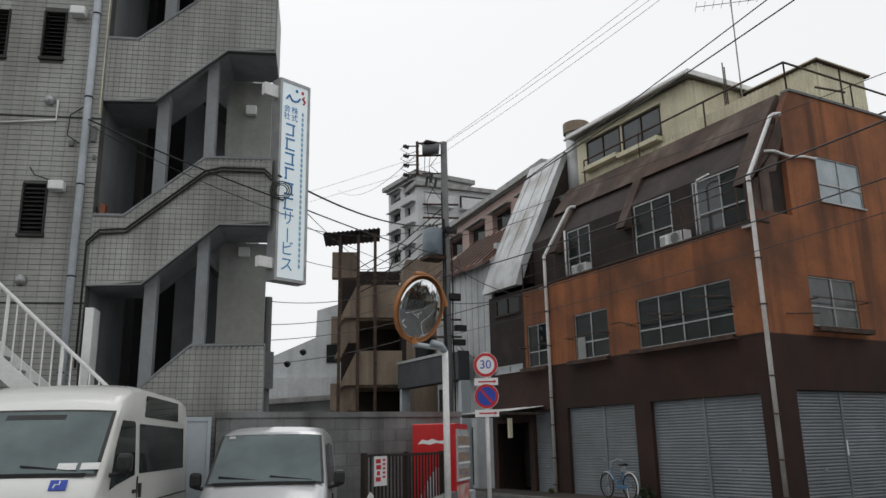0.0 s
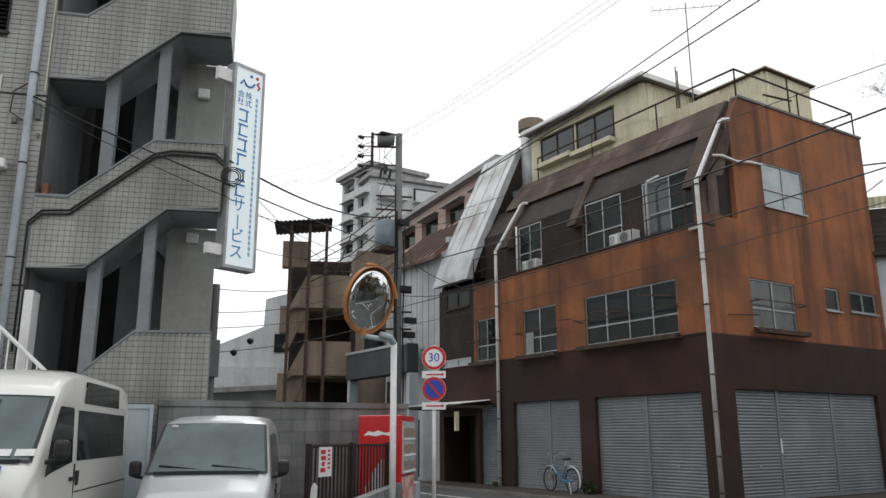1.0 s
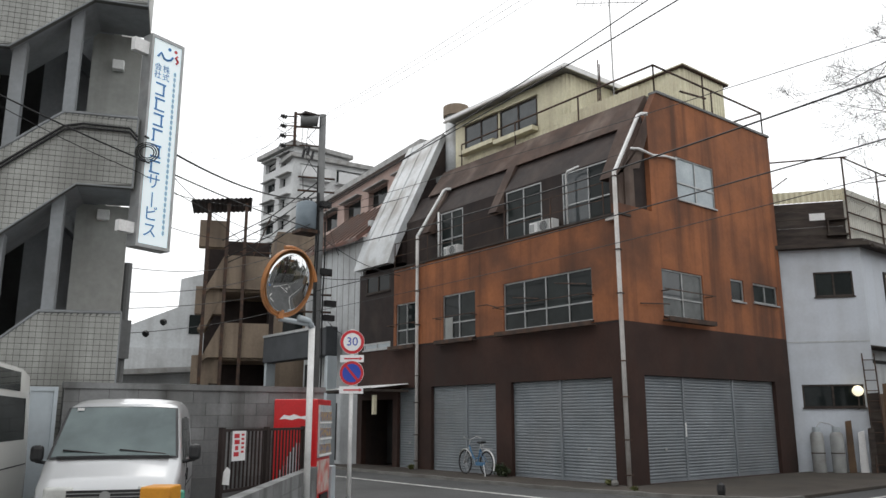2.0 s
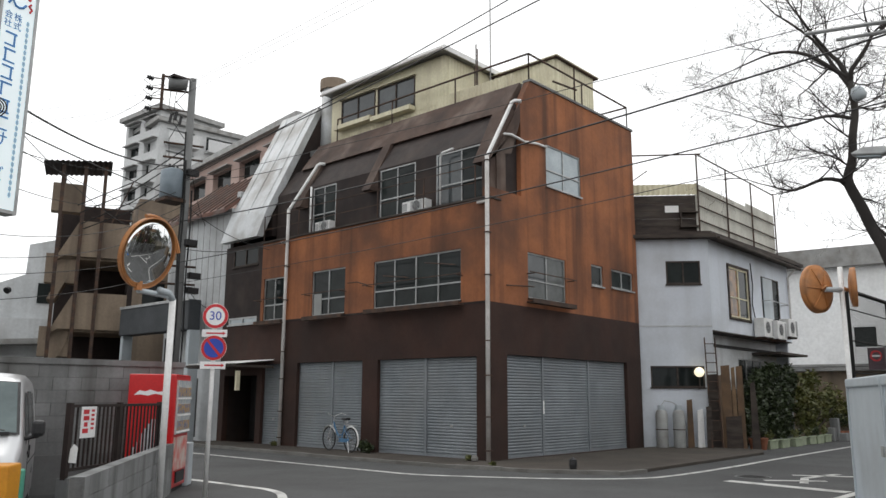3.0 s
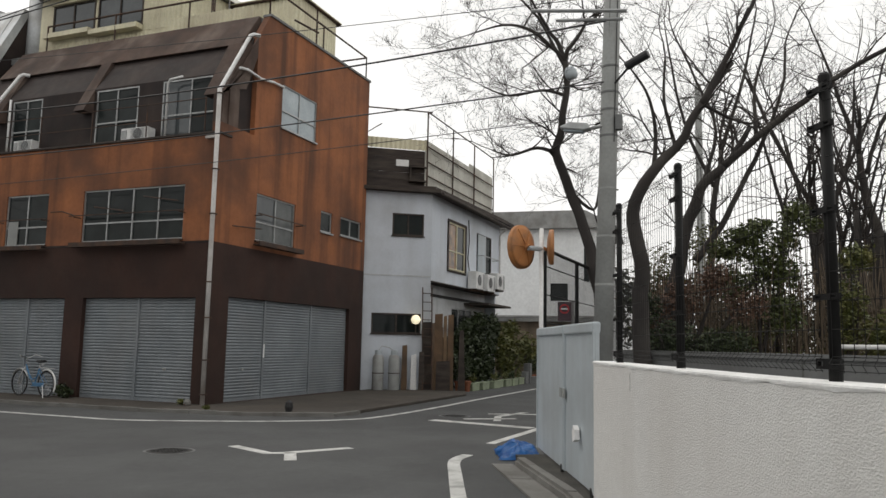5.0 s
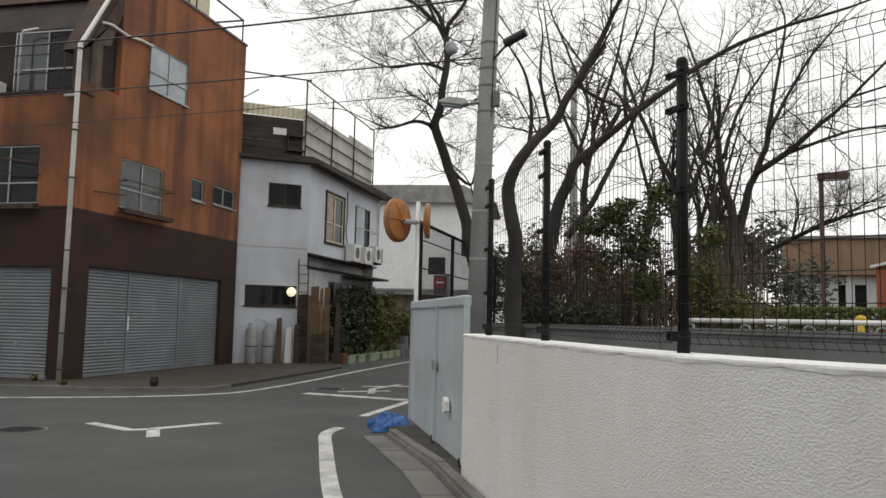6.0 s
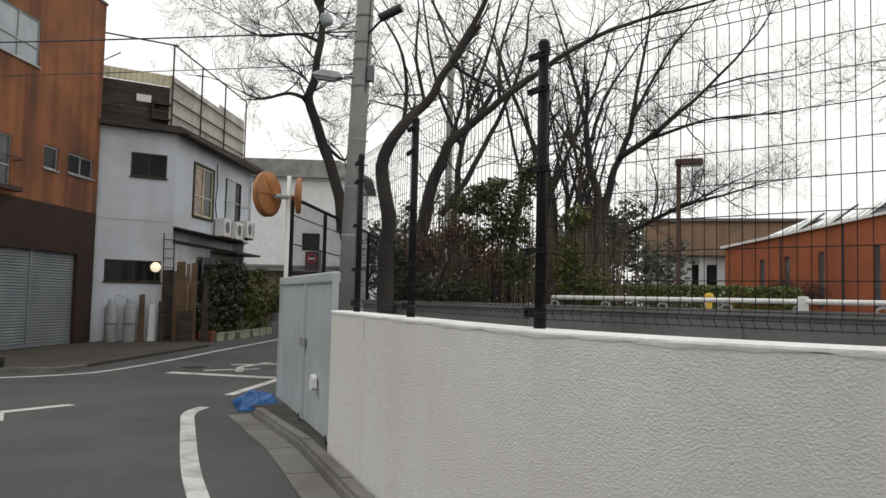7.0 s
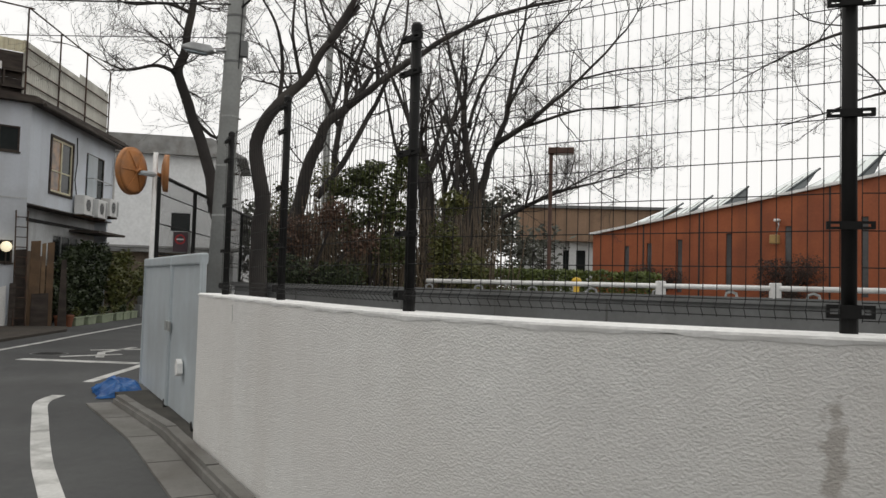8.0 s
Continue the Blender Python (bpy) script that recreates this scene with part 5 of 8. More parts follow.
part("lower_panel", G(FV).box(0.06, 1.06, 0.0, 0.015, 0.35, 0.9), mat("vending_panel", (0.6, 0.1, 0.08), (0.62, 0.55, 0.5), 5, 0.4), vm)
part("tray", G(FV).box(0.3, 0.9, 0.0, 0.03, 0.14, 0.32), BLACKPL, vm)
g = G(FVS)
g.prism([(0.68, 1.60), (0.60, 1.68), (0.50, 1.66), (0.42, 1.69), (0.30, 1.65), (0.14, 1.67), (0.10, 1.62), (0.22, 1.60), (0.34, 1.62), (0.46, 1.59), (0.58, 1.61)], 0.0, 0.004)
part("emblem", g, SIGNWHITE, vm, "plain white ribbon emblem")
part("emblem", G(FVS).prism([(0.3, 1.38), (0.12, 1.33), (0.1, 1.42), (0.28, 1.47)], 0.0, 0.004), SIGNWHITE, vm)
g = G(FVS)
for k in range(12):
    h = 0.62 - abs(k - 6.5) * 0.075
    g.box(0.62 - k * 0.045, 0.648 - k * 0.045, 0.0, 0.004, 0.62, 0.62 + max(h, 0.12))
part("bottle_picture", g, mat("pale_print", (0.55, 0.56, 0.58), (0.42, 0.43, 0.46), 12, 0.5), vm, "pale printed picture on the side")
ad = thing("ice_notice", FV(1.3, -0.2, 0), "white and blue notice board on a post", "notice")
part("board", G(FV).box(1.2, 1.62, -0.3, -0.26, 1.25, 1.95), SIGNWHITE, ad)
part("blue_panel", G(FV).box(1.21, 1.61, -0.262, -0.255, 1.27, 1.5), TXT, ad)
part("post", G(FV).box(1.38, 1.44, -0.36, -0.3, 0, 1.9), ROOFM, ad)
solo("rubbish_bin", G(FV).box(1.15, 1.5, -0.3, 0.05, 0, 0.75), GATEM, "grey bin beside the vending machine", "bin", bevel=0.02)

# ---------- traffic mirror and signs ----------
def traffic_mirror(name, base, top, r, face, arm, label, dp=1.0, pr=0.05, onto=None):
    t = onto or thing(name, (*base, 0), label, "traffic mirror")
    if onto is None:
        part("post", G().tube([(*base, 0), (*base, top)], pr, 14), WHITEP, t, "white painted steel post", smooth=True)
    c, f = Vector(face[0]), Vector(face[1]).normalized()
    part("hood", G().lathe([(r + 0.022, -0.02), (r + 0.026, 0.05), (r + 0.012, 0.055), (r + 0.002, 0.036), (r + 0.002, -0.02)], c, f, 40, True), MIRRORO, t, "orange mirror rim", smooth=True)
    part("back", G().lathe([(0.02, -0.02 - 0.11 * dp), (r * 0.5, -0.02 - 0.09 * dp), (r * 0.85, -0.02 - 0.04 * dp), (r + 0.02, -0.02), (r, -0.015)], c, f, 40), MIRRORO, t, "orange mirror back", smooth=True)
    part("mirror_glass", G().lathe([(r, 0.035), (r * 0.85, 0.035 + 0.02 * dp), (r * 0.6, 0.035 + 0.043 * dp), (r * 0.3, 0.035 + 0.057 * dp), (0.001, 0.035 + 0.062 * dp)], c, f, 40), MIRROR, t, "convex mirror", smooth=True)
    part("arm", G().tube([Vector((*base, arm)), c - f * 0.12 + Vector((0, 0, arm - c.z))], 0.04, 8, raw=True), GATEM, t)
    part("arm_plate", G().tube([c - f * 0.12 + Vector((0, 0, arm - c.z)), c - f * 0.1], 0.06, 8, raw=True), MIRRORO, t)
    return t, c, f


t, c, f = traffic_mirror("traffic_mirror", (6.0, 10.85), 3.02, 0.5, ((5.42, 10.62, 3.62), (0.35, -0.93, -0.28)), 3.05, "round orange-rimmed convex traffic mirror on a white post")
part("visor", G().tube([c + f * 0.1 + Vector((math.cos(a) * 0.56 * 0.93, math.cos(a) * 0.56 * 0.35, math.sin(a) * 0.56)) for a in np.linspace(0.2, 1.9, 12)], 0.03, 6, raw=True), MIRRORO, t)
part("post_lamp", G().tube([(6.0, 10.85, 3.0), (5.9, 10.8, 3.1), (5.7, 10.72, 3.12)], 0.05, 8), GATEM, t, smooth=True)
rs = thing("road_sign_post", (7.1, 11.42, 0), "white post with a speed sign and a no-parking sign", "road sign")
part("post", G().tube([(7.1, 11.42, 0), (7.1, 11.42, 3.1)], 0.035, 12), WHITEP, rs, smooth=True)
FN = Fr((7.08, 11.38), (0.78, -0.62), (-0.62, -0.78))


def disc(parent, z, r, m, d, name):
    return part(name, G().lathe([(r, 0.0), (r, 0.006), (0.001, 0.006)], FN(0, d, z), (*FN.n, 0), 36), m, parent)


disc(rs, 2.88, 0.205, SIGNWHITE, 0.03, "sign_plate")
disc(rs, 2.88, 0.2, SIGNRED, 0.033, "red_ring")
disc(rs, 2.88, 0.15, SIGNWHITE, 0.036, "white_field")
words("speed_number", "30", 0.2, SIGNBLUE, FN, 0, 0.046, 2.88, rs)
disc(rs, 2.36, 0.205, SIGNWHITE, 0.03, "sign_plate")
disc(rs, 2.36, 0.2, SIGNRED, 0.033, "red_ring")
disc(rs, 2.36, 0.155, SIGNBLUE, 0.036, "blue_field")
part("slash", G(FN).prism([(-0.13, 2.49), (-0.1, 2.51), (0.13, 2.24), (0.1, 2.21)], 0.042, 0.046), SIGNRED, rs)
for z in (2.6, 2.08):
    part("sub_plate", G(FN).box(-0.2, 0.2, 0.03, 0.036, z - 0.06, z + 0.06), SIGNWHITE, rs)
    part("arrow", G(FN).box(-0.13, 0.13, 0.036, 0.039, z - 0.012, z + 0.012).prism([(0.13, z - 0.03), (0.18, z), (0.13, z + 0.03)], 0.036, 0.039), SIGNRED, rs)
# ---------- white wall, mesh fence and gate ----------
wall_w = thing("white_wall", (1.5, -1.3, 0), "rough white stuccoed wall with a smooth white coping", "wall", kind="structure")
WPTS = smooth_path([(7.75, 1.49), (6.75, 1.05), (5.7, 0.58), (4.75, 0.15), (4.0, -0.25), (3.35, -0.82), (2.9, -1.48), (2.58, -2.2), (2.3, -3.1), (1.9, -5.0), (1.2, -9.0)], 6)
WLEN = [0.0]
for a, b in zip(WPTS, WPTS[1:]):
    WLEN.append(WLEN[-1] + (b - a).length)


def wp(s, d, z):
    """A point on the curved wall: s metres from its end, d out towards the road."""
    i = min(max(int(np.searchsorted(WLEN, s)) - 1, 0), len(WPTS) - 2)
    a, b = WPTS[i], WPTS[i + 1]
    k = (s - WLEN[i]) / (WLEN[i + 1] - WLEN[i])
    q = lambda j: (WPTS[min(j + 1, len(WPTS) - 1)] - WPTS[max(j - 1, 0)]).normalized()
    t_ = q(i).lerp(q(i + 1), k).normalized()
    p = a.lerp(b, k) + Vector((t_.y, -t_.x)) * d
    return (p.x, p.y, z)


def ribbon(g, prof, s0, s1, step=0.1):
    """A strip along the wall with the given section (d, z) or a section that depends on s."""
    n = max(2, int((s1 - s0) / step))
    rows = [[wp(s0 + (s1 - s0) * i / n, d, z) for d, z in prof(s0 + (s1 - s0) * i / n)] for i in range(n + 1)]
    k, c = len(g.v), len(rows[0])
    for r in rows:
        g.v += r
    for i in range(n):
        for j in range(c):
            g.f.append((k + i * c + j, k + i * c + (j + 1) % c, k + (i + 1) * c + (j + 1) % c, k + (i + 1) * c + j))
    g.f += [tuple(k + j for j in range(c)), tuple(k + n * c + j for j in reversed(range(c)))]
    return g


WTOT = WLEN[-1]
part("stucco", ribbon(G(), lambda s: [(0, 0), (0, 1.44), (-0.2, 1.44), (-0.2, 0)], 0.0, WTOT), STUCCO, wall_w, "rough white stucco")
wob = lambda u: 0.002 * math.sin(u * 7.1) + 0.0015 * math.sin(u * 17.3) + 0.001 * math.sin(u * 41)
part("coping", ribbon(G(), lambda s: [(0.003, 1.436 + 2.2 * wob(s)), (0.006 + 0.6 * wob(s + 3), 1.45), (0.004, 1.460), (-0.015, 1.468), (-0.2, 1.468), (-0.205, 1.41)], -0.012, WTOT, 0.025), COPING, wall_w, "smooth white painted coping")
part("crack", G().tube([wp(1.32, 0.001, 1.25), wp(1.325, 0.001, 1.3), wp(1.315, 0.001, 1.35), wp(1.32, 0.001, 1.4)], 0.0022, 4), CONC, wall_w)


def damp_patch(m, centre, size):
    """A ragged grey damp stain at one place of a surface."""
    n, l = m.node_tree.nodes, m.node_tree.links
    b = n["Principled BSDF"]
    old = b.inputs["Base Color"].links[0].from_socket
    geo = n.new("ShaderNodeNewGeometry")
    off = n.new("ShaderNodeVectorMath")
    off.operation = "SUBTRACT"
    off.inputs[1].default_value = centre
    l.new(geo.outputs["Position"], off.inputs[0])
    sc = n.new("ShaderNodeVectorMath")
    sc.operation = "DIVIDE"
    sc.inputs[1].default_value = size
    l.new(off.outputs[0], sc.inputs[0])
    ln = n.new("ShaderNodeVectorMath")
    ln.operation = "LENGTH"
    l.new(sc.outputs[0], ln.inputs[0])
    tx = n.new("ShaderNodeTexNoise")
    tx.inputs["Scale"].default_value, tx.inputs["Detail"].default_value = 16.0, 5.0
    l.new(geo.outputs["Position"], tx.inputs["Vector"])
    ad = n.new("ShaderNodeMath")
    ad.operation = "MULTIPLY_ADD"
    l.new(tx.outputs[0], ad.inputs[0])
    ad.inputs[1].default_value = 2.4
    l.new(ln.outputs["Value"], ad.inputs[2])
    mr = n.new("ShaderNodeMapRange")
    mr.inputs["From Min"].default_value, mr.inputs["From Max"].default_value = 2.25, 1.7
    mr.inputs["To Min"].default_value, mr.inputs["To Max"].default_value = 0.0, 0.6
    l.new(ad.outputs[0], mr.inputs["Value"])
    mx = n.new("ShaderNodeMixRGB")
    l.new(mr.outputs[0], mx.inputs[0])
    l.new(old, mx.inputs[1])
    mx.inputs[2].default_value = (0.30, 0.27, 0.235, 1)
    l.new(mx.outputs[0], b.inputs["Base Color"])


damp_patch(STUCCO, (2.77, -1.75, 1.02), (0.045, 0.045, 0.26))

mesh_fence = thing("mesh_fence", (4.0, -0.3, 1.48), "black welded-wire mesh fence on the white wall", "fence")
posts_s = [0.63, 2.24, 4.14, 6.165, 8.1, 10.1]
def clamp(s, z, big):
    """A slotted black bracket plate across a fence post."""
    a, b = Vector(wp(s - 0.05, -0.1, 0)), Vector(wp(s + 0.05, -0.1, 0))
    t_ = (b - a).normalized()
    fr, hh = Fr(wp(s, -0.1, 0)[:2], t_[:2], (t_.y, -t_.x)), 0.024 if big else 0.014
    return G(fr).wall(-0.078, 0.078, z - hh, z + hh, [(-0.066, -0.034, z - hh * 0.4, z + hh * 0.4), (0.034, 0.066, z - hh * 0.4, z + hh * 0.4)], 0.02, 0.042)


for s in posts_s:
    po_ = part("post", G().tube([wp(s, -0.1, 1.46), wp(s, -0.1, 2.87)], 0.0265, 14), BLACK, mesh_fence, "round black fence post", smooth=True)
    part("post_cap", G().lathe([(0.029, 0.0), (0.029, 0.03), (0.018, 0.045), (0.001, 0.05)], wp(s, -0.1, 2.87), (0, 0, 1), 14), BLACK, po_)
    part("post_flange", G().lathe([(0.031, 0.0), (0.031, 0.09), (0.026, 0.1)], wp(s, -0.1, 1.462), (0, 0, 1), 14), BLACK, po_)
    for z in (1.546, 1.851, 2.253, 2.655, 2.83):
        part("clamp", clamp(s, z, z < 1.6), BLACK, po_, weld=True)
for sa_, sb_ in zip(posts_s, posts_s[1:]):
    g = G()
    A_, B_ = Vector(wp(sa_ + 0.035, -0.06, 0)), Vector(wp(sb_ - 0.035, -0.06, 0))
    t_ = (B_ - A_).normalized()
    o_ = Vector((t_.y, -t_.x, 0))
    for z, bend in ((1.515, 0), (1.545, 0.03), (1.578, 0), (1.701, 0), (1.831, 0), (1.964, 0), (2.097, 0), (2.232, 0), (2.365, 0), (2.499, 0), (2.632, 0), (2.765, 0), (2.80, 0.03), (2.85, 0)):
        off = o_ * bend + Vector((0, 0, z))
        g.tube([A_ + off, B_ + off], 0.0021, 4, cap=False, raw=True)
    n = int((B_ - A_).length / 0.052)
    for k in range(n + 1):
        p = A_.lerp(B_, k / n)
        g.tube([p + Vector((0, 0, z)) + o_ * (0.004 + b) for z, b in ((1.508, 0), (1.515, 0), (1.545, 0.03), (1.578, 0), (2.765, 0), (2.80, 0.03), (2.86, 0))], 0.0017, 4, cap=False, raw=True)
    part("mesh_panel", g, BLACK, mesh_fence, "welded black wire panel")

gate = thing("steel_gate", (9.6, 2.3, 0.1), "closed grey sheet-steel double gate", "gate")
for a, b in ((0.16, 1.72), (1.76, 3.78)):
    lf = part("leaf", G(FW).box(a, b, -0.10, -0.055, 0.16, 1.78), GATEM, gate, "grey sheet-steel gate leaf", bevel=0.006)
    for c in (a, b - 0.045):
        part("stile", G(FW).box(c, c + 0.045, -0.055, -0.035, 0.16, 1.78), GATEM, lf)
    part("top_cap", G(FW).prism([(a, 1.74), (b, 1.74), (b, 1.855), (a, 1.855)], -0.115, -0.028), GATEM, lf, bevel=0.02)
    part("wheel", G().lathe([(0.05, -0.02), (0.05, 0.02)], FW(a + 0.2, -0.07, 0.15), (*FW.n, 0), 12), RUBBER, lf)
for c in (1.60, 1.80):
    part("latch", G(FW).box(c, c + 0.09, -0.035, -0.015, 1.0, 1.11), POLEC, gate)
part("knob", G(FW).prism([(0.80, 0.62), (0.92, 0.58), (0.96, 0.68), (0.90, 0.76), (0.82, 0.72)], -0.035, 0.02), COPING, gate, "white plastic cover")
tarp = G()
NU, NV = 26, 16


def tp(a, b):
    """A point of the rumpled sheet."""
    x, y = a / NU, b / NV
    h = 0.21 * (math.sin(math.pi * x) ** 0.5) * (math.sin(math.pi * y) ** 0.55)
    h *= 0.8 + 0.45 * noise.noise(Vector((x * 4, y * 4, 3.1))) + 0.28 * abs(noise.noise(Vector((x * 11, y * 9, 7.7))))
    w = 0.05 * noise.noise(Vector((x * 6, y * 6, 1.0)))
    return FW(3.5 + 1.1 * x + w, -0.12 + 0.62 * y - w, max(h, 0.0) + 0.01)


for i in range(NU):
    for j in range(NV):
        tarp.face([tp(i, j), tp(i + 1, j), tp(i + 1, j + 1), tp(i, j + 1)], raw=True)
solo("tarpaulin", tarp, BLUET, "crumpled blue plastic sheet lying by the gate", "tarpaulin", weld=True)

# ---------- street mirror behind the gate, pole and lamp ----------
t2, c2, f2 = traffic_mirror("traffic_mirror", (12.62, 3.30), 3.55, 0.34, ((12.42, 3.58, 3.22), (0.29, 0.957, 0.0)), 3.2, "pair of orange-backed traffic mirrors seen from behind on a white post", 0.45, 0.036)
g = G()
for a in range(6):
    ang = a * math.pi / 3
    d1 = Vector((-0.957 * math.cos(ang), 0.29 * math.cos(ang), math.sin(ang)))
    g.tube([c2 - f2 * 0.085 + d1 * 0.05, c2 - f2 * 0.062 + d1 * 0.2, c2 - f2 * 0.03 + d1 * 0.33], 0.01, 5, raw=True)
part("back_rib", g, MIRRORO, t2)
t3, c3, f3 = traffic_mirror("traffic_mirror", (12.62, 3.30), 3.3, 0.27, ((12.70, 3.17, 3.24), (0.27, -0.96, 0.0)), 3.2, "", 0.35, onto=t2)

up = thing("utility_pole", (12.95, 2.15, 0), "round concrete utility pole with bands and cross-arms", "utility pole")
part("shaft", G().tube([(12.95, 2.40, 0), (12.97, 2.04, 11.5)], 0.168, 18, 0.125), POLEC, up, "tapered concrete shaft", smooth=True)
for z in (2.6, 3.4, 4.2, 5.1, 5.55, 5.85, 6.3):
    rb = 0.168 - 0.0038 * z
    part("band", G().lathe([(rb - 0.01, 0), (rb + 0.004, 0.003), (rb + 0.005, 0.02), (rb + 0.004, 0.037), (rb - 0.01, 0.04)], (12.955, 2.40 - 0.0313 * z, z), (0, 0, 1), 18), POLEC if z < 5 else CONC, up)
for z0, z1, a in ((3.0, 9.0, 0.3), (3.0, 8.0, 1.0), (4.6, 9.5, 2.2)):
    part("pole_cable", G().tube([(12.82 + 0.03 * a, 2.33 - 0.0313 * z + 0.1 * math.cos(a * 2), z) for z in np.linspace(z0 + 2, z1, 8)], 0.008, 5), CABLE, up)
for z in (2.4, 2.9, 3.3, 3.8, 4.2, 4.7):
    part("step_bolt", G().tube([(12.95, 2.2, z), (12.95, 2.08, z)], 0.012, 5), RUST, up)
part("cross_arm", G().tube([(12.45, 3.46, 7.30), (12.68, 1.88, 7.17)], 0.032, 6), ALU, up)
part("cross_arm", G().tube([(12.56, 3.04, 7.11), (12.67, 1.94, 7.03)], 0.028, 6), ALU, up)
part("junction_box", G().box(12.80, 12.93, 2.0, 2.10, 5.2, 5.45), CONC, up)
part("floodlight", G().tube([(12.63, 1.89, 6.19), (12.53, 1.52, 6.33)], 0.075, 12), BLACKPL, up, "black floodlight", bevel=0.01)
part("floodlight_arm", G().tube([(12.93, 2.2, 5.95), (12.64, 1.82, 6.21)], 0.02, 6), CABLE, up)
lampr = part("lamp_arm", G().tube([(12.9, 2.2, 5.3), (12.85, 2.5, 5.27)], 0.03, 8), ALU, up)
FLH = Fr((12.82, 2.5), (-0.05, 1), (-1, -0.05))
part("lamp_head", G(FLH).prism([(0.0, 5.23), (0.12, 5.20), (0.5, 5.26), (0.54, 5.30), (0.36, 5.37), (0.06, 5.33)], -0.09, 0.09), ALU, lampr, "flat-bottomed street-lamp head", bevel=0.025)
part("lamp_glass", G(FLH).prism([(0.14, 5.175), (0.44, 5.215), (0.48, 5.255), (0.12, 5.20)], -0.07, 0.07), PALEGLASS, lampr, bevel=0.015)
# ---------- dark fence along the side street ----------
sf = thing("side_fence", (20, 3.0, 0), "tall black wire fence along the side street", "fence")
sp = [(13.4, 3.45), (15.8, 3.4), (18.2, 3.35), (20.6, 3.3), (23.0, 3.25), (25.4, 3.2)]
for x, y in sp:
    part("post", G().tube([(x, y, 0), (x, y, 3.3)], 0.04, 8), BLACK, sf)
g = G()
for z in (1.0, 1.5, 2.0, 2.5, 3.0, 3.3):
    g.tube([(13.4, 3.45, z), (25.4, 3.2, z)], 0.012 if z < 3.2 else 0.035, 5)
for k in range(240):
    x = 13.4 + 12 * k / 240
    g.tube([(x, 3.45 - 0.25 * k / 240, 0.3), (x, 3.45 - 0.25 * k / 240, 3.3)], 0.003, 3, cap=False)
part("mesh_panel", g, BLACK, sf)
ns = thing("round_sign", (16.0, 3.55, 0), "dark plate with a small round prohibition sign", "road sign")
part("plate", G().box(15.96, 15.98, 3.55, 3.83, 2.12, 2.52), mat("dull_violet_plate", (0.10, 0.06, 0.075), (0.07, 0.045, 0.055), 4, 0.6), ns)
part("ring", G().lathe([(0.10, 0), (0.10, 0.006), (0.07, 0.006), (0.07, 0.0)], (15.955, 3.69, 2.37), (-1, 0, 0), 24, True), SIGNRED, ns)
part("bar", G().box(15.95, 15.956, 3.62, 3.76, 2.355, 2.385), SIGNWHITE, ns)
part("post", G().box(15.98, 16.03, 3.5, 3.55, 0, 2.55), ROOFM, ns)

# ---------- park behind the wall ----------
solo("park_ground", G().slab([(16.2, 2.6), (13.2, -0.6), (8.6, -5.9), (2.2, -13.0), (-20, -40), (60, -70), (60, 2.6)], -0.1, 1.15), SOIL, "raised park ground with bare soil", "ground", "structure")
rw = thing("retaining_wall", (11, -3, 0), "grey concrete retaining wall with a parapet", "wall", kind="structure")
pl_ = [(25.0, 2.9), (16.0, 2.6), (13.0, -0.6), (8.4, -5.9), (2.0, -13.0)]
for a, b in zip(pl_, pl_[1:]):
    a, b = Vector(a), Vector(b)
    t_ = (b - a).normalized()
    fr = Fr(a, t_, Vector((t_.y, -t_.x)))
    L = (b - a).length
    part("wall_panel", G(fr).box(0, L, -0.2, 0.0, 0, 1.48), CONC, rw)
    part("coping", G(fr).box(0, L, -0.24, 0.04, 1.48, 1.56), CONC, rw)
    for k in range(int(L / 1.8)):
        part("joint", G(fr).box(k * 1.8, k * 1.8 + 0.03, 0.0, 0.006, 0, 1.48), MORTAR, rw)
pr = thing("guard_pipe", (11, -3, 1.56), "white painted guard pipe on short posts", "guard rail")
for a, b in (((12.7, -1.0), (8.3, -6.05)), ((8.22, -6.15), (4.4, -10.4))):
    a, b = Vector(a), Vector(b)
    t_ = (b - a).normalized()
    L = (b - a).length
    part("pipe", G().tube([(*a, 1.675), (*b, 1.675)], 0.034, 10), WHITEP, pr, smooth=True)
    n = round(L / 0.95)
    for k in range(n + 1):
        p = a + t_ * (0.05 + (L - 0.1) * k / n)
        part("foot", G().tube([(*(p - t_ * 0.07), 1.55), (*(p - t_ * 0.06), 1.60), (*p, 1.625), (*(p + t_ * 0.06), 1.60), (*(p + t_ * 0.07), 1.55)], 0.018, 6), ALU, pr)
    part("end_post", G().box(b.x - 0.07, b.x + 0.07, b.y - 0.07, b.y + 0.07, 1.5, 1.78), WHITEP, pr)
for x, y in ((10.17, -3.91), (9.23, -4.98)):
    part("joint_post", G().box(x - 0.055, x + 0.055, y - 0.055, y + 0.055, 1.55, 1.74), WHITEP, pr, bevel=0.012)
hyd = thing("yellow_marker", (15.2, -4.1, 1.15), "small rounded yellow marker post", "marker")
part("stem", G().tube([(15.2, -4.1, 1.15), (15.2, -4.1, 1.72)], 0.06, 12), mat("yellow_paint", (0.62, 0.40, 0.03), (0.55, 0.34, 0.03), 4, 0.5), hyd, smooth=True)
part("head", G().lathe([(0.09, 0.0), (0.1, 0.05), (0.07, 0.1), (0.001, 0.12)], (15.2, -4.1, 1.72), (0, 0, 1), 14), bpy.data.materials["yellow_paint"], hyd, smooth=True)
BRPOST = mat("brown_lamp_paint", (0.12, 0.065, 0.05), (0.095, 0.052, 0.04), 4, 0.6)
pl2 = thing("park_lamp", (25.5, -5.86, 1.15), "brown park lamp with a flat box head", "lamp")
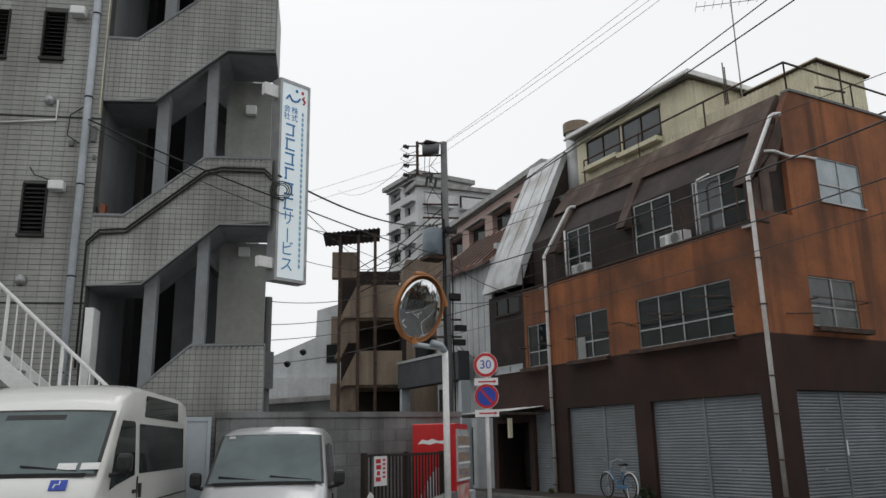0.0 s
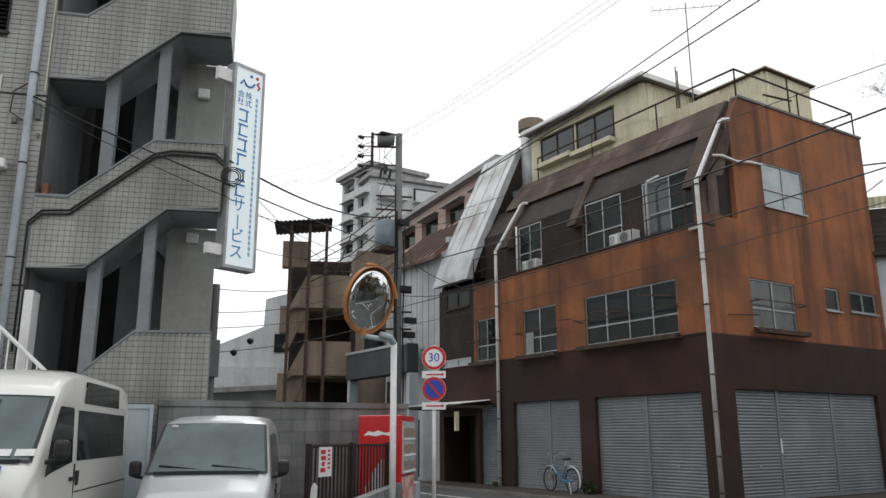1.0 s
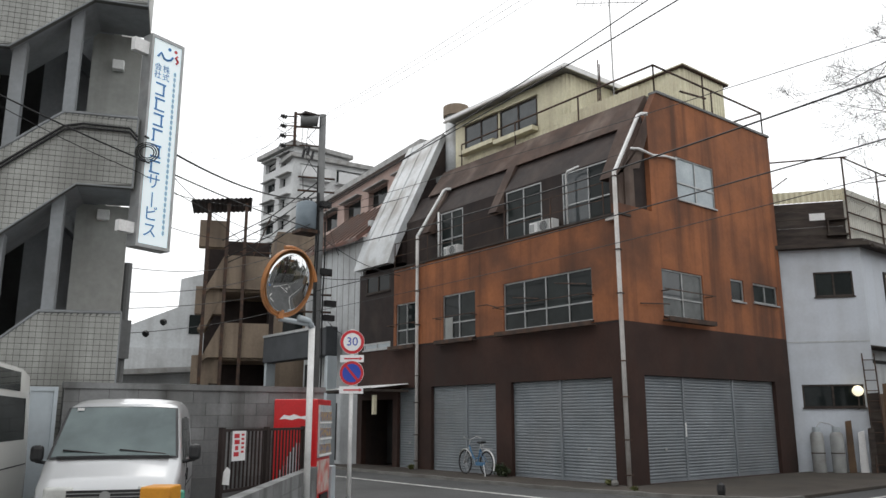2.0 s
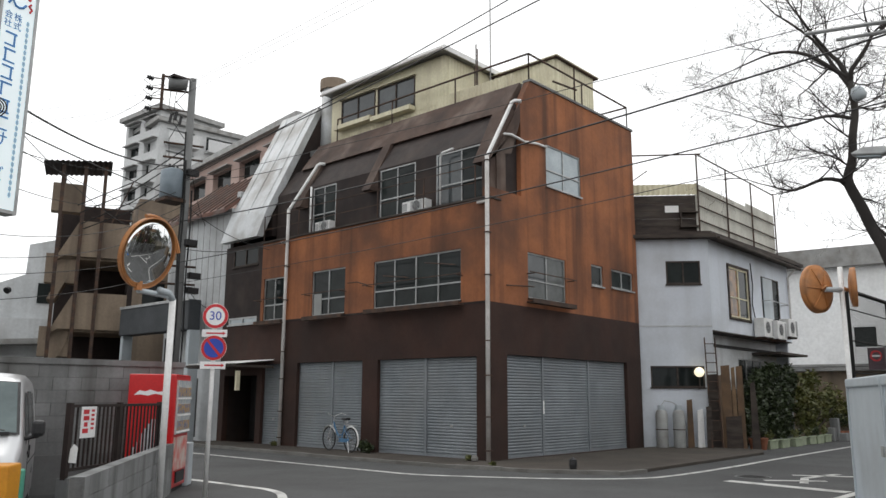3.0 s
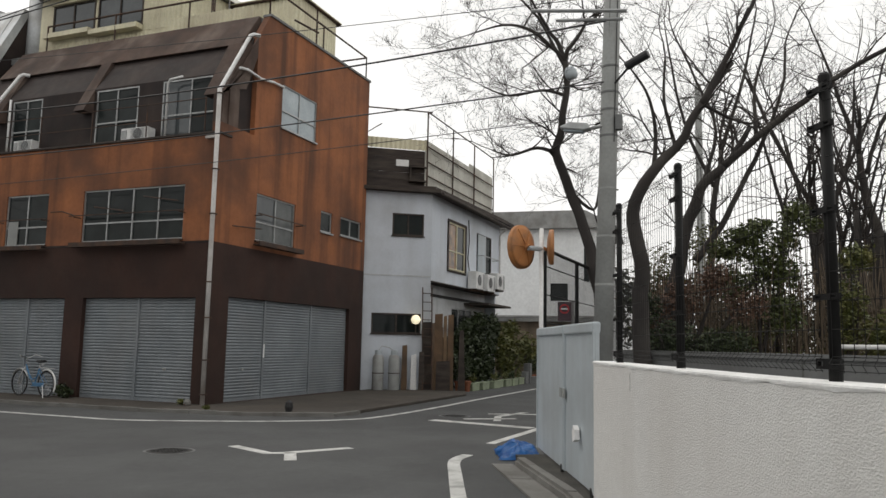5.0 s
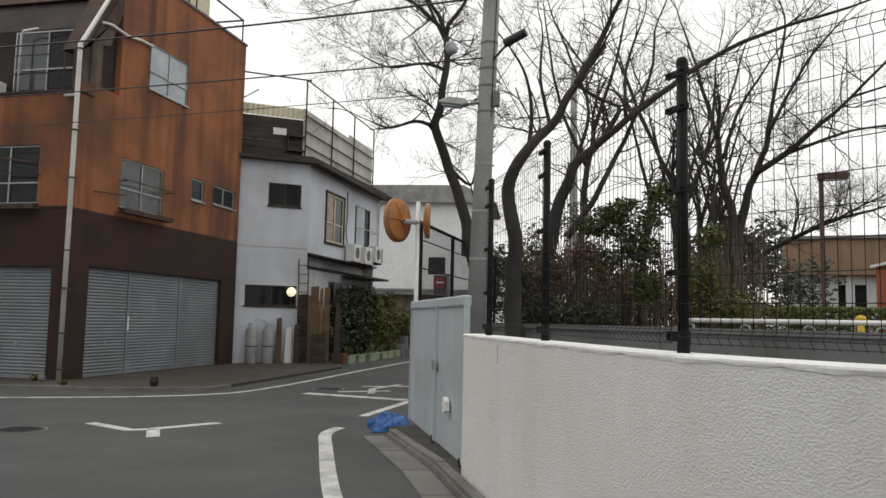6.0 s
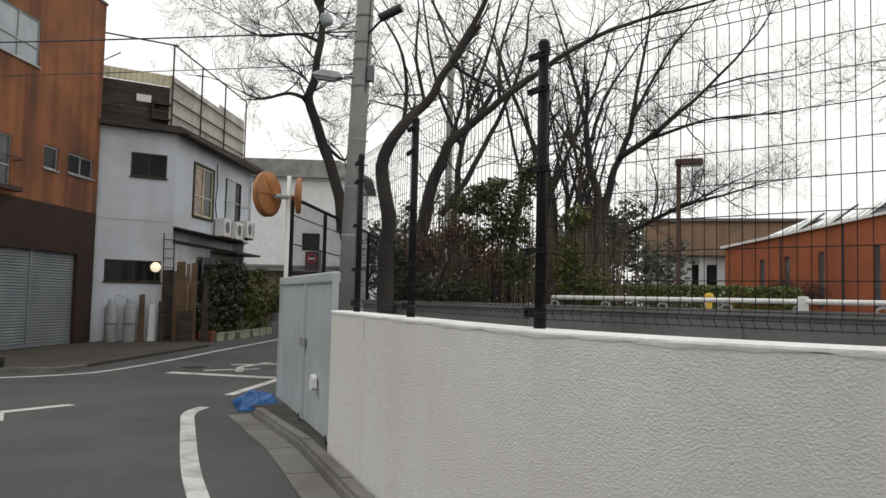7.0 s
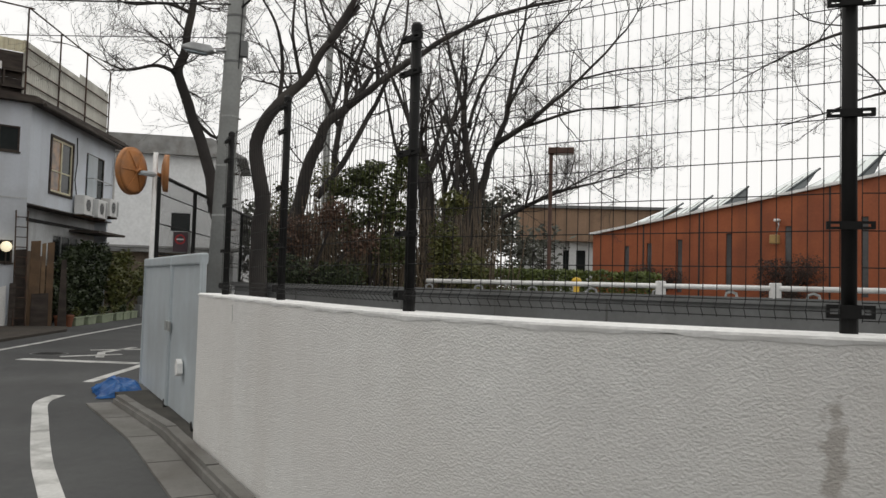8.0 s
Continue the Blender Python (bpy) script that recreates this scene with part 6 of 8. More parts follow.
part("post", G().box(25.44, 25.56, -5.92, -5.80, 1.15, 6.1), BRPOST, pl2, bevel=0.03)
part("head", G(Fr((25.5, -5.86), (-0.23, -0.97), (-0.97, 0.23))).box(-0.1, 0.75, -0.16, 0.16, 6.06, 6.27), BRPOST, pl2, bevel=0.03)
part("diffuser", G(Fr((25.5, -5.86), (-0.23, -0.97), (-0.97, 0.23))).box(0.1, 0.7, -0.12, 0.12, 6.04, 6.06), COPING, pl2)

SLIT = mat("slit_glass", (0.15, 0.155, 0.16), (0.09, 0.095, 0.10), 1.5, 0.1, spec=0.5)
red = thing("red_tiled_hall", (28, -14, 0), "low red-tiled hall with a sloping roof and skylights", "building")
RA, RB = Vector((32.8, -9.4)), Vector((17.0, -24.4))
ru = (RB - RA).normalized()
FD = Fr(RA, ru, (-ru.y, ru.x) if Vector((-ru.y, ru.x)).dot(-RA) > 0 else (ru.y, -ru.x))
LR = (RB - RA).length
top = lambda u: 3.95 + u * 0.158
wins = [(u - 0.11, u + 0.11) for u in (1.6, 2.6, 3.9, 5.85, 8.0, 10.5, 13.0, 15.5, 18.0, 20.5)]
g, u0 = G(FD), 0.0
for a, b in wins + [(LR, LR)]:
    g.prism([(u0, 0.8), (a, 0.8), (a, top(a)), (u0, top(u0))], -0.3, 0)
    if b > a:
        g.prism([(a, 0.8), (b, 0.8), (b, 1.6), (a, 1.6)], -0.3, 0)
        g.prism([(a, 3.3 + 0.1 * a), (b, 3.3 + 0.1 * a), (b, top(b)), (a, top(a))], -0.3, 0)
    u0 = b
part("wall", g, REDTILE, red)
for a, b in wins:
    part("slit_window", G(FD).box(a, b, -0.12, -0.08, 1.6, 3.3 + 0.1 * a), SLIT, red)
part("verge", G(FD).prism([(-0.15, top(0) - 0.02), (LR, top(LR)), (LR, top(LR) + 0.10), (-0.15, top(0) + 0.08)], -0.35, 0.12), COPING, red, "white roof edge")
part("roof", G(FD).prism([(-0.15, top(0)), (LR, top(LR)), (LR, top(LR) + 0.1), (-0.15, top(0) + 0.1)], -16, -0.36), ROOFM, red)
part("side_wall", G(FD).box(0, 0.3, -16, -0.3, 0.8, 3.95), REDTILE, red)
for u in (2.35, 4.7, 7.05, 9.4, 11.75, 14.1, 16.45):
    part("joint", G(FD).box(u - 0.03, u + 0.03, 0.0, 0.012, 1.2, top(u)), DARKIN, red)
GUTTERG = mat("dark_grey_sheet", (0.10, 0.115, 0.12), (0.075, 0.085, 0.09), 3, 0.6)
# the bright sky mirrored in the skylights is put into this pale teal colour
SKYG = mat("sky_reflection_glass", (0.72, 0.78, 0.77), (0.62, 0.68, 0.67), 1.2, 0.1, spec=0.8)
for a, c, e, b, zb in ((1.34, 2.72, 2.85, 3.56, 5.24), (3.02, 3.95, 4.15, 4.79, 5.48), (4.21, 5.3, 6.38, 6.2, 5.75), (6.72, 7.62, 8.35, 8.77, 6.25), (8.45, 10.1, 10.63, 10.95, 6.73), (10.75, 12.35, 12.9, 13.2, 7.2)):
    f1, f2, f3 = (a, -0.45, top(a) + 0.11), (c, -0.45, top(c) + 0.11), (b, -1.0, zb)
    f4 = (e, -0.45, top(e) + 0.11)
    g1, g3, g4 = [(p[0] - 0.5, p[1] - 0.45, p[2]) for p in (f1, f3, f4)]
    sl = part("skylight", G(FD).face([f1, f2, f3]).face([f1, f3, g3, g1]), SKYG, red, "sloping glazed skylight", weld=True)
    part("gable", G(FD).face([f2, f4, f3]).face([f4, g4, g3, f3]), GUTTERG, sl, "dark sheet-metal gable")
    part("ridge", G(FD).tube([(f2[0], f2[1] + 0.02, f2[2]), (f3[0] + 0.04, f3[1] + 0.02, f3[2])], 0.04, 4), GUTTERG, sl)
    for k in range(1, 4):
        q = k / 4
        p0 = [f1[i] + (f2[i] - f1[i]) * q for i in range(3)]
        p1 = [f1[i] + (f3[i] - f1[i]) * q for i in range(3)]
        part("glazing_bar", G(FD).tube([(p0[0], p0[1] + 0.012, p0[2]), (p1[0], p1[1] + 0.012, p1[2])], 0.014, 4), ALU, sl)
wl2 = thing("wall_lantern", FD(7.62, 0.15, 3.3), "small square lantern on the red wall", "lamp")
part("lantern", G(FD).box(7.47, 7.77, 0.1, 0.38, 3.43, 3.76), mat("amber_lantern_glass", (0.46, 0.31, 0.13), (0.34, 0.22, 0.09), 5, 0.3), wl2, "amber lantern glass", bevel=0.03)
part("bracket", G(FD).tube([(7.72, 0.0, 4.28), (7.72, 0.2, 4.3), (7.76, 0.26, 4.1), (7.66, 0.24, 3.76)], 0.025, 6), ALU, wl2, "thin pale bracket")
part("cap", G(FD).box(7.58, 7.78, 0.1, 0.3, 4.24, 4.34), COPING, wl2, "small white cap", bevel=0.03)
tanb = thing("tan_hall", (56, -12, 0), "long tan hall with a white ground storey", "building")
FK = Fr((55.5, -4.5), (-0.14, -0.99), (-0.99, 0.14))
part("upper_wall", G(FK).box(5.8, 22, -6, 0, 5.0, 7.3), TAN, tanb)
part("roof_edge", G(FK).box(5.5, 22.3, -6.2, 0.25, 7.3, 7.5), CONC, tanb)
part("lower_wall", G(FK).wall(6.0, 22, 0.5, 5.0, [(9.0, 10.6, 1.5, 4.4), (13.0, 15.5, 3.2, 4.4)], -6, -0.8), APTW, tanb)
for k in range(6):
    part("column", G(FK).box(6.5 + 2.9 * k, 7.0 + 2.9 * k, -0.79, -0.5, 0.5, 5.0), APTW, tanb)
part("window", G(FK).box(9.0, 10.6, -1.1, -1.05, 1.5, 4.4), GLASS, tanb)
part("window", G(FK).box(13.0, 15.5, -1.1, -1.05, 3.2, 4.4), GLASS, tanb)
# ---------- houses down the street ----------
gh = thing("metal_clad_house", (17, 26, 0), "old house with pale sheet walls and a rusty red roof", "house")
FH = Fr((15.5, 24.2), (0, 1), (-1, 0))
part("wall", G(FH).wall(0, 3.1, 0, 8.3, [(1.6, 2.6, 0.1, 2.2)], -0.15, 0), GREYW, gh)
part("wall", G(FH).box(3.1, 6.5, -4.0, -1.2, 0, 7.2), GREYW, gh)
g = G(FH)
for k in range(7):
    g.box(0.1 + k * 0.43, 0.12 + k * 0.43, 0.0, 0.012, 3.0, 8.25)
part("sheet_seam", g, ROOFM, gh)
part("roof", G(Fr((0, 0), (1, 0), (0, 1))).prism([(15.2, 8.1), (17.6, 10.1), (17.6, 10.25), (15.2, 8.25)], 24.2, 28.6), mat("rusty_red_roof", (0.17, 0.085, 0.065), (0.11, 0.06, 0.05), 1.2, 0.8, stain=(0.24, 0.2, 0.18), sscale=1.2, samt=0.6), gh, "rusty red sheet roof")
g = G(Fr((0, 0), (1, 0), (0, 1)))
for k in range(10):
    g.prism([(15.2, 8.25), (17.6, 10.25), (17.6, 10.31), (15.2, 8.31)], 24.25 + k * 0.46, 24.31 + k * 0.46)
part("roof_rib", g, RUST, gh)
part("gable", G(FH).box(0.0, 0.2, -3.0, -0.3, 8.2, 9.0), GREYW, gh)
sa = thing("shop_awning", (14.8, 28, 3.8), "dark grey shop awning board", "awning")
part("board", G(FH).box(1.2, 6.4, 0.3, 0.8, 3.9, 5.0), mat("dark_awning", (0.055, 0.06, 0.066), (0.04, 0.045, 0.05), 1.5, 0.7), sa, bevel=0.03)
part("edge", G(FH).box(1.2, 6.4, 0.8, 0.84, 4.95, 5.05), ALU, sa)
for a in (6.2, 1.2):
    part("support", G(FH).box(a, a + 0.2, 0.3, 0.7, 0, 3.9), GATEM, sa)
# near-black sheet on the set-back wall darkens the space under the awning
part("recess", G(FH).box(3.1, 6.2, -1.19, -1.1, 0.0, 3.9), DARKIN, sa)

tw = thing("brown_stair_tower", (13.8, 33, 0), "brown outdoor stair tower under a corrugated canopy", "stair tower")
TA, TB = Vector((12.45, 32.9)), Vector((15.4, 31.6))
tu = (TB - TA).normalized()
FTW = Fr(TA, tu, (tu.y, -tu.x))
LT = (TB - TA).length
for k in range(3):
    z = 1.2 + 3.0 * k
    part("parapet", G(FTW).prism([(0.7, z), (LT, z), (LT, z + 1.5), (1.2, z + 1.5), (0.3, z - 0.3)], -0.2, 0), BEIGE, tw)
    part("landing_box", G(FTW).box(0.05, 1.2, -0.8, -0.25, z + 1.9, z + 3.1), BEIGE, tw)
    part("flight", G(FTW).prism([(0.2, z - 1.8), (1.0, z), (1.3, z), (0.5, z - 1.8)], -1.6, -0.21), BEIGE, tw)
    part("slab", G(FTW).box(0.3, LT, -3.0, -0.21, z - 0.1, z + 0.1), BEIGE, tw)
part("back_wall", G(FTW).box(0.4, LT, -3.2, -3.0, 0, 10.0), DKBROWN, tw)
part("side_wall", G(FTW).box(LT, LT + 0.2, -3.2, 0, 0, 8.7), DKBROWN, tw)
for u, h in ((0.42, 11.0), (1.25, 11.05), (2.02, 11.1)):
    part("post", G(FTW).box(u - 0.07, u + 0.07, 0.0, 0.14, 0, h), RUST, tw)
    part("post", G(FTW).box(u - 0.05, u + 0.05, -1.8, -1.7, 7.2, h + 0.02), RUST, tw)
g = G(FTW)
for k in range(26):
    ua, ub = -0.35 + k * 0.1, -0.25 + k * 0.1
    za, zb = 11.0 + 0.01 * k + 0.06 * (k % 2), 11.01 + 0.01 * k + 0.06 * ((k + 1) % 2)
    for dz in (0.0, -0.05):
        g.face([(ua, -1.9, za + dz), (ub, -1.9, zb + dz), (ub, 0.4, zb + dz), (ua, 0.4, za + dz)])
part("canopy", g, DKBROWN, tw, "dark corrugated canopy", weld=True)
part("rail", G(FTW).tube([(1.6, -0.1, 9.3), (LT, -0.1, 9.3)], 0.03, 5).tube([(1.6, -0.1, 8.9), (LT, -0.1, 8.9)], 0.03, 5).tube([(2.4, -0.1, 8.7), (LT - 0.1, -0.1, 10.6)], 0.03, 5), RUST, tw)
bb = thing("beige_block", (18, 32, 0), "plain beige rendered block of flats", "building")
FQ = Fr(TB, Vector((0.93, -0.36)), Vector((-0.36, -0.93)))
part("wall", G(FQ).wall(0.2, 4.0, 0, 9.9, [(0.6, 1.5, 5.2, 6.4)], -3, 0), BEIGE, bb)
part("window", G(FQ).box(0.6, 1.5, -0.2, -0.15, 5.2, 6.4), GLASS, bb)
part("chimney", G(FQ).tube([(0.9, 0.12, 7.5), (0.9, 0.12, 9.0)], 0.12, 8), COPING, bb)

gy = thing("grey_house", (13, 44, 0), "long pale grey house with a lean-to roof", "house")
FY = Fr((10.8, 42.0), (0.9, -0.43), (-0.43, -0.9))
part("wall", G(FY).wall(-1.5, 3.2, 0, 5.2, [(0.2, 1.2, 1.9, 2.9), (1.7, 2.7, 1.9, 2.9)], -8, 0), GREYW, gy)
part("window", G(FY).box(0.2, 1.2, -0.2, -0.15, 1.9, 2.9).box(1.7, 2.7, -0.2, -0.15, 1.9, 2.9), GLASS, gy)
part("upper_storey", G(FY).prism([(1.0, 5.2), (6.5, 5.2), (6.5, 9.6), (4.05, 8.9), (4.0, 7.4), (1.0, 6.1)], -8, -0.5), GREYW, gy)
part("upper_window", G(FY).box(4.6, 5.2, -0.49, -0.45, 6.0, 7.0), GLASS, gy)
part("roof", G(FY).prism([(-2.0, 4.9), (1.0, 6.0), (1.0, 6.15), (-2.0, 5.05)], -8.2, 0.4), ROOFM, gy)
part("lean_to", G(FY).prism([(-1.0, 3.6), (6.5, 4.0), (6.5, 4.25), (-1.0, 3.85)], 0.0, 1.5), ROOFM, gy)
part("wall", G(FY).box(3.2, 6.5, -8, 0, 0, 5.2), GREYW, gy)
wc = thing("parked_car", (9.4, 30.0, 0), "white car roof just above the yard wall", "car")
part("body", G(Fr((9.4, 30.0), (0.9, -0.43), (-0.43, -0.9))).prism([(-0.9, 0.0), (0.9, 0.0), (0.9, 1.9), (0.7, 2.55), (-0.7, 2.55), (-0.9, 1.9)], -2.0, 2.0), VANW, wc, bevel=0.15)


def apartment(name, origin, u, n, W, H, D, z0, storey, bays, m, label, balcony=True):
    ap = thing(name, (*origin, 0), label, "apartment building")
    fr = Fr(origin, u, n)
    rows = int((H - z0) / storey)
    holes = []
    for r in range(rows):
        for b in range(bays):
            a = W * (b + 0.15) / bays
            holes.append((a, a + W * 0.7 / bays, z0 + r * storey + (0.2 if balcony else 0.32 * storey), z0 + r * storey + storey * 0.8))
    part("wall", G(fr).wall(0, W, 0, H, holes, -0.4, 0), m, ap)
    part("core", G(fr).box(0, W, -D, -1.6, 0, H).box(0, 0.3, -1.6, -0.4, 0, H).box(W - 0.3, W, -1.6, -0.4, 0, H), m, ap)
    part("roof_edge", G(fr).box(-0.5, W + 0.5, -D - 0.3, 0.5, H, H + 0.4), ROOFM, ap)
    for h in holes:
        wi = part("window", G(fr).box(h[0], h[1], -0.5, -0.41, h[2], h[3]), GLASS, ap)
        if not balcony:
            part("awning", G(fr).box(h[0] - 0.15, h[1] + 0.15, 0.0, 0.45, h[3] + 0.06, h[3] + 0.13), ROOFM, wi)
        if balcony:
            part("balcony", G(fr).box(h[0] - 0.15, h[1] + 0.15, 0.0, 0.9, h[2] - 0.2, h[2]).box(h[0] - 0.15, h[1] + 0.15, 0.8, 0.9, h[2], h[2] + 0.95), m, ap)
    return ap, fr


apartment("white_apartment_block", (31.8, 67.9), (0.05, -1.0), (-1.0, -0.05), 5.7, 26.3, 6, 5.7, 2.05, 2, APTW, "far white apartment block with small windows", False)
apartment("white_apartment_block", (32.15, 62.15), (0.994, -0.11), (-0.11, -0.994), 7.4, 25.2, 5, 4.7, 2.05, 2, APTW, "far white apartment block with wide balconies")
apartment("pink_apartment_block", (31.5, 56.0), (-0.13, -0.99), (-0.99, 0.13), 17.5, 18.9, 12, 4.0, 2.9, 4, PINK, "pinkish tiled apartment block with dark openings", False)
h3 = thing("pale_house", (40, 11, 0), "pale two-storey house with a low grey roof", "house")
FO = Fr((38.6, 14.0), (0.12, -0.99), (-0.99, -0.12))
part("wall", G(FO).wall(0, 7.2, 0, 7.6, [(4.2, 5.1, 3.9, 4.8), (5.9, 6.6, 4.9, 6.6), (1.0, 2.2, 0.8, 2.1)], -6, 0), mat("bright_white_siding", (0.82, 0.83, 0.83), (0.77, 0.78, 0.78), 0.5, 0.7, stain=(0.62, 0.62, 0.61), sscale=0.5, samt=0.3), h3)
for a, b, c, e in ((4.2, 5.1, 3.9, 4.8), (5.9, 6.6, 4.9, 6.6), (1.0, 2.2, 0.8, 2.1)):
    part("window", G(FO).box(a, b, -0.2, -0.15, c, e), GLASS, h3)
part("roof", G(FO).prism([(-0.5, 7.6), (7.7, 7.6), (6.0, 8.5), (1.2, 8.5)], -6.4, 0.4), ROOFM, h3)
part("porch_roof", G(FO).prism([(-0.5, 3.0), (7.7, 3.0), (7.7, 3.1), (-0.5, 3.1)], 0, 1.2), ROOFM, h3)
lh = thing("brick_garden_house", (37, 14, 0), "low brown house under the pale roof", "house")
part("wall", G(FO).box(0.5, 7.0, 1.25, 4.2, 0, 2.7), BEIGE, lh)
part("roof", G(FO).prism([(0.2, 2.7), (7.3, 2.7), (7.3, 2.85), (0.2, 2.85)], 1.22, 4.6), ROOFM, lh)

# ---------- utility pole by the shop, and the wires ----------
po = thing("utility_pole", (13.25, 23.6, 0), "weathered utility pole with transformers and cross-arms", "utility pole")
part("shaft", G().tube([(13.25, 23.6, 0), (13.25, 23.6, 12.4)], 0.17, 14, 0.12), CONC, po, smooth=True)
AU = Vector((-0.87, 0.49))                            # along the top arms


def arm_at(x, z, off=0.0):
    return (13.25 + AU.x * x, 23.6 + AU.y * x + off, z)


part("arm_post", G().tube([arm_at(0.98, 11.2), arm_at(0.98, 12.45)], 0.055, 8), RUST, po)
for z in (12.38, 11.9):
    part("top_arm", G().tube([arm_at(0, z), arm_at(1.0, z)], 0.04, 6), RUST, po)
part("switch_tank", G().tube([arm_at(0.22, 12.12, -0.1), arm_at(0.3, 12.13, -0.1), arm_at(0.78, 12.1, -0.1), arm_at(0.84, 12.1, -0.1)], 0.2, 14), CONC, po, "grey pole-top switch", smooth=True)
part("switch_lid", G().box(12.5, 12.98, 23.55, 23.95, 12.28, 12.36), DKBROWN, po)
for z in (12.28, 11.92, 11.55, 11.18):
    part("cross_arm", G().tube([arm_at(0.9, z), arm_at(1.35, z)], 0.025, 5), RUST, po)
    part("insulator", G().lathe([(0.03, 0), (0.1, 0.04), (0.05, 0.08), (0.1, 0.13), (0.05, 0.18), (0.08, 0.22)], arm_at(1.28, z - 0.05), (AU.x, AU.y, 0.3), 8), BLACKPL, po)
    part("jumper", G().tube([arm_at(1.42, z + 0.05), arm_at(1.6, z - 0.12), arm_at(1.3, z - 0.3), arm_at(0.98, z - 0.2)], 0.012, 5), CABLE, po)
for a, b, c, e in ((0.5, 11.9, 0.2, 11.2), (0.7, 11.9, 0.35, 10.7), (0.2, 11.9, 0.5, 11.0), (0.55, 11.3, 0.15, 10.2), (0.3, 10.9, 0.6, 9.4)):
    part("jumper", G().tube([arm_at(a, b), arm_at((a + c) / 2 + 0.2, (b + e) / 2), arm_at(c, e)], 0.013, 5), CABLE, po)
for x, z in ((0.45, 11.15), (0.62, 11.05), (0.3, 11.0)):
    part("cutout", G().tube([arm_at(x, z), arm_at(x + 0.05, z - 0.3)], 0.05, 8), BLACKPL, po)
part("cutout_arm", G().tube([arm_at(-0.1, 11.2), arm_at(0.8, 11.2)], 0.03, 5), RUST, po)
tr_ = part("transformer", G().lathe([(0.3, 0), (0.38, 0.06), (0.38, 0.95), (0.3, 1.03), (0.1, 1.08)], (12.84, 23.8, 8.05), (0, 0, 1), 18), mat("transformer_grey", (0.24, 0.29, 0.33), (0.19, 0.235, 0.27), 3, 0.5), po, "blue-grey pole transformer", smooth=True)
for k in range(3):
    part("bushing", G().lathe([(0.03, 0), (0.06, 0.04), (0.03, 0.09), (0.05, 0.14)], (12.7 + 0.14 * k, 23.75, 9.1), (0, 0, 1), 8), BLACKPL, tr_)
part("transformer_seat", G().box(12.45, 13.2, 23.45, 24.1, 7.93, 8.05), RUST, po)
for z in (5.2, 5.8, 6.5, 9.5, 10.0):
    part("cross_arm", G().tube([(13.7, 23.4, z), (12.5, 23.9, z)], 0.04, 5), RUST, po)
for k, (x, y) in enumerate(((13.08, 23.5), (13.12, 23.44), (13.4, 23.45))):
    part("riser_cable", G().tube([(x + 0.02 * math.sin(z * 1.7 + k), y, z) for z in np.linspace(2.5, 10.4 - k, 12)], 0.028, 5), CABLE, po)
for z, x in ((5.1, 13.55), (5.6, 13.6), (9.1, 13.3), (6.7, 13.4)):
    part("junction_box", G().box(x - 0.15, x + 0.25, 23.3, 23.5, z - 0.2, z), BLACKPL, po)
for k, (za, zb, yb) in enumerate(((9.6, 7.6, 26.4), (9.2, 7.2, 26.2), (8.8, 7.0, 26.0), (9.9, 7.9, 26.6))):
    part("service_drop", G().tube([(13.2, 23.6, za), (12.0, 24.8, (za + zb) / 2 - 0.25), (10.9, yb - 0.2, zb)], 0.02, 5), CABLE, po)
fp = thing("utility_pole", (5.4, 19.5, 0), "thin far utility pole with a box", "utility pole")
part("shaft", G().tube([(5.62, 19.3, 0), (5.62, 19.3, 5.3)], 0.1, 10), CONC, fp)
part("junction_box", G().box(5.5, 5.75, 19.1, 19.25, 3.0, 3.9), CONC, fp)
fq = thing("utility_pole", (40, 2.5, 0), "far concrete utility pole behind the trees", "utility pole")
part("shaft", G().tube([(40, 2.5, 0), (40, 2.5, 14.8)], 0.22, 10, 0.16), POLEC, fq)
part("cross_arm", G().tube([(40, 1.6, 14.2), (40, 3.4, 14.2)], 0.06, 5), POLEC, fq)


def wire(a, b, sag, r=0.012, label="thin black overhead cable between poles"):
    a, b = Vector(a), Vector(b)
    pts = [a.lerp(b, k / 24) - Vector((0, 0, sag * 4 * (k / 24) * (1 - k / 24))) for k in range(25)]
    return solo("overhead_cable", G().tube(pts, r, 5, raw=True), CABLE, label, "cable", group="overhead cables")


L0, R0 = (13.25, 23.6), (12.95, 2.15)
for zl, zr, sag, r in ((12.25, 13.0, 0.25, 0.006), (12.2, 12.7, 0.3, 0.006), (11.9, 12.6, 0.3, 0.006), (8.7, 11.4, 0.15, 0.014), (8.9, 10.7, 0.15, 0.016), (8.7, 7.55, 0.1, 0.008), (7.3, 7.12, 0.35, 0.019), (5.9, 6.05, 0.15, 0.014), (5.2, 5.5, 0.15, 0.008)):
    wire((L0[0] - 0.15, L0[1], zl), (R0[0] - 0.1, R0[1], zr), sag, r)
for zl, zr in ((13.0, 13.2), (12.7, 13.0), (11.2, 11.6), (10.8, 10.9)):
    wire((R0[0] - 0.1, R0[1], zl), (10.0, -26, zr), 0.4, 0.008)
wire((R0[0], R0[1], 7.0), (40, 2.4, 13.6), 0.6, 0.014)
wire((R0[0], R0[1], 6.05), (40, 2.6, 9.0), 0.5, 0.01)
wire(FS(3.25, 0.12, 7.6), FS(-0.2, 0.25, 6.15), 0.05, 0.016)
wire(FS(-0.2, 0.25, 6.15), (13.1, 23.6, 8.1), 0.1, 0.016)
wire(FS(3.25, 0.12, 7.5), FS(-0.2, 0.25, 5.9), 0.1, 0.008)
wire(FS(-0.2, 0.25, 5.9), (13.1, 23.6, 7.3), 0.2, 0.008)
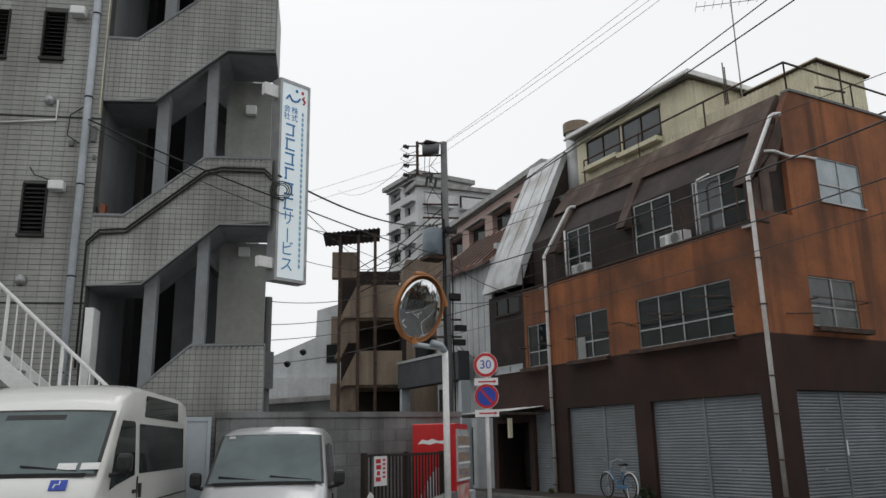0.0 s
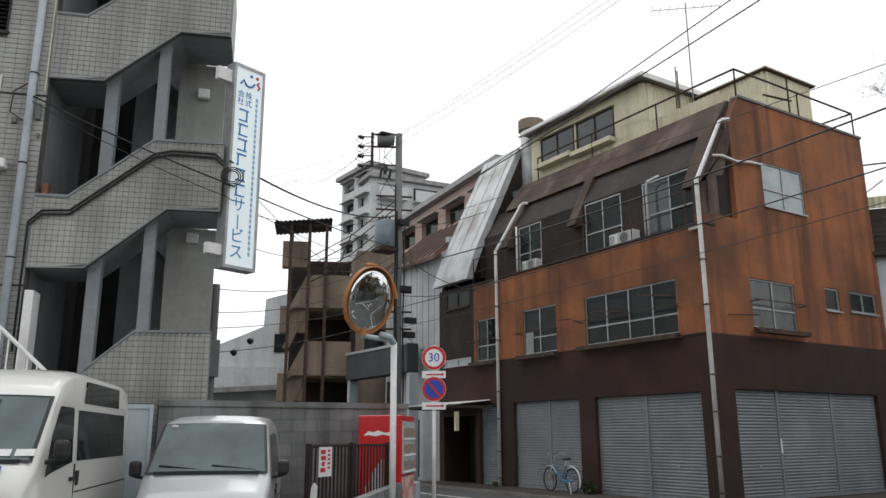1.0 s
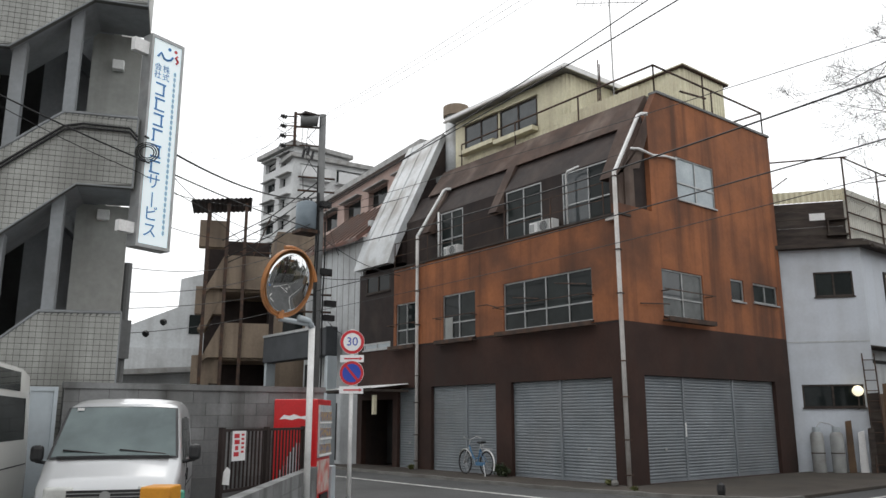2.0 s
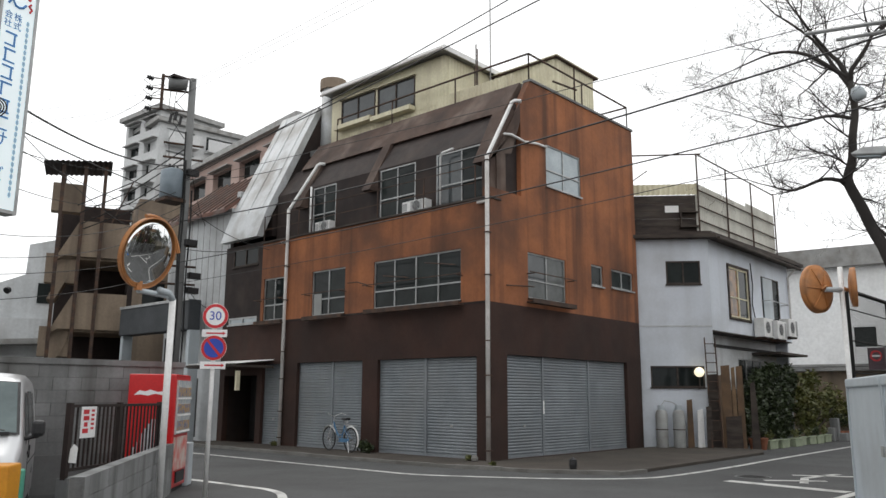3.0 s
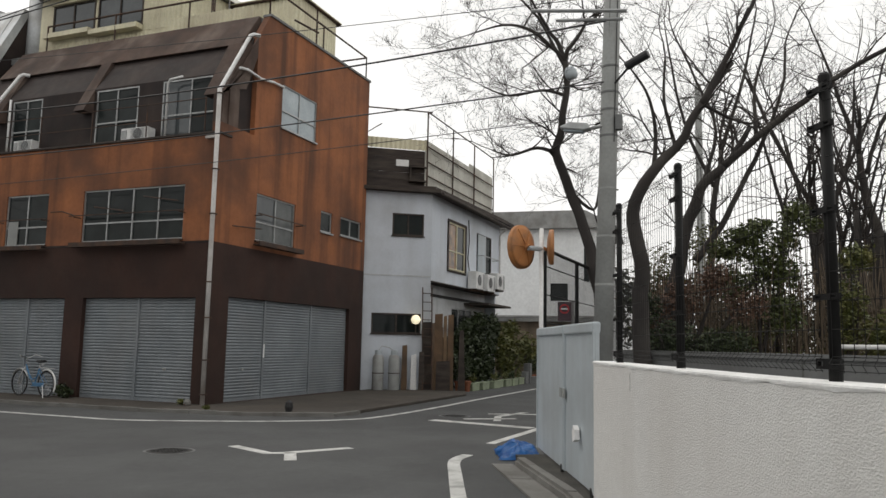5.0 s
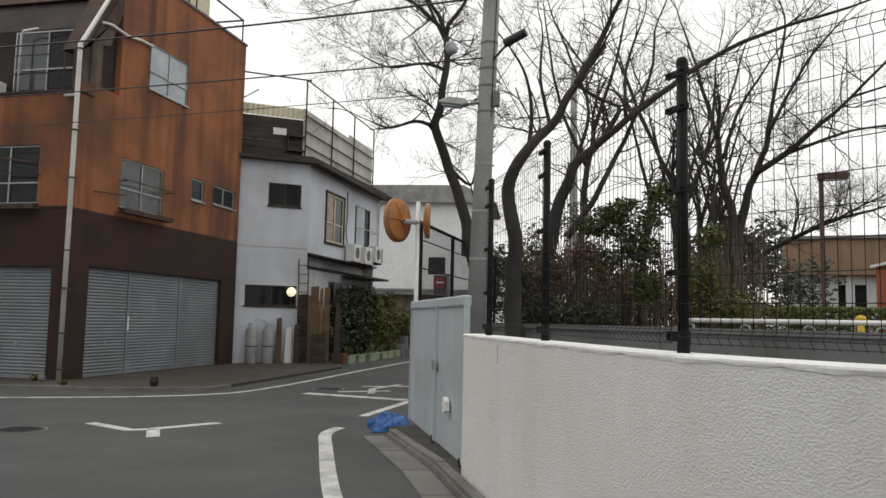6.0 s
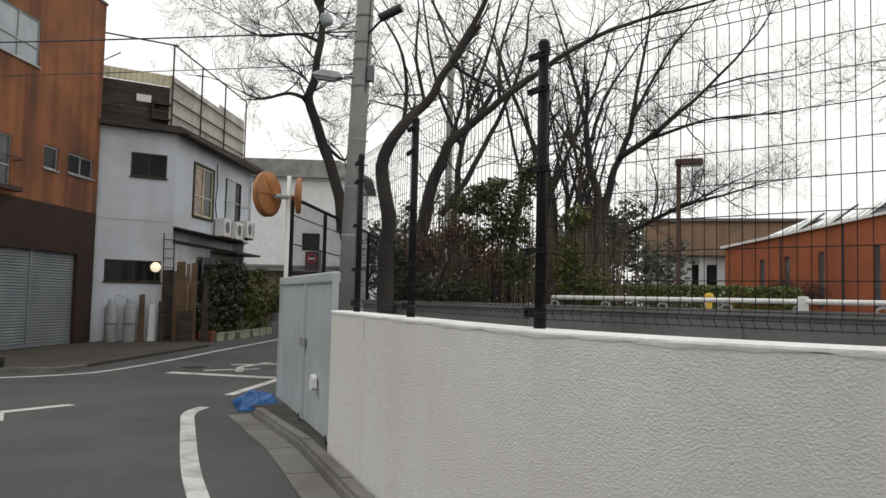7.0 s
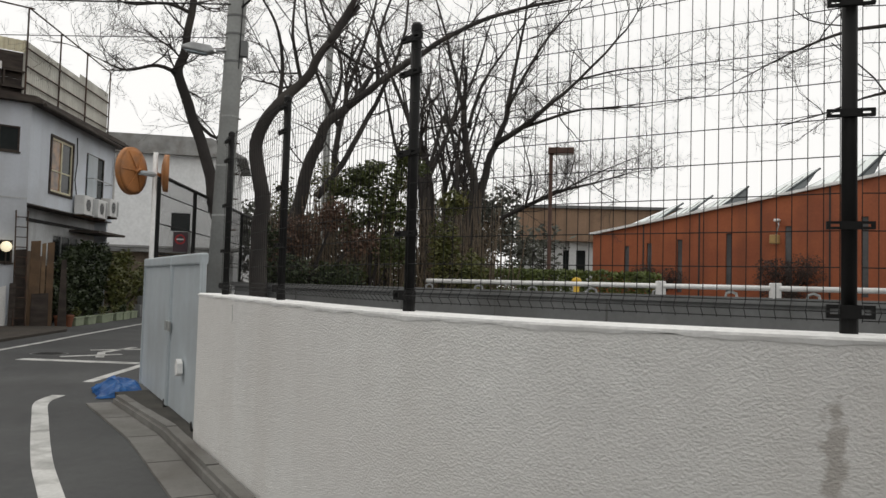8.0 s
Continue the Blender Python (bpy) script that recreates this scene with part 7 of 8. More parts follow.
wire(FS(-0.25, 0.05, 6.65), (13.1, 23.6, 9.25), 0.4, 0.022)
wire(FS(-0.25, 0.05, 6.5), (13.1, 23.6, 6.6), 0.6, 0.008)
for k, (z, ze, sg_) in enumerate(((9.3, 7.4, 0.5), (8.4, 6.6, 0.7), (7.8, 5.2, 0.5), (7.2, 4.6, 0.4), (6.2, 4.2, 0.2), (5.6, 3.6, 0.2), (12.1, 9.0, 0.3), (11.6, 8.6, 0.3))):
    wire((13.1, 23.6, z), (5.6, 19.3 + 24 * (k > 5), ze if k < 6 else ze + 4), sg_, 0.010 if k < 6 else 0.006)
for k, (z, e) in enumerate((((9.6), (15.5, 26.0, 7.9)), ((8.8), (17.4, 21.8, 10.2)), ((7.9), (15.35, 21.5, 6.4)), ((6.4), (15.2, 20.0, 6.6)), ((5.4), (15.4, 24.8, 4.6)), ((5.2), (15.4, 26.5, 5.6)))):
    wire((13.3, 23.6, z), e, 0.25, 0.012)
wire((12.4, 23.9, 12.0), (24.5, 63, 24), 1.0, 0.012)
lmp = thing("hanging_lamps", (6.9, 19.6, 3.8), "two small black flood lamps hung on the wires", "lamp")
for p in ((6.8, 19.8, 4.05), (6.35, 19.7, 3.72)):
    part("lamp", G().lathe([(0.03, 0), (0.08, 0.06), (0.085, 0.13)], p, (-0.7, -0.4, -0.5), 10), BLACKPL, lmp)
# ---------- parked vans ----------
def van(name, front, heading, W, stations, paint, label, belt, shield, windows, taper=0.16, plinth=0.22, extra=None):
    """A van lofted from stations (x from the nose, roof height, narrowing). front: plan point of the nose's middle; heading: where the nose points."""
    h = Vector(heading).normalized()
    fr = Fr(front, -h, Vector((h.y, -h.x)))            # u back from the nose, d to the van's right-hand side as it faces
    t = thing(name, (*(Vector(front) - h * 2), 0), label, "van")

    def hw(u, z):
        n = np.interp(u, [s[0] for s in stations], [s[2] for s in stations])
        return W / 2 - n - max(0.0, z - 0.95) * taper * (W / 1.7)

    def top(u):
        return float(np.interp(u, [s[0] for s in stations], [s[1] for s in stations]))

    def section(u):
        zt, pts = top(u), []
        levels = [plinth, 0.45, 0.7, 0.95, 1.2, 1.45, 1.7, 1.95]
        zs = [z for z in levels if z < zt - 0.16]
        while len(zs) < len(levels):
            zs.append(zs[-1] + (zt - 0.12 - zs[-1]) * 0.5)
        for z in zs:
            pts.append((hw(u, z), z))
        w = hw(u, zt - 0.1)
        pts += [(w - 0.015, zt - 0.08), (w - 0.06, zt - 0.028), (w - 0.16, zt - 0.004), (w * 0.5, zt + 0.012), (0.0, zt + 0.018)]
        return pts

    us = []
    for a, b in zip(stations, stations[1:]):
        n = max(1, int((b[0] - a[0]) / 0.14))
        us += [a[0] + (b[0] - a[0]) * k / n for k in range(n)]
    us.append(stations[-1][0])
    g = G(fr)
    secs = []
    for u in us:
        s = section(u)
        secs.append([(u, -w, z) for w, z in s] + [(u, w, z) for w, z in reversed(s[:-1])])
    for a, b in zip(secs, secs[1:]):
        for i in range(len(a) - 1):
            g.face([a[i], a[i + 1], b[i + 1], b[i]])
    g.face(secs[0]), g.face(list(reversed(secs[-1])))
    body = part("body", g, paint, t, "", smooth=True, weld=True)
    body.data.set_sharp_from_angle(angle=radians(38))
    # windscreen laid just over the sloping front
    u0, u1 = shield
    g, rows = G(fr), []
    for k in range(7):
        u = u0 + (u1 - u0) * k / 6
        w = hw(u, top(u)) - 0.06
        rows.append([(u - 0.006, d, top(u) + 0.022 - 0.016 * (abs(d) / w) ** 3) for d in np.linspace(-w, w, 9)])
    for a, b in zip(rows, rows[1:]):
        for i in range(8):
            g.face([a[i], a[i + 1], b[i + 1], b[i]])
    seal, srows = G(fr), []
    for k in range(7):
        u = u0 - 0.02 + (u1 - u0 + 0.045) * k / 6
        w = hw(u, top(u)) - 0.025
        srows.append([(u - 0.002, d, top(u) + 0.019 - 0.018 * (abs(d) / w) ** 3) for d in np.linspace(-w, w, 9)])
    for a, b in zip(srows, srows[1:]):
        for i in range(8):
            seal.face([a[i], a[i + 1], b[i + 1], b[i]])
    part("windscreen_seal", seal, BLACKPL, t, "black rubber seal", smooth=True, weld=True)
    ws = part("windscreen", g, SCREEN, t, "grey-green windscreen", smooth=True, weld=True)
    for d0 in (-0.5, 0.15):
        part("wiper", G(fr).tube([(u0 + 0.02, d0 - 0.1, top(u0) + 0.03), (u0 + 0.05, d0 + 0.45, top(u0 + 0.05) + 0.04)], 0.012, 5), BLACKPL, ws)
    part("inner_sticker", G(fr).box(u1 - 0.06, u1 - 0.03, W * 0.30, W * 0.35, top(u1 - 0.05) + 0.015, top(u1 - 0.05) + 0.05), COPING, ws)
    part("scuttle", G(fr).box(u0 - 0.05, u0 + 0.02, -W / 2 + 0.16, W / 2 - 0.16, top(u0) - 0.02, top(u0) + 0.018), BLACKPL, t)
    for side in (-1, 1):
        for a, b, z0, z1, slant in windows:
            g = G(fr)
            q = [(a, z0), (b, z0), (b, z1), (a + slant, z1)] if slant < 0.3 else [(a, z0 - 0.10), (a + 0.25, z0 - 0.06), (b, z0 + 0.02), (b, z1 - 0.03), (b - 0.04, z1), (a + slant, z1), (a + slant * 0.45, (z0 + z1) / 2)]
            g.face([(u, side * (hw(u, z) + 0.006), z) for u, z in q])
            g.face([(u, side * (hw(u, z) - 0.01), z) for u, z in q])
            part("side_window", g, GLASS, t)
        u = u0 + 0.32
        m_ = part("mirror", G(fr).box(u - 0.08, u + 0.05, side * (W / 2 + 0.13) - 0.075, side * (W / 2 + 0.13) + 0.075, belt + 0.09, belt + 0.29), BLACKPL, t, "black door mirror", bevel=0.045)
        part("mirror_arm", G(fr).tube([(u, side * (W / 2 - 0.1), belt + 0.05), (u, side * (W / 2 + 0.14), belt + 0.1)], 0.025, 6), BLACKPL, m_)
        part("handle", G(fr).box(1.45, 1.6, side * (W / 2 + 0.004) - 0.015, side * (W / 2 + 0.004) + 0.015, belt - 0.16, belt - 0.12), BLACKPL, t)
        part("handle", G(fr).box(1.72, 1.78, side * (W / 2 + 0.004) - 0.015, side * (W / 2 + 0.004) + 0.015, belt - 0.22, belt - 0.06), BLACKPL, t)
        part("door_seam", G(fr).box(1.64, 1.65, side * (W / 2 - 0.004) - 0.008, side * (W / 2 - 0.004) + 0.008, 0.35, belt + 0.02).box(1.7, stations[-1][0] - 0.2, side * (W / 2 - 0.004) - 0.008, side * (W / 2 - 0.004) + 0.008, belt - 0.3, belt - 0.285), DARKIN, t)
        part("headlight", G(fr).box(-0.012, 0.10, side * (W / 2 - 0.30) - 0.16, side * (W / 2 - 0.30) + 0.16, 0.62, 0.84), mat("headlight_glass", (0.72, 0.73, 0.70), (0.55, 0.56, 0.54), 9, 0.1), t, bevel=0.03)
        for u in (0.78, stations[-1][0] - 0.95):
            c = fr(u, side * (W / 2 - 0.1), 0.31)
            wh = part("tyre", G().lathe([(0.18, -0.1), (0.29, -0.1), (0.31, -0.06), (0.31, 0.06), (0.29, 0.1), (0.18, 0.1)], c, (*fr.n, 0), 24, True), RUBBER, t, smooth=True)
            part("rim", G().lathe([(0.18, -0.09), (0.16, -0.105), (0.06, -0.08), (0.001, -0.08), (0.001, 0.08), (0.06, 0.08), (0.16, 0.105), (0.18, 0.09)], c, (*fr.n, 0), 20), ALU, wh)
    part("grille", G(fr).box(-0.02, 0.05, -0.42, 0.42, 0.66, 0.80), BLACKPL, t)
    for k in range(3):
        part("grille_bar", G(fr).box(-0.028, -0.02, -0.42, 0.42, 0.68 + 0.04 * k, 0.69 + 0.04 * k), ALU, t)
    part("badge", G().lathe([(0.06, 0), (0.06, 0.012), (0.001, 0.012)], fr(-0.03, 0, 0.73), (*h, 0), 16), ALU, t, "plain oval badge")
    part("bumper", G(fr).box(-0.06, 0.12, -W / 2 + 0.06, W / 2 - 0.06, 0.26, 0.56), paint, t, bevel=0.05)
    part("number_plate", G(fr).box(-0.075, -0.06, -0.165, 0.165, 0.36, 0.52), SIGNWHITE, t, "white plate with dark bars")
    part("plate_bar", G(fr).box(-0.078, -0.075, -0.13, 0.13, 0.39, 0.45), DARKIN, t)
    return t, fr, hw, top


hi, fh, hw_, _ = van("high_roof_van", (0.06, 8.9), (-0.37, -0.929), 1.69,
    [(0.0, 1.06, 0.10), (0.03, 1.18, 0.05), (0.12, 1.30, 0.02), (0.20, 1.36, 0.0), (0.80, 1.97, 0.0), (0.86, 2.03, 0.0), (1.05, 2.20, 0.0), (1.4, 2.31, 0.0), (1.9, 2.36, 0), (4.4, 2.35, 0.0), (4.7, 2.3, 0.0), (4.8, 2.1, 0.02)],
    VANW, "white high-roof van with dark side windows, parked nose outwards", 1.28, (0.21, 0.82),
    [(0.52, 1.55, 1.30, 1.92, 0.46), (1.75, 4.4, 1.33, 1.90, 0.0), (2.0, 4.0, 1.99, 2.25, 0.12)], 0.05)
part("disabled_mark", G(fh).prism([(0.05, 1.232), (0.115, 1.322), (0.11, 1.328), (0.045, 1.238)], -0.56, -0.40), SIGNBLUE, hi, "blue square sticker")
part("mark_stroke", G(fh).tube([(0.103, -0.49, 1.317), (0.08, -0.49, 1.285), (0.08, -0.45, 1.285), (0.058, -0.44, 1.254)], 0.009, 5), SIGNWHITE, hi)
for a, b in ((-0.58, -0.40), (-0.80, -0.62)):
    part("dash_paper", G(fh).prism([(0.235, 1.415), (0.295, 1.478), (0.288, 1.483), (0.228, 1.42)], a, b), COPING, hi, "white papers on the dashboard")
part("visor_band", G(fh).prism([(0.735, 1.922), (0.785, 1.972), (0.778, 1.978), (0.728, 1.928)], -0.28, 0.32), BLACKPL, hi)
van("small_silver_van", (2.85, 9.95), (-0.40, -0.916), 1.62,
    [(0.0, 0.74, 0.12), (0.03, 0.84, 0.06), (0.14, 0.94, 0.03), (0.42, 1.05, 0.01), (0.50, 1.14, 0.0), (1.12, 1.73, 0.0), (1.25, 1.80, 0.0), (1.7, 1.87, 0), (2.6, 1.89, 0), (3.6, 1.85, 0.0), (3.85, 1.76, 0.03), (3.95, 1.5, 0.07)],
    VANS, "small silver van with a wide windscreen, parked nose outwards", 1.0, (0.51, 1.14),
    [(0.95, 1.75, 1.08, 1.62, 0.36), (1.85, 2.8, 1.08, 1.64, 0.0), (2.9, 3.7, 1.08, 1.62, 0.0)], 0.14)

# ---------- bicycle ----------
bk = thing("bicycle", (14.85, 17.2, 0.07), "blue city bicycle with white rear mudguard leaning on its stand", "bicycle")
FC = Fr((14.95, 17.75), (-0.12, -0.993), (-0.993, 0.12), 0.07)
CHROME = mat("bright_steel", (0.6, 0.6, 0.6), (0.5, 0.5, 0.5), 6, 0.3, 0.8)
BLUEF = mat("bicycle_blue", (0.08, 0.21, 0.36), (0.07, 0.18, 0.32), 4, 0.35)
for u, nm in ((0.0, "front_wheel"), (1.08, "rear_wheel")):
    c = FC(u, 0, 0.33)
    wh = part(nm, G().lathe([(0.30, -0.014), (0.325, -0.016), (0.335, 0.0), (0.325, 0.016), (0.30, 0.014)], c, (*FC.n, 0), 32, True), RUBBER, bk)
    g = G(FC)
    for k in range(18):
        a = math.pi * 2 * k / 18
        g.tube([(u, 0, 0.33), (u + 0.3 * math.cos(a), 0, 0.33 + 0.3 * math.sin(a))], 0.0022, 3, cap=False)
    part("spokes", g, CHROME, wh)
    part("hub", G(FC).tube([(u, -0.05, 0.33), (u, 0.05, 0.33)], 0.025, 8), CHROME, wh)
    arc = [(u + 0.36 * math.cos(a), 0, 0.33 + 0.36 * math.sin(a)) for a in (np.linspace(0.5, 2.6, 12) if u == 0 else np.linspace(-0.5, 2.1, 14))]
    part("mudguard", G(FC).tube(arc, 0.022, 6), CHROME if u == 0 else COPING, bk)
for nm, pts, r, m in (("frame", [(0.22, 0, 0.80), (0.52, 0, 0.30), (0.62, 0, 0.30), (0.78, 0, 0.72)], 0.02, BLUEF), ("frame", [(0.24, 0, 0.70), (0.5, 0, 0.42), (0.68, 0, 0.48)], 0.018, BLUEF), ("chain_stay", [(0.62, 0.05, 0.30), (1.08, 0.05, 0.33), (0.76, 0.03, 0.66)], 0.011, BLUEF), ("chain_stay", [(0.62, -0.05, 0.30), (1.08, -0.05, 0.33), (0.76, -0.03, 0.66)], 0.011, BLUEF),
                       ("fork", [(0.0, 0.05, 0.33), (0.14, 0.04, 0.62), (0.2, 0, 0.74), (0.25, 0, 0.92)], 0.014, CHROME), ("fork", [(0.0, -0.05, 0.33), (0.14, -0.04, 0.62), (0.2, 0, 0.74)], 0.012, CHROME),
                       ("seat_post", [(0.76, 0, 0.68), (0.8, 0, 0.86)], 0.014, CHROME), ("handlebar", [(0.42, -0.28, 1.0), (0.26, -0.22, 1.04), (0.24, 0, 0.95), (0.26, 0.22, 1.04), (0.42, 0.28, 1.0)], 0.012, CHROME), ("stand", [(1.08, 0.1, 0.30), (1.2, 0.14, 0.0)], 0.01, CHROME), ("crank", [(0.62, -0.12, 0.15), (0.62, -0.08, 0.3), (0.62, 0.08, 0.3), (0.62, 0.12, 0.45)], 0.012, CHROME)):
    part(nm, G(FC).tube(pts, r, 6), m, bk)
part("saddle", G(FC).prism([(0.66, 0.88), (0.72, 0.92), (0.95, 0.93), (0.96, 0.87), (0.8, 0.85)], -0.08, 0.08), BLACKPL, bk, bevel=0.03)
part("chain_case", G(FC).box(0.55, 1.05, 0.03, 0.06, 0.26, 0.36), BLUEF, bk, bevel=0.02)
part("rear_rack", G(FC).tube([(0.82, 0.06, 0.74), (1.3, 0.06, 0.72), (1.3, -0.06, 0.72), (0.82, -0.06, 0.74)], 0.008, 5), CHROME, bk)
# ---------- bare trees ----------
def limb(g, pts, r0, r1, n=7):
    """A tapered, slightly knotted limb through points."""
    pts = [Vector(p) for p in pts]
    fine = []
    for i in range(len(pts) - 1):
        a, b, c, d = pts[max(i - 1, 0)], pts[i], pts[i + 1], pts[min(i + 2, len(pts) - 1)]
        for k in range(4):
            t = k / 4
            fine.append(0.5 * ((2 * b) + (c - a) * t + (2 * a - 5 * b + 4 * c - d) * t * t + (3 * b - a - 3 * c + d) * t ** 3))
    fine.append(pts[-1])
    for i in range(2, len(fine) - 1):
        q = fine[i] * 1.7
        fine[i] = fine[i] + Vector((noise.noise(q), noise.noise(q + Vector((9, 2, 5))), 0)) * min(0.11, r0 * 0.6)
    g.tube(fine, r0, n, r1, raw=True)
    return fine


def grow(g, tw, p, d, length, r, depth, rng, droop=0.0):
    """Branches that fork, thin out and bend; the last orders go into the twig mesh."""
    pts, q, dd = [p], p.copy(), d.normalized()
    n = 4 if depth > 1 else 3
    for _ in range(n):
        dd = (dd + Vector((rng.gauss(0, 0.16), rng.gauss(0, 0.16), rng.gauss(0.03 - droop, 0.12)))).normalized()
        q = q + dd * (length / n)
        pts.append(q.copy())
    r = max(r, 0.0026)
    (g if depth > 2 else tw).tube(pts, r, 5 if depth > 2 else 3, r * 0.6, raw=True, cap=depth > 2)
    if depth <= 0:
        return
    kids = rng.choice((3, 4))
    for k in range(kids):
        i = rng.randint(1, n)
        base = pts[i]
        ax = Vector((rng.gauss(0, 1), rng.gauss(0, 1), rng.gauss(0.15, 0.7))).normalized()
        nd = (dd * 0.75 + ax * 0.75).normalized()
        grow(g, tw, base, nd, length * rng.uniform(0.55, 0.8), r * 0.6 * (1 - 0.08 * i), depth - 1, rng, droop)


def tree(paths, seed, label, depth=3, spread=1.6, every=2, slim=0.9):
    """A bare tree: paths are (points, start radius, end radius); side branches sprout from the upper parts."""
    rng = random.Random(seed)
    base = paths[0][0][0]
    t = thing("bare_tree", base, label, "tree", "park trees")
    g, b, tw = G(), G(), G()
    for n, (pts, r0, r1) in enumerate(paths):
        r0, r1 = r0 * 0.78 * slim, r1 * 0.68 * slim
        fine = limb(g if n == 0 else b, pts, r0, r1, 10 if n == 0 else 7)
        m = len(fine)
        for i in range(m // 3 if n == 0 else m // 5, m, every):
            t0 = (fine[min(i + 1, m - 1)] - fine[max(i - 1, 0)]).normalized()
            for _ in range(rng.choice((1, 2))):
                ax = Vector((rng.gauss(0, 1), rng.gauss(0, 1), rng.gauss(0.3, 0.6))).normalized()
                rr = r0 + (r1 - r0) * i / m
                if n == 0 and i < m * 0.55:
                    continue
                grow(b, tw, fine[i], (t0 * 0.5 + ax).normalized(), spread * rng.uniform(0.6, 1.15), min(rr * 0.5, 0.022), depth, rng)
        grow(b, tw, fine[-1], (fine[-1] - fine[-2]), spread, r1 * 0.9, depth, rng)
    part("trunk", g, BARK, t, "dark grey cracked bark", smooth=True)
    part("limb", b, BARK, t, smooth=True)
    part("twig_mass", tw, TWIG, t, "fine leafless twigs", kind="stuff")
    return t


# leaning tree by the side street
tree([([(16.95, 2.95, 0.0), (16.88, 3.13, 2.75), (16.86, 3.21, 3.23), (16.82, 3.44, 3.97), (16.75, 3.74, 5.04), (16.68, 4.04, 5.81), (16.70, 3.98, 6.32), (16.73, 3.83, 7.16), (16.73, 3.86, 7.95)], 0.25, 0.12),
      ([(16.73, 3.86, 7.95), (16.69, 4.01, 8.42), (16.62, 4.29, 8.83), (16.50, 4.73, 9.72)], 0.1, 0.04),
      ([(16.68, 4.04, 5.85), (16.45, 4.43, 5.95), (16.16, 4.93, 5.75), (15.90, 5.30, 5.84)], 0.08, 0.025),
      ([(16.73, 3.86, 8.02), (16.38, 4.56, 8.64), (16.03, 5.11, 8.71), (15.63, 5.77, 8.42)], 0.08, 0.025),
      ([(16.73, 3.83, 7.16), (16.44, 4.31, 7.25), (16.08, 4.98, 7.08), (15.72, 5.52, 7.28)], 0.07, 0.02),
      ([(16.73, 3.86, 7.82), (16.47, 4.45, 8.99), (16.20, 5.04, 9.64)], 0.07, 0.03),
      ([(16.76, 3.72, 4.95), (16.95, 3.28, 4.59), (17.07, 3.18, 5.07)], 0.07, 0.04),
      ([(16.71, 3.92, 6.45), (16.93, 3.40, 6.40), (17.12, 2.93, 6.80)], 0.05, 0.02)], 3, "leaning bare cherry tree with grey bark by the side street", 4, 1.0, 3, 0.8)
# the old trees behind the fence
tree([([(15.15, 2.0, 1.1), (15.31, 2.09, 2.31), (15.31, 2.07, 3.53), (15.30, 2.14, 4.40), (15.35, 1.80, 5.03), (15.39, 1.38, 5.48), (15.43, 0.88, 6.29)], 0.25, 0.12),
      ([(15.43, 0.88, 6.29), (15.55, 0.45, 7.12), (15.66, 0.11, 7.88), (15.76, -0.30, 8.85)], 0.11, 0.05),
      ([(15.35, 1.80, 5.03), (15.25, 1.73, 5.70), (15.14, 1.83, 6.39), (14.99, 2.15, 6.98)], 0.07, 0.03),
      ([(15.39, 1.38, 5.48), (15.57, 1.61, 6.49), (15.77, 1.59, 7.50)], 0.06, 0.03),
      ([(15.43, 0.88, 6.29), (15.61, 0.01, 5.88), (15.76, -0.54, 6.49)], 0.05, 0.02)], 7, "old bare cherry tree with a crooked dark trunk", 3, 1.1, 5, 0.9)
tree([([(19.1, 2.0, 1.1), (19.26, 1.89, 2.40), (19.27, 1.79, 3.16), (19.30, 1.50, 4.37), (19.32, 1.19, 5.36), (19.35, 0.65, 5.92)], 0.3, 0.16),
      ([(19.35, 0.65, 5.92), (19.26, -0.09, 6.54), (19.14, -0.93, 7.15), (19.00, -1.65, 7.63), (18.80, -2.55, 8.08), (18.53, -3.59, 8.37), (18.14, -4.85, 8.58)], 0.13, 0.045),
      ([(19.31, 1.31, 3.67), (19.45, 0.75, 4.50), (19.56, 0.22, 5.52), (19.66, -0.31, 6.64), (19.75, -0.69, 7.79), (19.85, -0.79, 8.95)], 0.12, 0.04),
      ([(19.32, 1.19, 5.36), (19.51, 0.81, 6.83), (19.65, 1.26, 8.20), (19.77, 1.81, 9.61)], 0.07, 0.03),
      ([(19.36, -0.09, 6.56), (19.51, -0.09, 7.83), (19.66, -0.50, 9.18)], 0.08, 0.03)], 11, "old bare cherry tree with a low spreading limb", 3, 1.2, 5, 0.95)
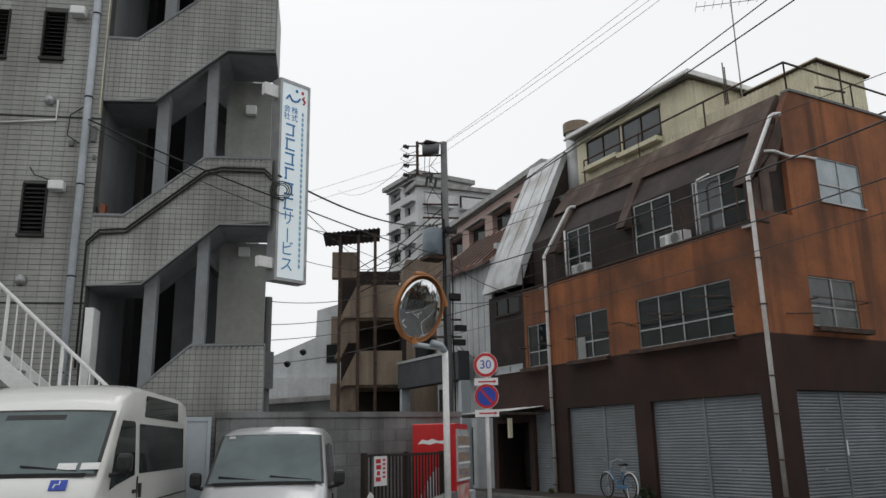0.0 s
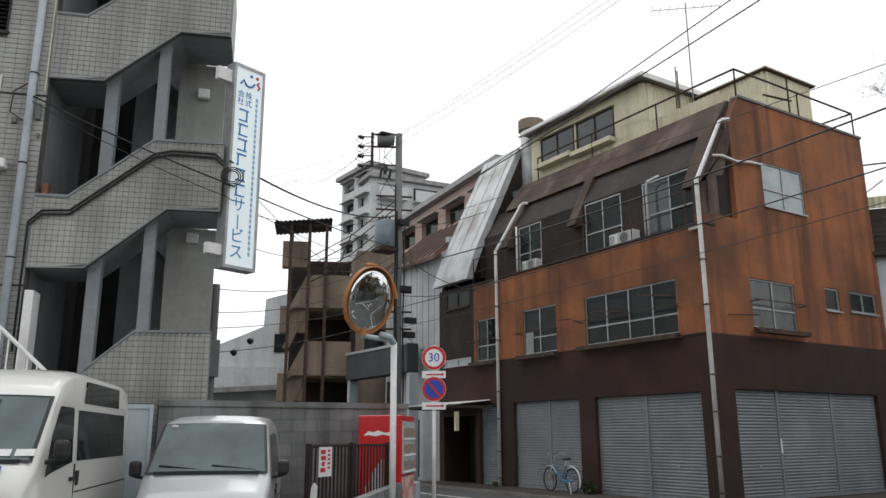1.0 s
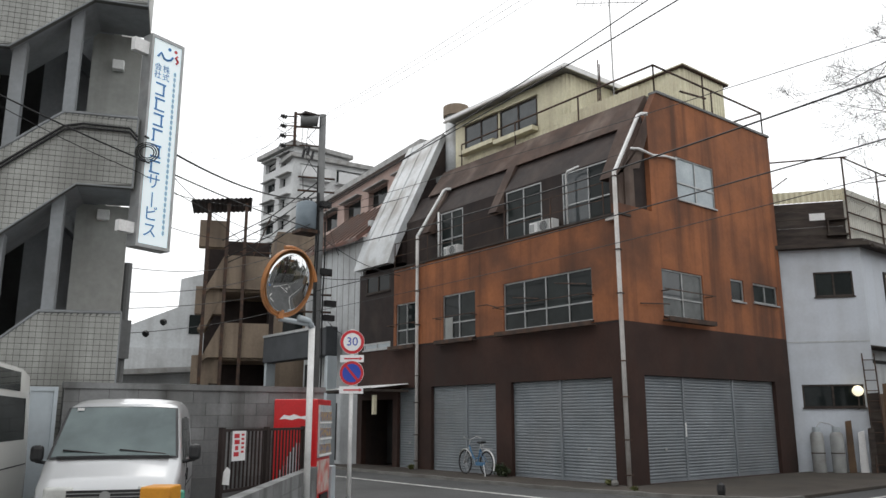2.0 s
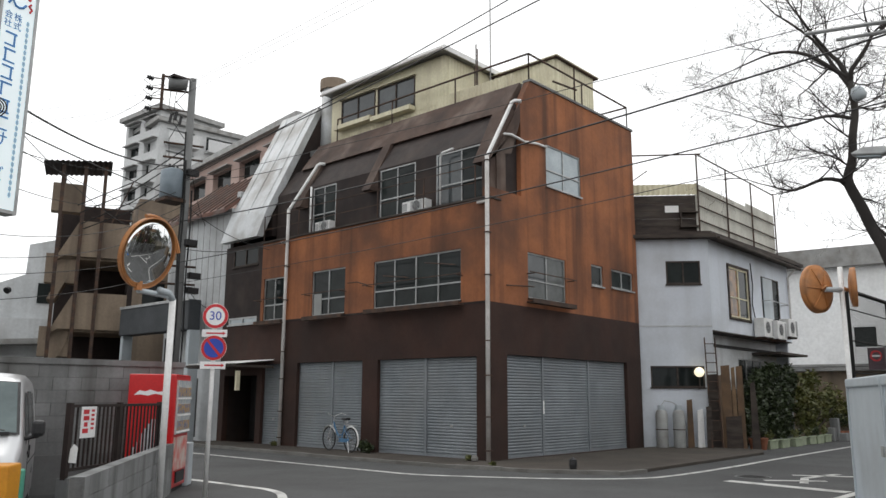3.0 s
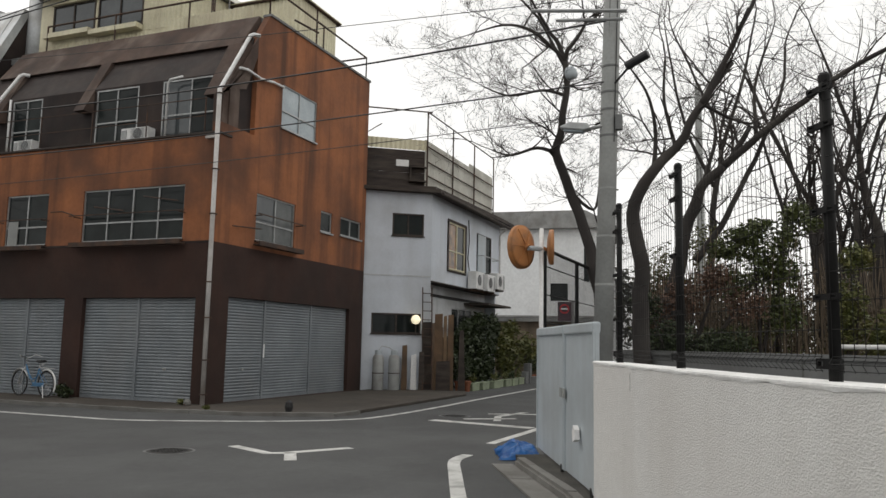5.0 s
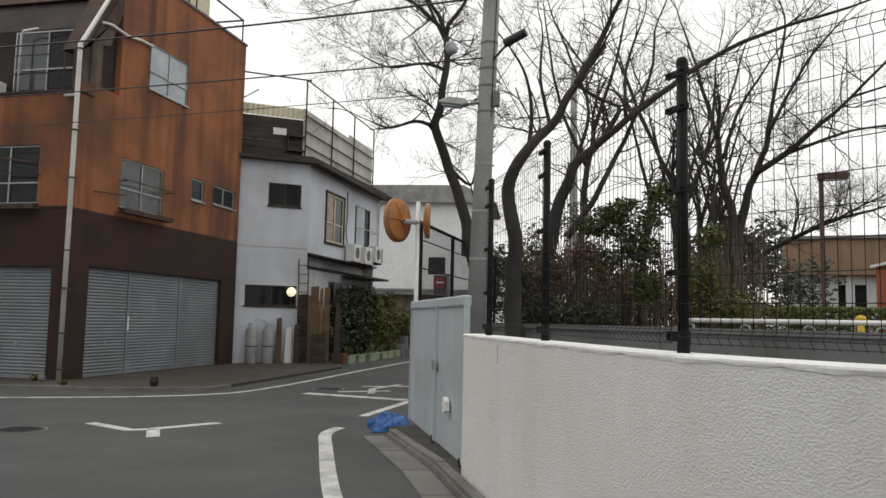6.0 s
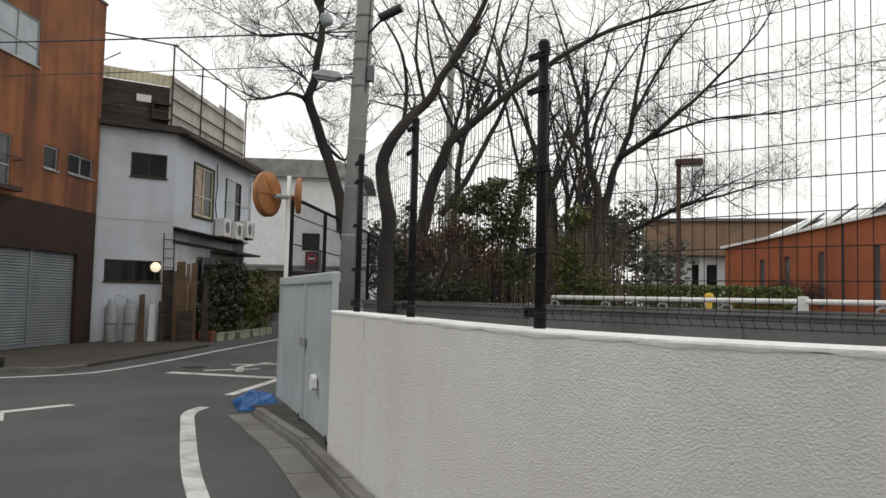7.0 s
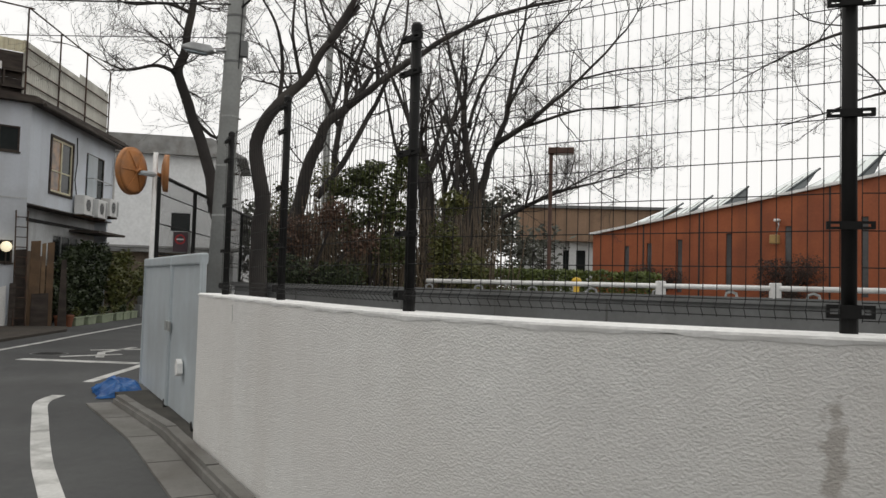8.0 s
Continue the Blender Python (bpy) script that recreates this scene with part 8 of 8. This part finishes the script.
tree([([(23.9, -3.1, 1.1), (23.97, -3.13, 2.27), (23.97, -3.10, 4.66), (24.00, -2.87, 5.97), (24.02, -2.74, 7.06)], 0.25, 0.13),
      ([(24.02, -2.74, 7.06), (24.05, -2.46, 8.15), (24.07, -2.19, 9.11), (24.10, -1.80, 10.50)], 0.1, 0.04),
      ([(23.98, -3.07, 2.52), (24.02, -3.37, 4.66), (24.05, -3.75, 5.98), (24.06, -4.13, 7.05), (24.11, -4.30, 8.15), (24.13, -4.67, 10.41)], 0.2, 0.05),
      ([(23.89, -3.72, 6.01), (23.62, -4.54, 6.54), (23.32, -5.35, 7.25), (23.01, -6.11, 7.92), (22.50, -7.38, 9.36)], 0.14, 0.04),
      ([(23.79, -4.33, 6.45), (23.32, -5.58, 6.87), (22.93, -6.32, 7.01), (22.22, -7.91, 7.00)], 0.08, 0.025),
      ([(23.37, -6.20, 8.02), (22.91, -7.26, 8.24), (22.38, -8.33, 8.29)], 0.05, 0.02),
      ([(24.00, -2.90, 6.50), (24.09, -3.25, 7.73), (24.15, -3.77, 8.70), (24.13, -4.66, 10.03)], 0.09, 0.03),
      ([(23.83, -4.09, 7.14), (23.74, -5.08, 9.07), (23.62, -6.06, 10.32)], 0.08, 0.03),
      ([(24.00, -2.84, 5.97), (23.93, -2.07, 6.77), (23.83, -1.41, 7.83)], 0.08, 0.03)], 13, "wide bare cherry tree in the park", 3, 1.3, 2, 0.95)
tree([([(23.5, -1.9, 1.1), (23.4, -1.7, 3.5), (23.2, -1.5, 5.6)], 0.2, 0.12), ([(23.2, -1.5, 5.4), (23.0, -0.6, 7.4), (22.9, 0.2, 9.4)], 0.1, 0.04), ([(23.3, -1.6, 4.6), (23.2, -2.4, 6.8), (23.2, -2.6, 9.0)], 0.1, 0.04)], 17, "slender bare tree in the park", 2, 1.6)
tree([([(27.0, -2.2, 1.1), (26.9, -2.1, 4.0), (27.0, -1.8, 6.2)], 0.22, 0.12), ([(27, -1.8, 6.0), (27.0, -0.6, 8.6), (26.8, 0.2, 11)], 0.1, 0.04), ([(27, -1.9, 5.5), (27.2, -3.2, 8.4), (27.3, -4.0, 11)], 0.1, 0.04)], 19, "slender bare tree further in the park", 2, 1.7)
tree([([(27.75, -3.9, 1.1), (27.91, -3.83, 2.58), (27.82, -4.47, 3.92), (27.65, -5.44, 4.51)], 0.17, 0.12),
      ([(27.65, -5.44, 4.51), (27.22, -6.62, 5.06), (26.79, -7.61, 5.31), (26.25, -8.78, 5.65)], 0.11, 0.03),
      ([(27.38, -6.66, 5.08), (26.92, -7.65, 5.62), (26.26, -9.06, 6.23)], 0.06, 0.02),
      ([(27.65, -5.44, 4.51), (27.75, -5.67, 5.59), (27.95, -5.44, 6.61)], 0.06, 0.03)], 23, "low spreading bare tree near the lamp", 4, 1.3, 2)
tree([([(22.0, 1.2, 1.1), (22.0, 1.1, 4.5), (22.2, 0.8, 7.0)], 0.18, 0.1), ([(22.2, 0.8, 7.0), (22.2, 0.2, 9.0), (22.4, -0.2, 11.0)], 0.09, 0.03), ([(22.1, 1.0, 6.0), (22.0, 1.8, 8.0), (21.9, 2.2, 10.5)], 0.09, 0.03)], 29, "tall slender bare tree in the thicket", 2, 1.5)
tree([([(11.0, -11.5, 1.1), (11.1, -11.2, 3.0), (11.0, -10.8, 5.2)], 0.22, 0.14), ([(11.0, -10.8, 5.0), (11.6, -9.6, 6.6), (12.2, -8.4, 7.4)], 0.12, 0.04), ([(11.0, -10.8, 5.2), (11.4, -9.4, 5.2), (12.0, -7.9, 4.8)], 0.1, 0.03), ([(11.0, -10.8, 5.1), (11.3, -9.3, 5.8), (11.9, -7.8, 5.9), (12.4, -6.9, 5.6)], 0.08, 0.025)], 31, "bare cherry tree at the park's far side", 4, 1.3, 2)

for x, y, h, lean, sd in ((21.6, -1.5, 4.6, 0.2, 41), (22.6, -2.3, 5.2, -0.15, 43), (23.2, -2.75, 4.4, 0.25, 47), (25.4, -2.4, 5.5, 0.1, 53), (20.6, -0.4, 4.8, -0.3, 59), (24.4, -1.7, 5.0, 0.2, 61), (24.7, -2.2, 4.6, -0.1, 67), (25.6, -3.3, 4.8, 0.3, 71), (26.3, -3.0, 4.2, -0.2, 73)):
    tree([([(x, y, 1.1), (x + 0.05, y + lean * 0.4, 1.1 + h * 0.4), (x, y + lean, 1.1 + h * 0.8)], 0.15, 0.09), ([(x, y + lean, 1.0 + h * 0.8), (x + 0.1, y + lean + 0.4, 1.7 + h), (x, y + lean + 0.6, 2.7 + h)], 0.07, 0.03),
          ([(x, y + lean * 0.8, 1.1 + h * 0.6), (x + 0.1, y + lean - 0.5, 1.2 + h), (x, y + lean - 0.8, 2.2 + h)], 0.07, 0.03)], sd, "slender dark bare tree in the park thicket", 1, 0.9, 4)


sl_ = thing("security_lamp", (16.29, 3.63, 7.51), "grey domed lamp fixed to the leaning tree", "lamp")
part("dome", G().lathe([(0.001, 0.16), (0.08, 0.14), (0.13, 0.06), (0.135, -0.06), (0.1, -0.13), (0.001, -0.14)], (16.29, 3.63, 7.51), (-0.2, 0.3, 1), 16), GATEM, sl_, smooth=True)
part("bracket", G().tube([(16.29, 3.63, 7.51), (16.74, 3.86, 7.6)], 0.03, 6), RUST, sl_)


# ---------- leaves ----------
def leaves(g, centre, radii, count, size, rng, flat=0.0):
    """A cloud of small folded leaves inside an uneven ellipsoid."""
    c = Vector(centre)
    for _ in range(count):
        v = Vector((rng.gauss(0, 1), rng.gauss(0, 1), rng.gauss(0, 1))).normalized() * (rng.random() ** 0.45)
        k = 0.78 + 0.35 * noise.noise(v * 2.3 + c)
        p = c + Vector((v.x * radii[0], v.y * radii[1], v.z * radii[2])) * k
        a = Vector((rng.gauss(0, 1), rng.gauss(0, 1), rng.gauss(0, 0.6))).normalized()
        b = a.cross(Vector((rng.gauss(0, 1), rng.gauss(0, 1), rng.gauss(0, 1)))).normalized()
        s = size * rng.uniform(0.6, 1.3)
        g.face([p - a * s, p + b * s * 0.42, p + a * s, p - b * s * 0.42], raw=True)


def bush(name, at, clumps, m, label, size=0.09, seed=0, stems=4, category="bush", dense=1.0):
    rng = random.Random(seed)
    t = thing(name, at, label, category)
    g, st_ = G(), G()
    for c, r, n in clumps:
        leaves(g, c, r, int(n * dense), size, rng)
    for _ in range(stems):
        c, r, n = rng.choice(clumps)
        st_.tube([(at[0] + rng.uniform(-0.1, 0.1), at[1] + rng.uniform(-0.1, 0.1), at[2]), (c[0] + rng.gauss(0, r[0] * 0.25), c[1] + rng.gauss(0, r[1] * 0.25), c[2])], 0.03, 5, 0.012, raw=True)
    part("stem", st_, TWIG, t)
    part("foliage", g, m, t, kind="stuff")
    return t


bush("evergreen_tree", (18.0, 0.0, 1.1), [((18.0, 0.2, 4.05), (0.6, 0.6, 0.34), 430), ((18.1, -0.1, 4.3), (0.5, 0.4, 0.22), 150), ((17.9, 0.65, 3.75), (0.5, 0.45, 0.3), 220), ((18.0, 0.0, 3.65), (0.6, 0.8, 0.4), 330), ((18.0, -0.4, 3.25), (0.5, 0.7, 0.5), 480), ((18.1, 0.35, 3.0), (0.5, 0.6, 0.5), 200), ((18.0, -0.6, 4.0), (0.5, 0.5, 0.5), 210), ((18.0, -0.8, 4.5), (0.45, 0.4, 0.34), 230), ((17.9, -1.1, 4.25), (0.4, 0.3, 0.25), 80), ((18.0, -0.5, 2.4), (0.6, 0.6, 0.6), 420), ((18.0, 0.7, 1.8), (0.6, 0.8, 0.4), 480)], mat("mid_evergreen_leaf", (0.085, 0.105, 0.030), (0.040, 0.055, 0.020), 3, 0.45, stain=(0.13, 0.14, 0.035), sscale=3, samt=0.6), "dark evergreen with dense leaf clumps behind the fence", 0.065, 5, 7, "tree", 1.9)
bush("evergreen_bush", (17.8, -1.7, 1.1), [((17.8, -1.7, 2.4), (0.5, 0.5, 1.0), 700), ((17.7, -2.3, 1.9), (0.5, 0.5, 0.6), 450), ((17.8, -1.9, 3.5), (0.4, 0.45, 0.4), 350)], LEAFY, "yellow-green bush behind the fence", 0.055, 6, 6, dense=2.4)
bush("russet_bush", (17.2, 1.4, 1.1), [((17.2, 1.5, 2.6), (0.5, 0.7, 0.7), 420), ((17.0, 0.8, 3.0), (0.5, 0.5, 0.5), 300), ((17.2, 2.0, 2.0), (0.5, 0.5, 0.7), 350), ((17.1, 0.2, 2.5), (0.4, 0.6, 0.5), 250)], LEAFR, "russet-leaved bush behind the fence", 0.05, 8, 10, dense=2.2)
bush("evergreen_bush", (16.2, 1.6, 1.1), [((16.4, 1.7, 1.7), (0.6, 0.8, 0.6), 700), ((16.5, 0.7, 1.6), (0.5, 0.8, 0.5), 600), ((16.3, 2.1, 2.4), (0.4, 0.4, 0.5), 300)], LEAF, "low dark evergreen bush at the pole", 0.055, 9, 6, dense=2.4)
bush("ivy_bush", (21.0, 2.3, 1.1), [((20.8, 2.2, 3.4), (0.8, 0.6, 1.2), 500), ((20.9, 2.5, 2.2), (0.9, 0.7, 1.0), 900), ((20.5, 1.2, 4.2), (0.6, 0.8, 0.9), 350)], LEAFY, "thin yellow-green bush in the thicket", 0.055, 12, 8, dense=2.0)
g = G()
rng = random.Random(4)
for k in range(11000):
    q = rng.random()
    p = Vector((20.1 - 1.1 * q + rng.uniform(-0.35, 0.35), -2.4 - 4.75 * q, 0))
    zt = 2.06 + 0.07 * noise.noise(p * 2.5)
    p.z = zt - 0.85 * rng.random() ** 1.6
    a = Vector((rng.gauss(0, 1), rng.gauss(0, 1), rng.gauss(0, 0.6))).normalized()
    b = a.cross(Vector((rng.gauss(0, 1), rng.gauss(0, 1), rng.gauss(0, 1)))).normalized()
    z = 0.045 * rng.uniform(0.6, 1.3)
    g.face([p - a * z, p + b * z * 0.5, p + a * z, p - b * z * 0.5], raw=True)
solo("clipped_hedge", g, HEDGE, "low clipped light-green hedge behind the guard pipe", "hedge", "stuff")
for at, clumps, seed in (((26.2, -14.3, 1.1), [((26.4, -14.1, 2.3), (0.9, 0.9, 0.85), 900), ((25.7, -14.8, 2.4), (0.8, 0.9, 0.8), 800), ((26.0, -14.4, 1.6), (1.0, 1.2, 0.6), 600)], 14), ((29.6, -11.0, 1.1), [((30.0, -10.7, 2.2), (0.8, 0.8, 0.6), 500), ((29.2, -11.4, 2.1), (0.7, 0.8, 0.6), 450)], 15), ((21.5, -16.5, 1.1), [((21.5, -16.4, 2.1), (1.0, 1.0, 0.7), 700), ((20.6, -17.4, 2.0), (0.8, 0.8, 0.6), 450)], 17)):
    bush("dark_shrub", at, clumps, SHRUB, "dark brown twiggy shrub against the red hall", 0.032, seed, 26, dense=5.0)
bush("dark_shrub", (30.3, -6.6, 1.1), [((30.3, -6.4, 1.9), (0.8, 0.8, 0.6), 500), ((30.6, -5.6, 2.2), (0.8, 0.7, 0.7), 450)], LEAF, "dark shrub under the leaning tree beside the red hall", 0.07, 16, 14, dense=1.5)
# thicket of thin stems behind the fence
g = G()
rng = random.Random(21)
for k in range(420):
    x, y = rng.uniform(17.5, 23), rng.uniform(-3.4, 2.4)
    h = rng.uniform(1.2, 3.2)
    p = Vector((x, y, 1.1))
    q = p + Vector((rng.gauss(0, 0.25), rng.gauss(0, 0.25), h))
    g.tube([p, p.lerp(q, 0.5) + Vector((rng.gauss(0, 0.08), rng.gauss(0, 0.08), 0)), q], 0.016, 4, 0.006, raw=True)
solo("thicket", g, mat("pale_stems", (0.17, 0.13, 0.09), (0.10, 0.078, 0.055), 4, 0.9), "thin bare stems of a thicket", "undergrowth", "stuff")
g = G()
for k in range(26):
    leaves(g, (rng.uniform(18.5, 24), rng.uniform(-2.4, 2.4), rng.uniform(1.3, 2.2)), (0.7, 0.6, 0.5), 150, 0.07, rng)
solo("undergrowth", g, LEAFY, "dark low undergrowth between the trees", "undergrowth", "stuff")
g = G()
for k in range(80):
    leaves(g, (rng.uniform(19.5, 26), rng.uniform(-3.6, 2.6), 1.3 + 2.1 * rng.random() ** 1.5), (0.8, 0.7, 0.6), 190, 0.05, rng)
solo("brown_undergrowth", g, mat("withered_leaf", (0.085, 0.062, 0.036), (0.05, 0.038, 0.024), 4, 0.8), "withered brown undergrowth between the trees", "undergrowth", "stuff")
g = G()
for k in range(60):
    y = rng.uniform(-11, 14)
    leaves(g, (rng.uniform(48, 54), y, rng.uniform(2, 6.5 if y > -6 else 7.6)), (2.0, 2.0, 1.5), 170, 0.22, rng)
for k in range(26):
    leaves(g, (rng.uniform(44, 50), rng.uniform(-9.5, -4.5), rng.uniform(1.6, 7.4)), (1.6, 1.4, 1.2), 260, 0.16, rng)
solo("far_trees", g, mat("far_grey_twigs", (0.11, 0.115, 0.095), (0.08, 0.085, 0.07), 1, 0.9), "far grey trees behind the park", "trees", "stuff")

# ---------- plants along the white house ----------
bush("camellia_bush", (27.8, 10.2, 0), [((27.4, 10.2, 1.6), (0.9, 0.5, 0.9), 900), ((28.6, 10.15, 1.4), (0.9, 0.5, 1.0), 900), ((28.0, 10.2, 2.2), (0.7, 0.45, 0.5), 500), ((29.8, 10.1, 1.6), (0.9, 0.5, 1.1), 800), ((27.2, 10.1, 0.8), (0.7, 0.4, 0.5), 350), ((28.4, 10.1, 0.7), (1.1, 0.45, 0.6), 700), ((26.5, 10.25, 0.9), (0.5, 0.3, 0.8), 420), ((29.6, 10.05, 0.7), (0.9, 0.4, 0.6), 600), ((29.2, 10.2, 2.5), (0.8, 0.4, 0.5), 420), ((30.6, 10.1, 2.3), (0.8, 0.4, 0.7), 520)], LEAF, "dark glossy camellia bush by the white house", 0.085, 31, 14, dense=1.5)
bush("garden_bush", (31.6, 9.9, 0), [((31.4, 9.9, 1.5), (0.9, 0.5, 1.1), 700), ((32.6, 9.7, 1.3), (0.8, 0.5, 1.0), 600), ((32.2, 9.8, 2.3), (0.6, 0.5, 0.5), 350), ((33.7, 9.5, 1.3), (0.9, 0.5, 1.1), 700), ((34.8, 9.3, 1.0), (0.8, 0.5, 0.9), 520), ((31.6, 9.85, 0.7), (1.0, 0.45, 0.6), 500)], LEAFY, "yellow-green garden bush by the white house", 0.10, 32, 8)
for k, x in enumerate((26.2, 27.15, 28.3, 29.0, 29.95, 30.65, 31.9)):
    y = 9.35 - 0.05 * (k % 3)
    t = thing("planter", (x, y, 0), "long pale-green planter with small plants", "planter", "planters")
    part("trough", G().prism([(x - 0.34, 0.0), (x + 0.34, 0.0), (x + 0.38, 0.26), (x - 0.38, 0.26)], y - 0.14, y + 0.14), mat("planter_green", (0.33, 0.38, 0.26), (0.27, 0.31, 0.22), 4, 0.7) if k == 0 else bpy.data.materials["planter_green"], t, bevel=0.01)
    part("rim", G().box(x - 0.4, x + 0.4, y - 0.16, y + 0.16, 0.24, 0.27), bpy.data.materials["planter_green"], t)
    g = G()
    leaves(g, (x, y, 0.42), (0.34, 0.15, 0.2), 90, 0.06, rng)
    part("greenery", g, LEAF if k % 2 else LEAFY, t, kind="stuff")
for x, y, r in ((25.55, 9.35, 0.17), (25.2, 9.5, 0.13), (33.2, 9.2, 0.17), (33.6, 9.1, 0.15)):
    t = thing("flower_pot", (x, y, 0), "round terracotta pot with a small shrub", "flower pot", "flower pots")
    part("pot", G().lathe([(r * 0.7, 0), (r, 0.3), (r * 1.1, 0.3), (r * 1.1, 0.36), (r * 0.9, 0.36)], (x, y, 0), (0, 0, 1), 16), TERRA, t)
    g = G()
    leaves(g, (x, y, 0.75), (0.25, 0.25, 0.4), 120, 0.06, rng)
    part("plant", g, LEAF, t, kind="stuff")
# weeds at the shop's foot
for x, y, s in ((15.1, 16.45, 0.34), (14.95, 16.1, 0.26), (14.9, 12.5, 0.14), (14.9, 20.3, 0.16), (14.2, 11.2, 0.1)):
    g = G()
    leaves(g, (x, y, 0.07 + s * 0.55), (s * 0.7, s * 0.8, s * 0.6), int(260 * s / 0.3), 0.05, rng)
    solo("weed", g, LEAFY if s < 0.2 else LEAF, "clump of green weeds at the wall foot", "weed", group="weeds")
for x, y, w, h in ((32.6, 9.3, 0.35, 0.5), (32.95, 9.25, 0.28, 0.85), (33.1, 9.0, 0.4, 0.3)):
    solo("concrete_block", G().box(x - w / 2, x + w / 2, y - 0.15, y + 0.15, 0, h), BLOCK, "pale concrete block stacked by the pots", "block", bevel=0.02, group="concrete blocks")
solo("white_stone", G().lathe([(0.001, 0), (0.08, 0.02), (0.09, 0.08), (0.05, 0.14), (0.001, 0.15)], (14.95, 12.35, 0.07), (0, 0, 1), 7), KERB, "rough pale stone at the pipe's foot", "stone")
bb_ = thing("black_bottle", (14.9, 9.55, 0.07), "small black bollard stump on the apron edge", "bollard")
part("stump", G().lathe([(0.07, 0), (0.09, 0.1), (0.08, 0.2), (0.001, 0.26)], (14.9, 9.55, 0.07), (0, 0, 1), 10), BLACKPL, bb_)
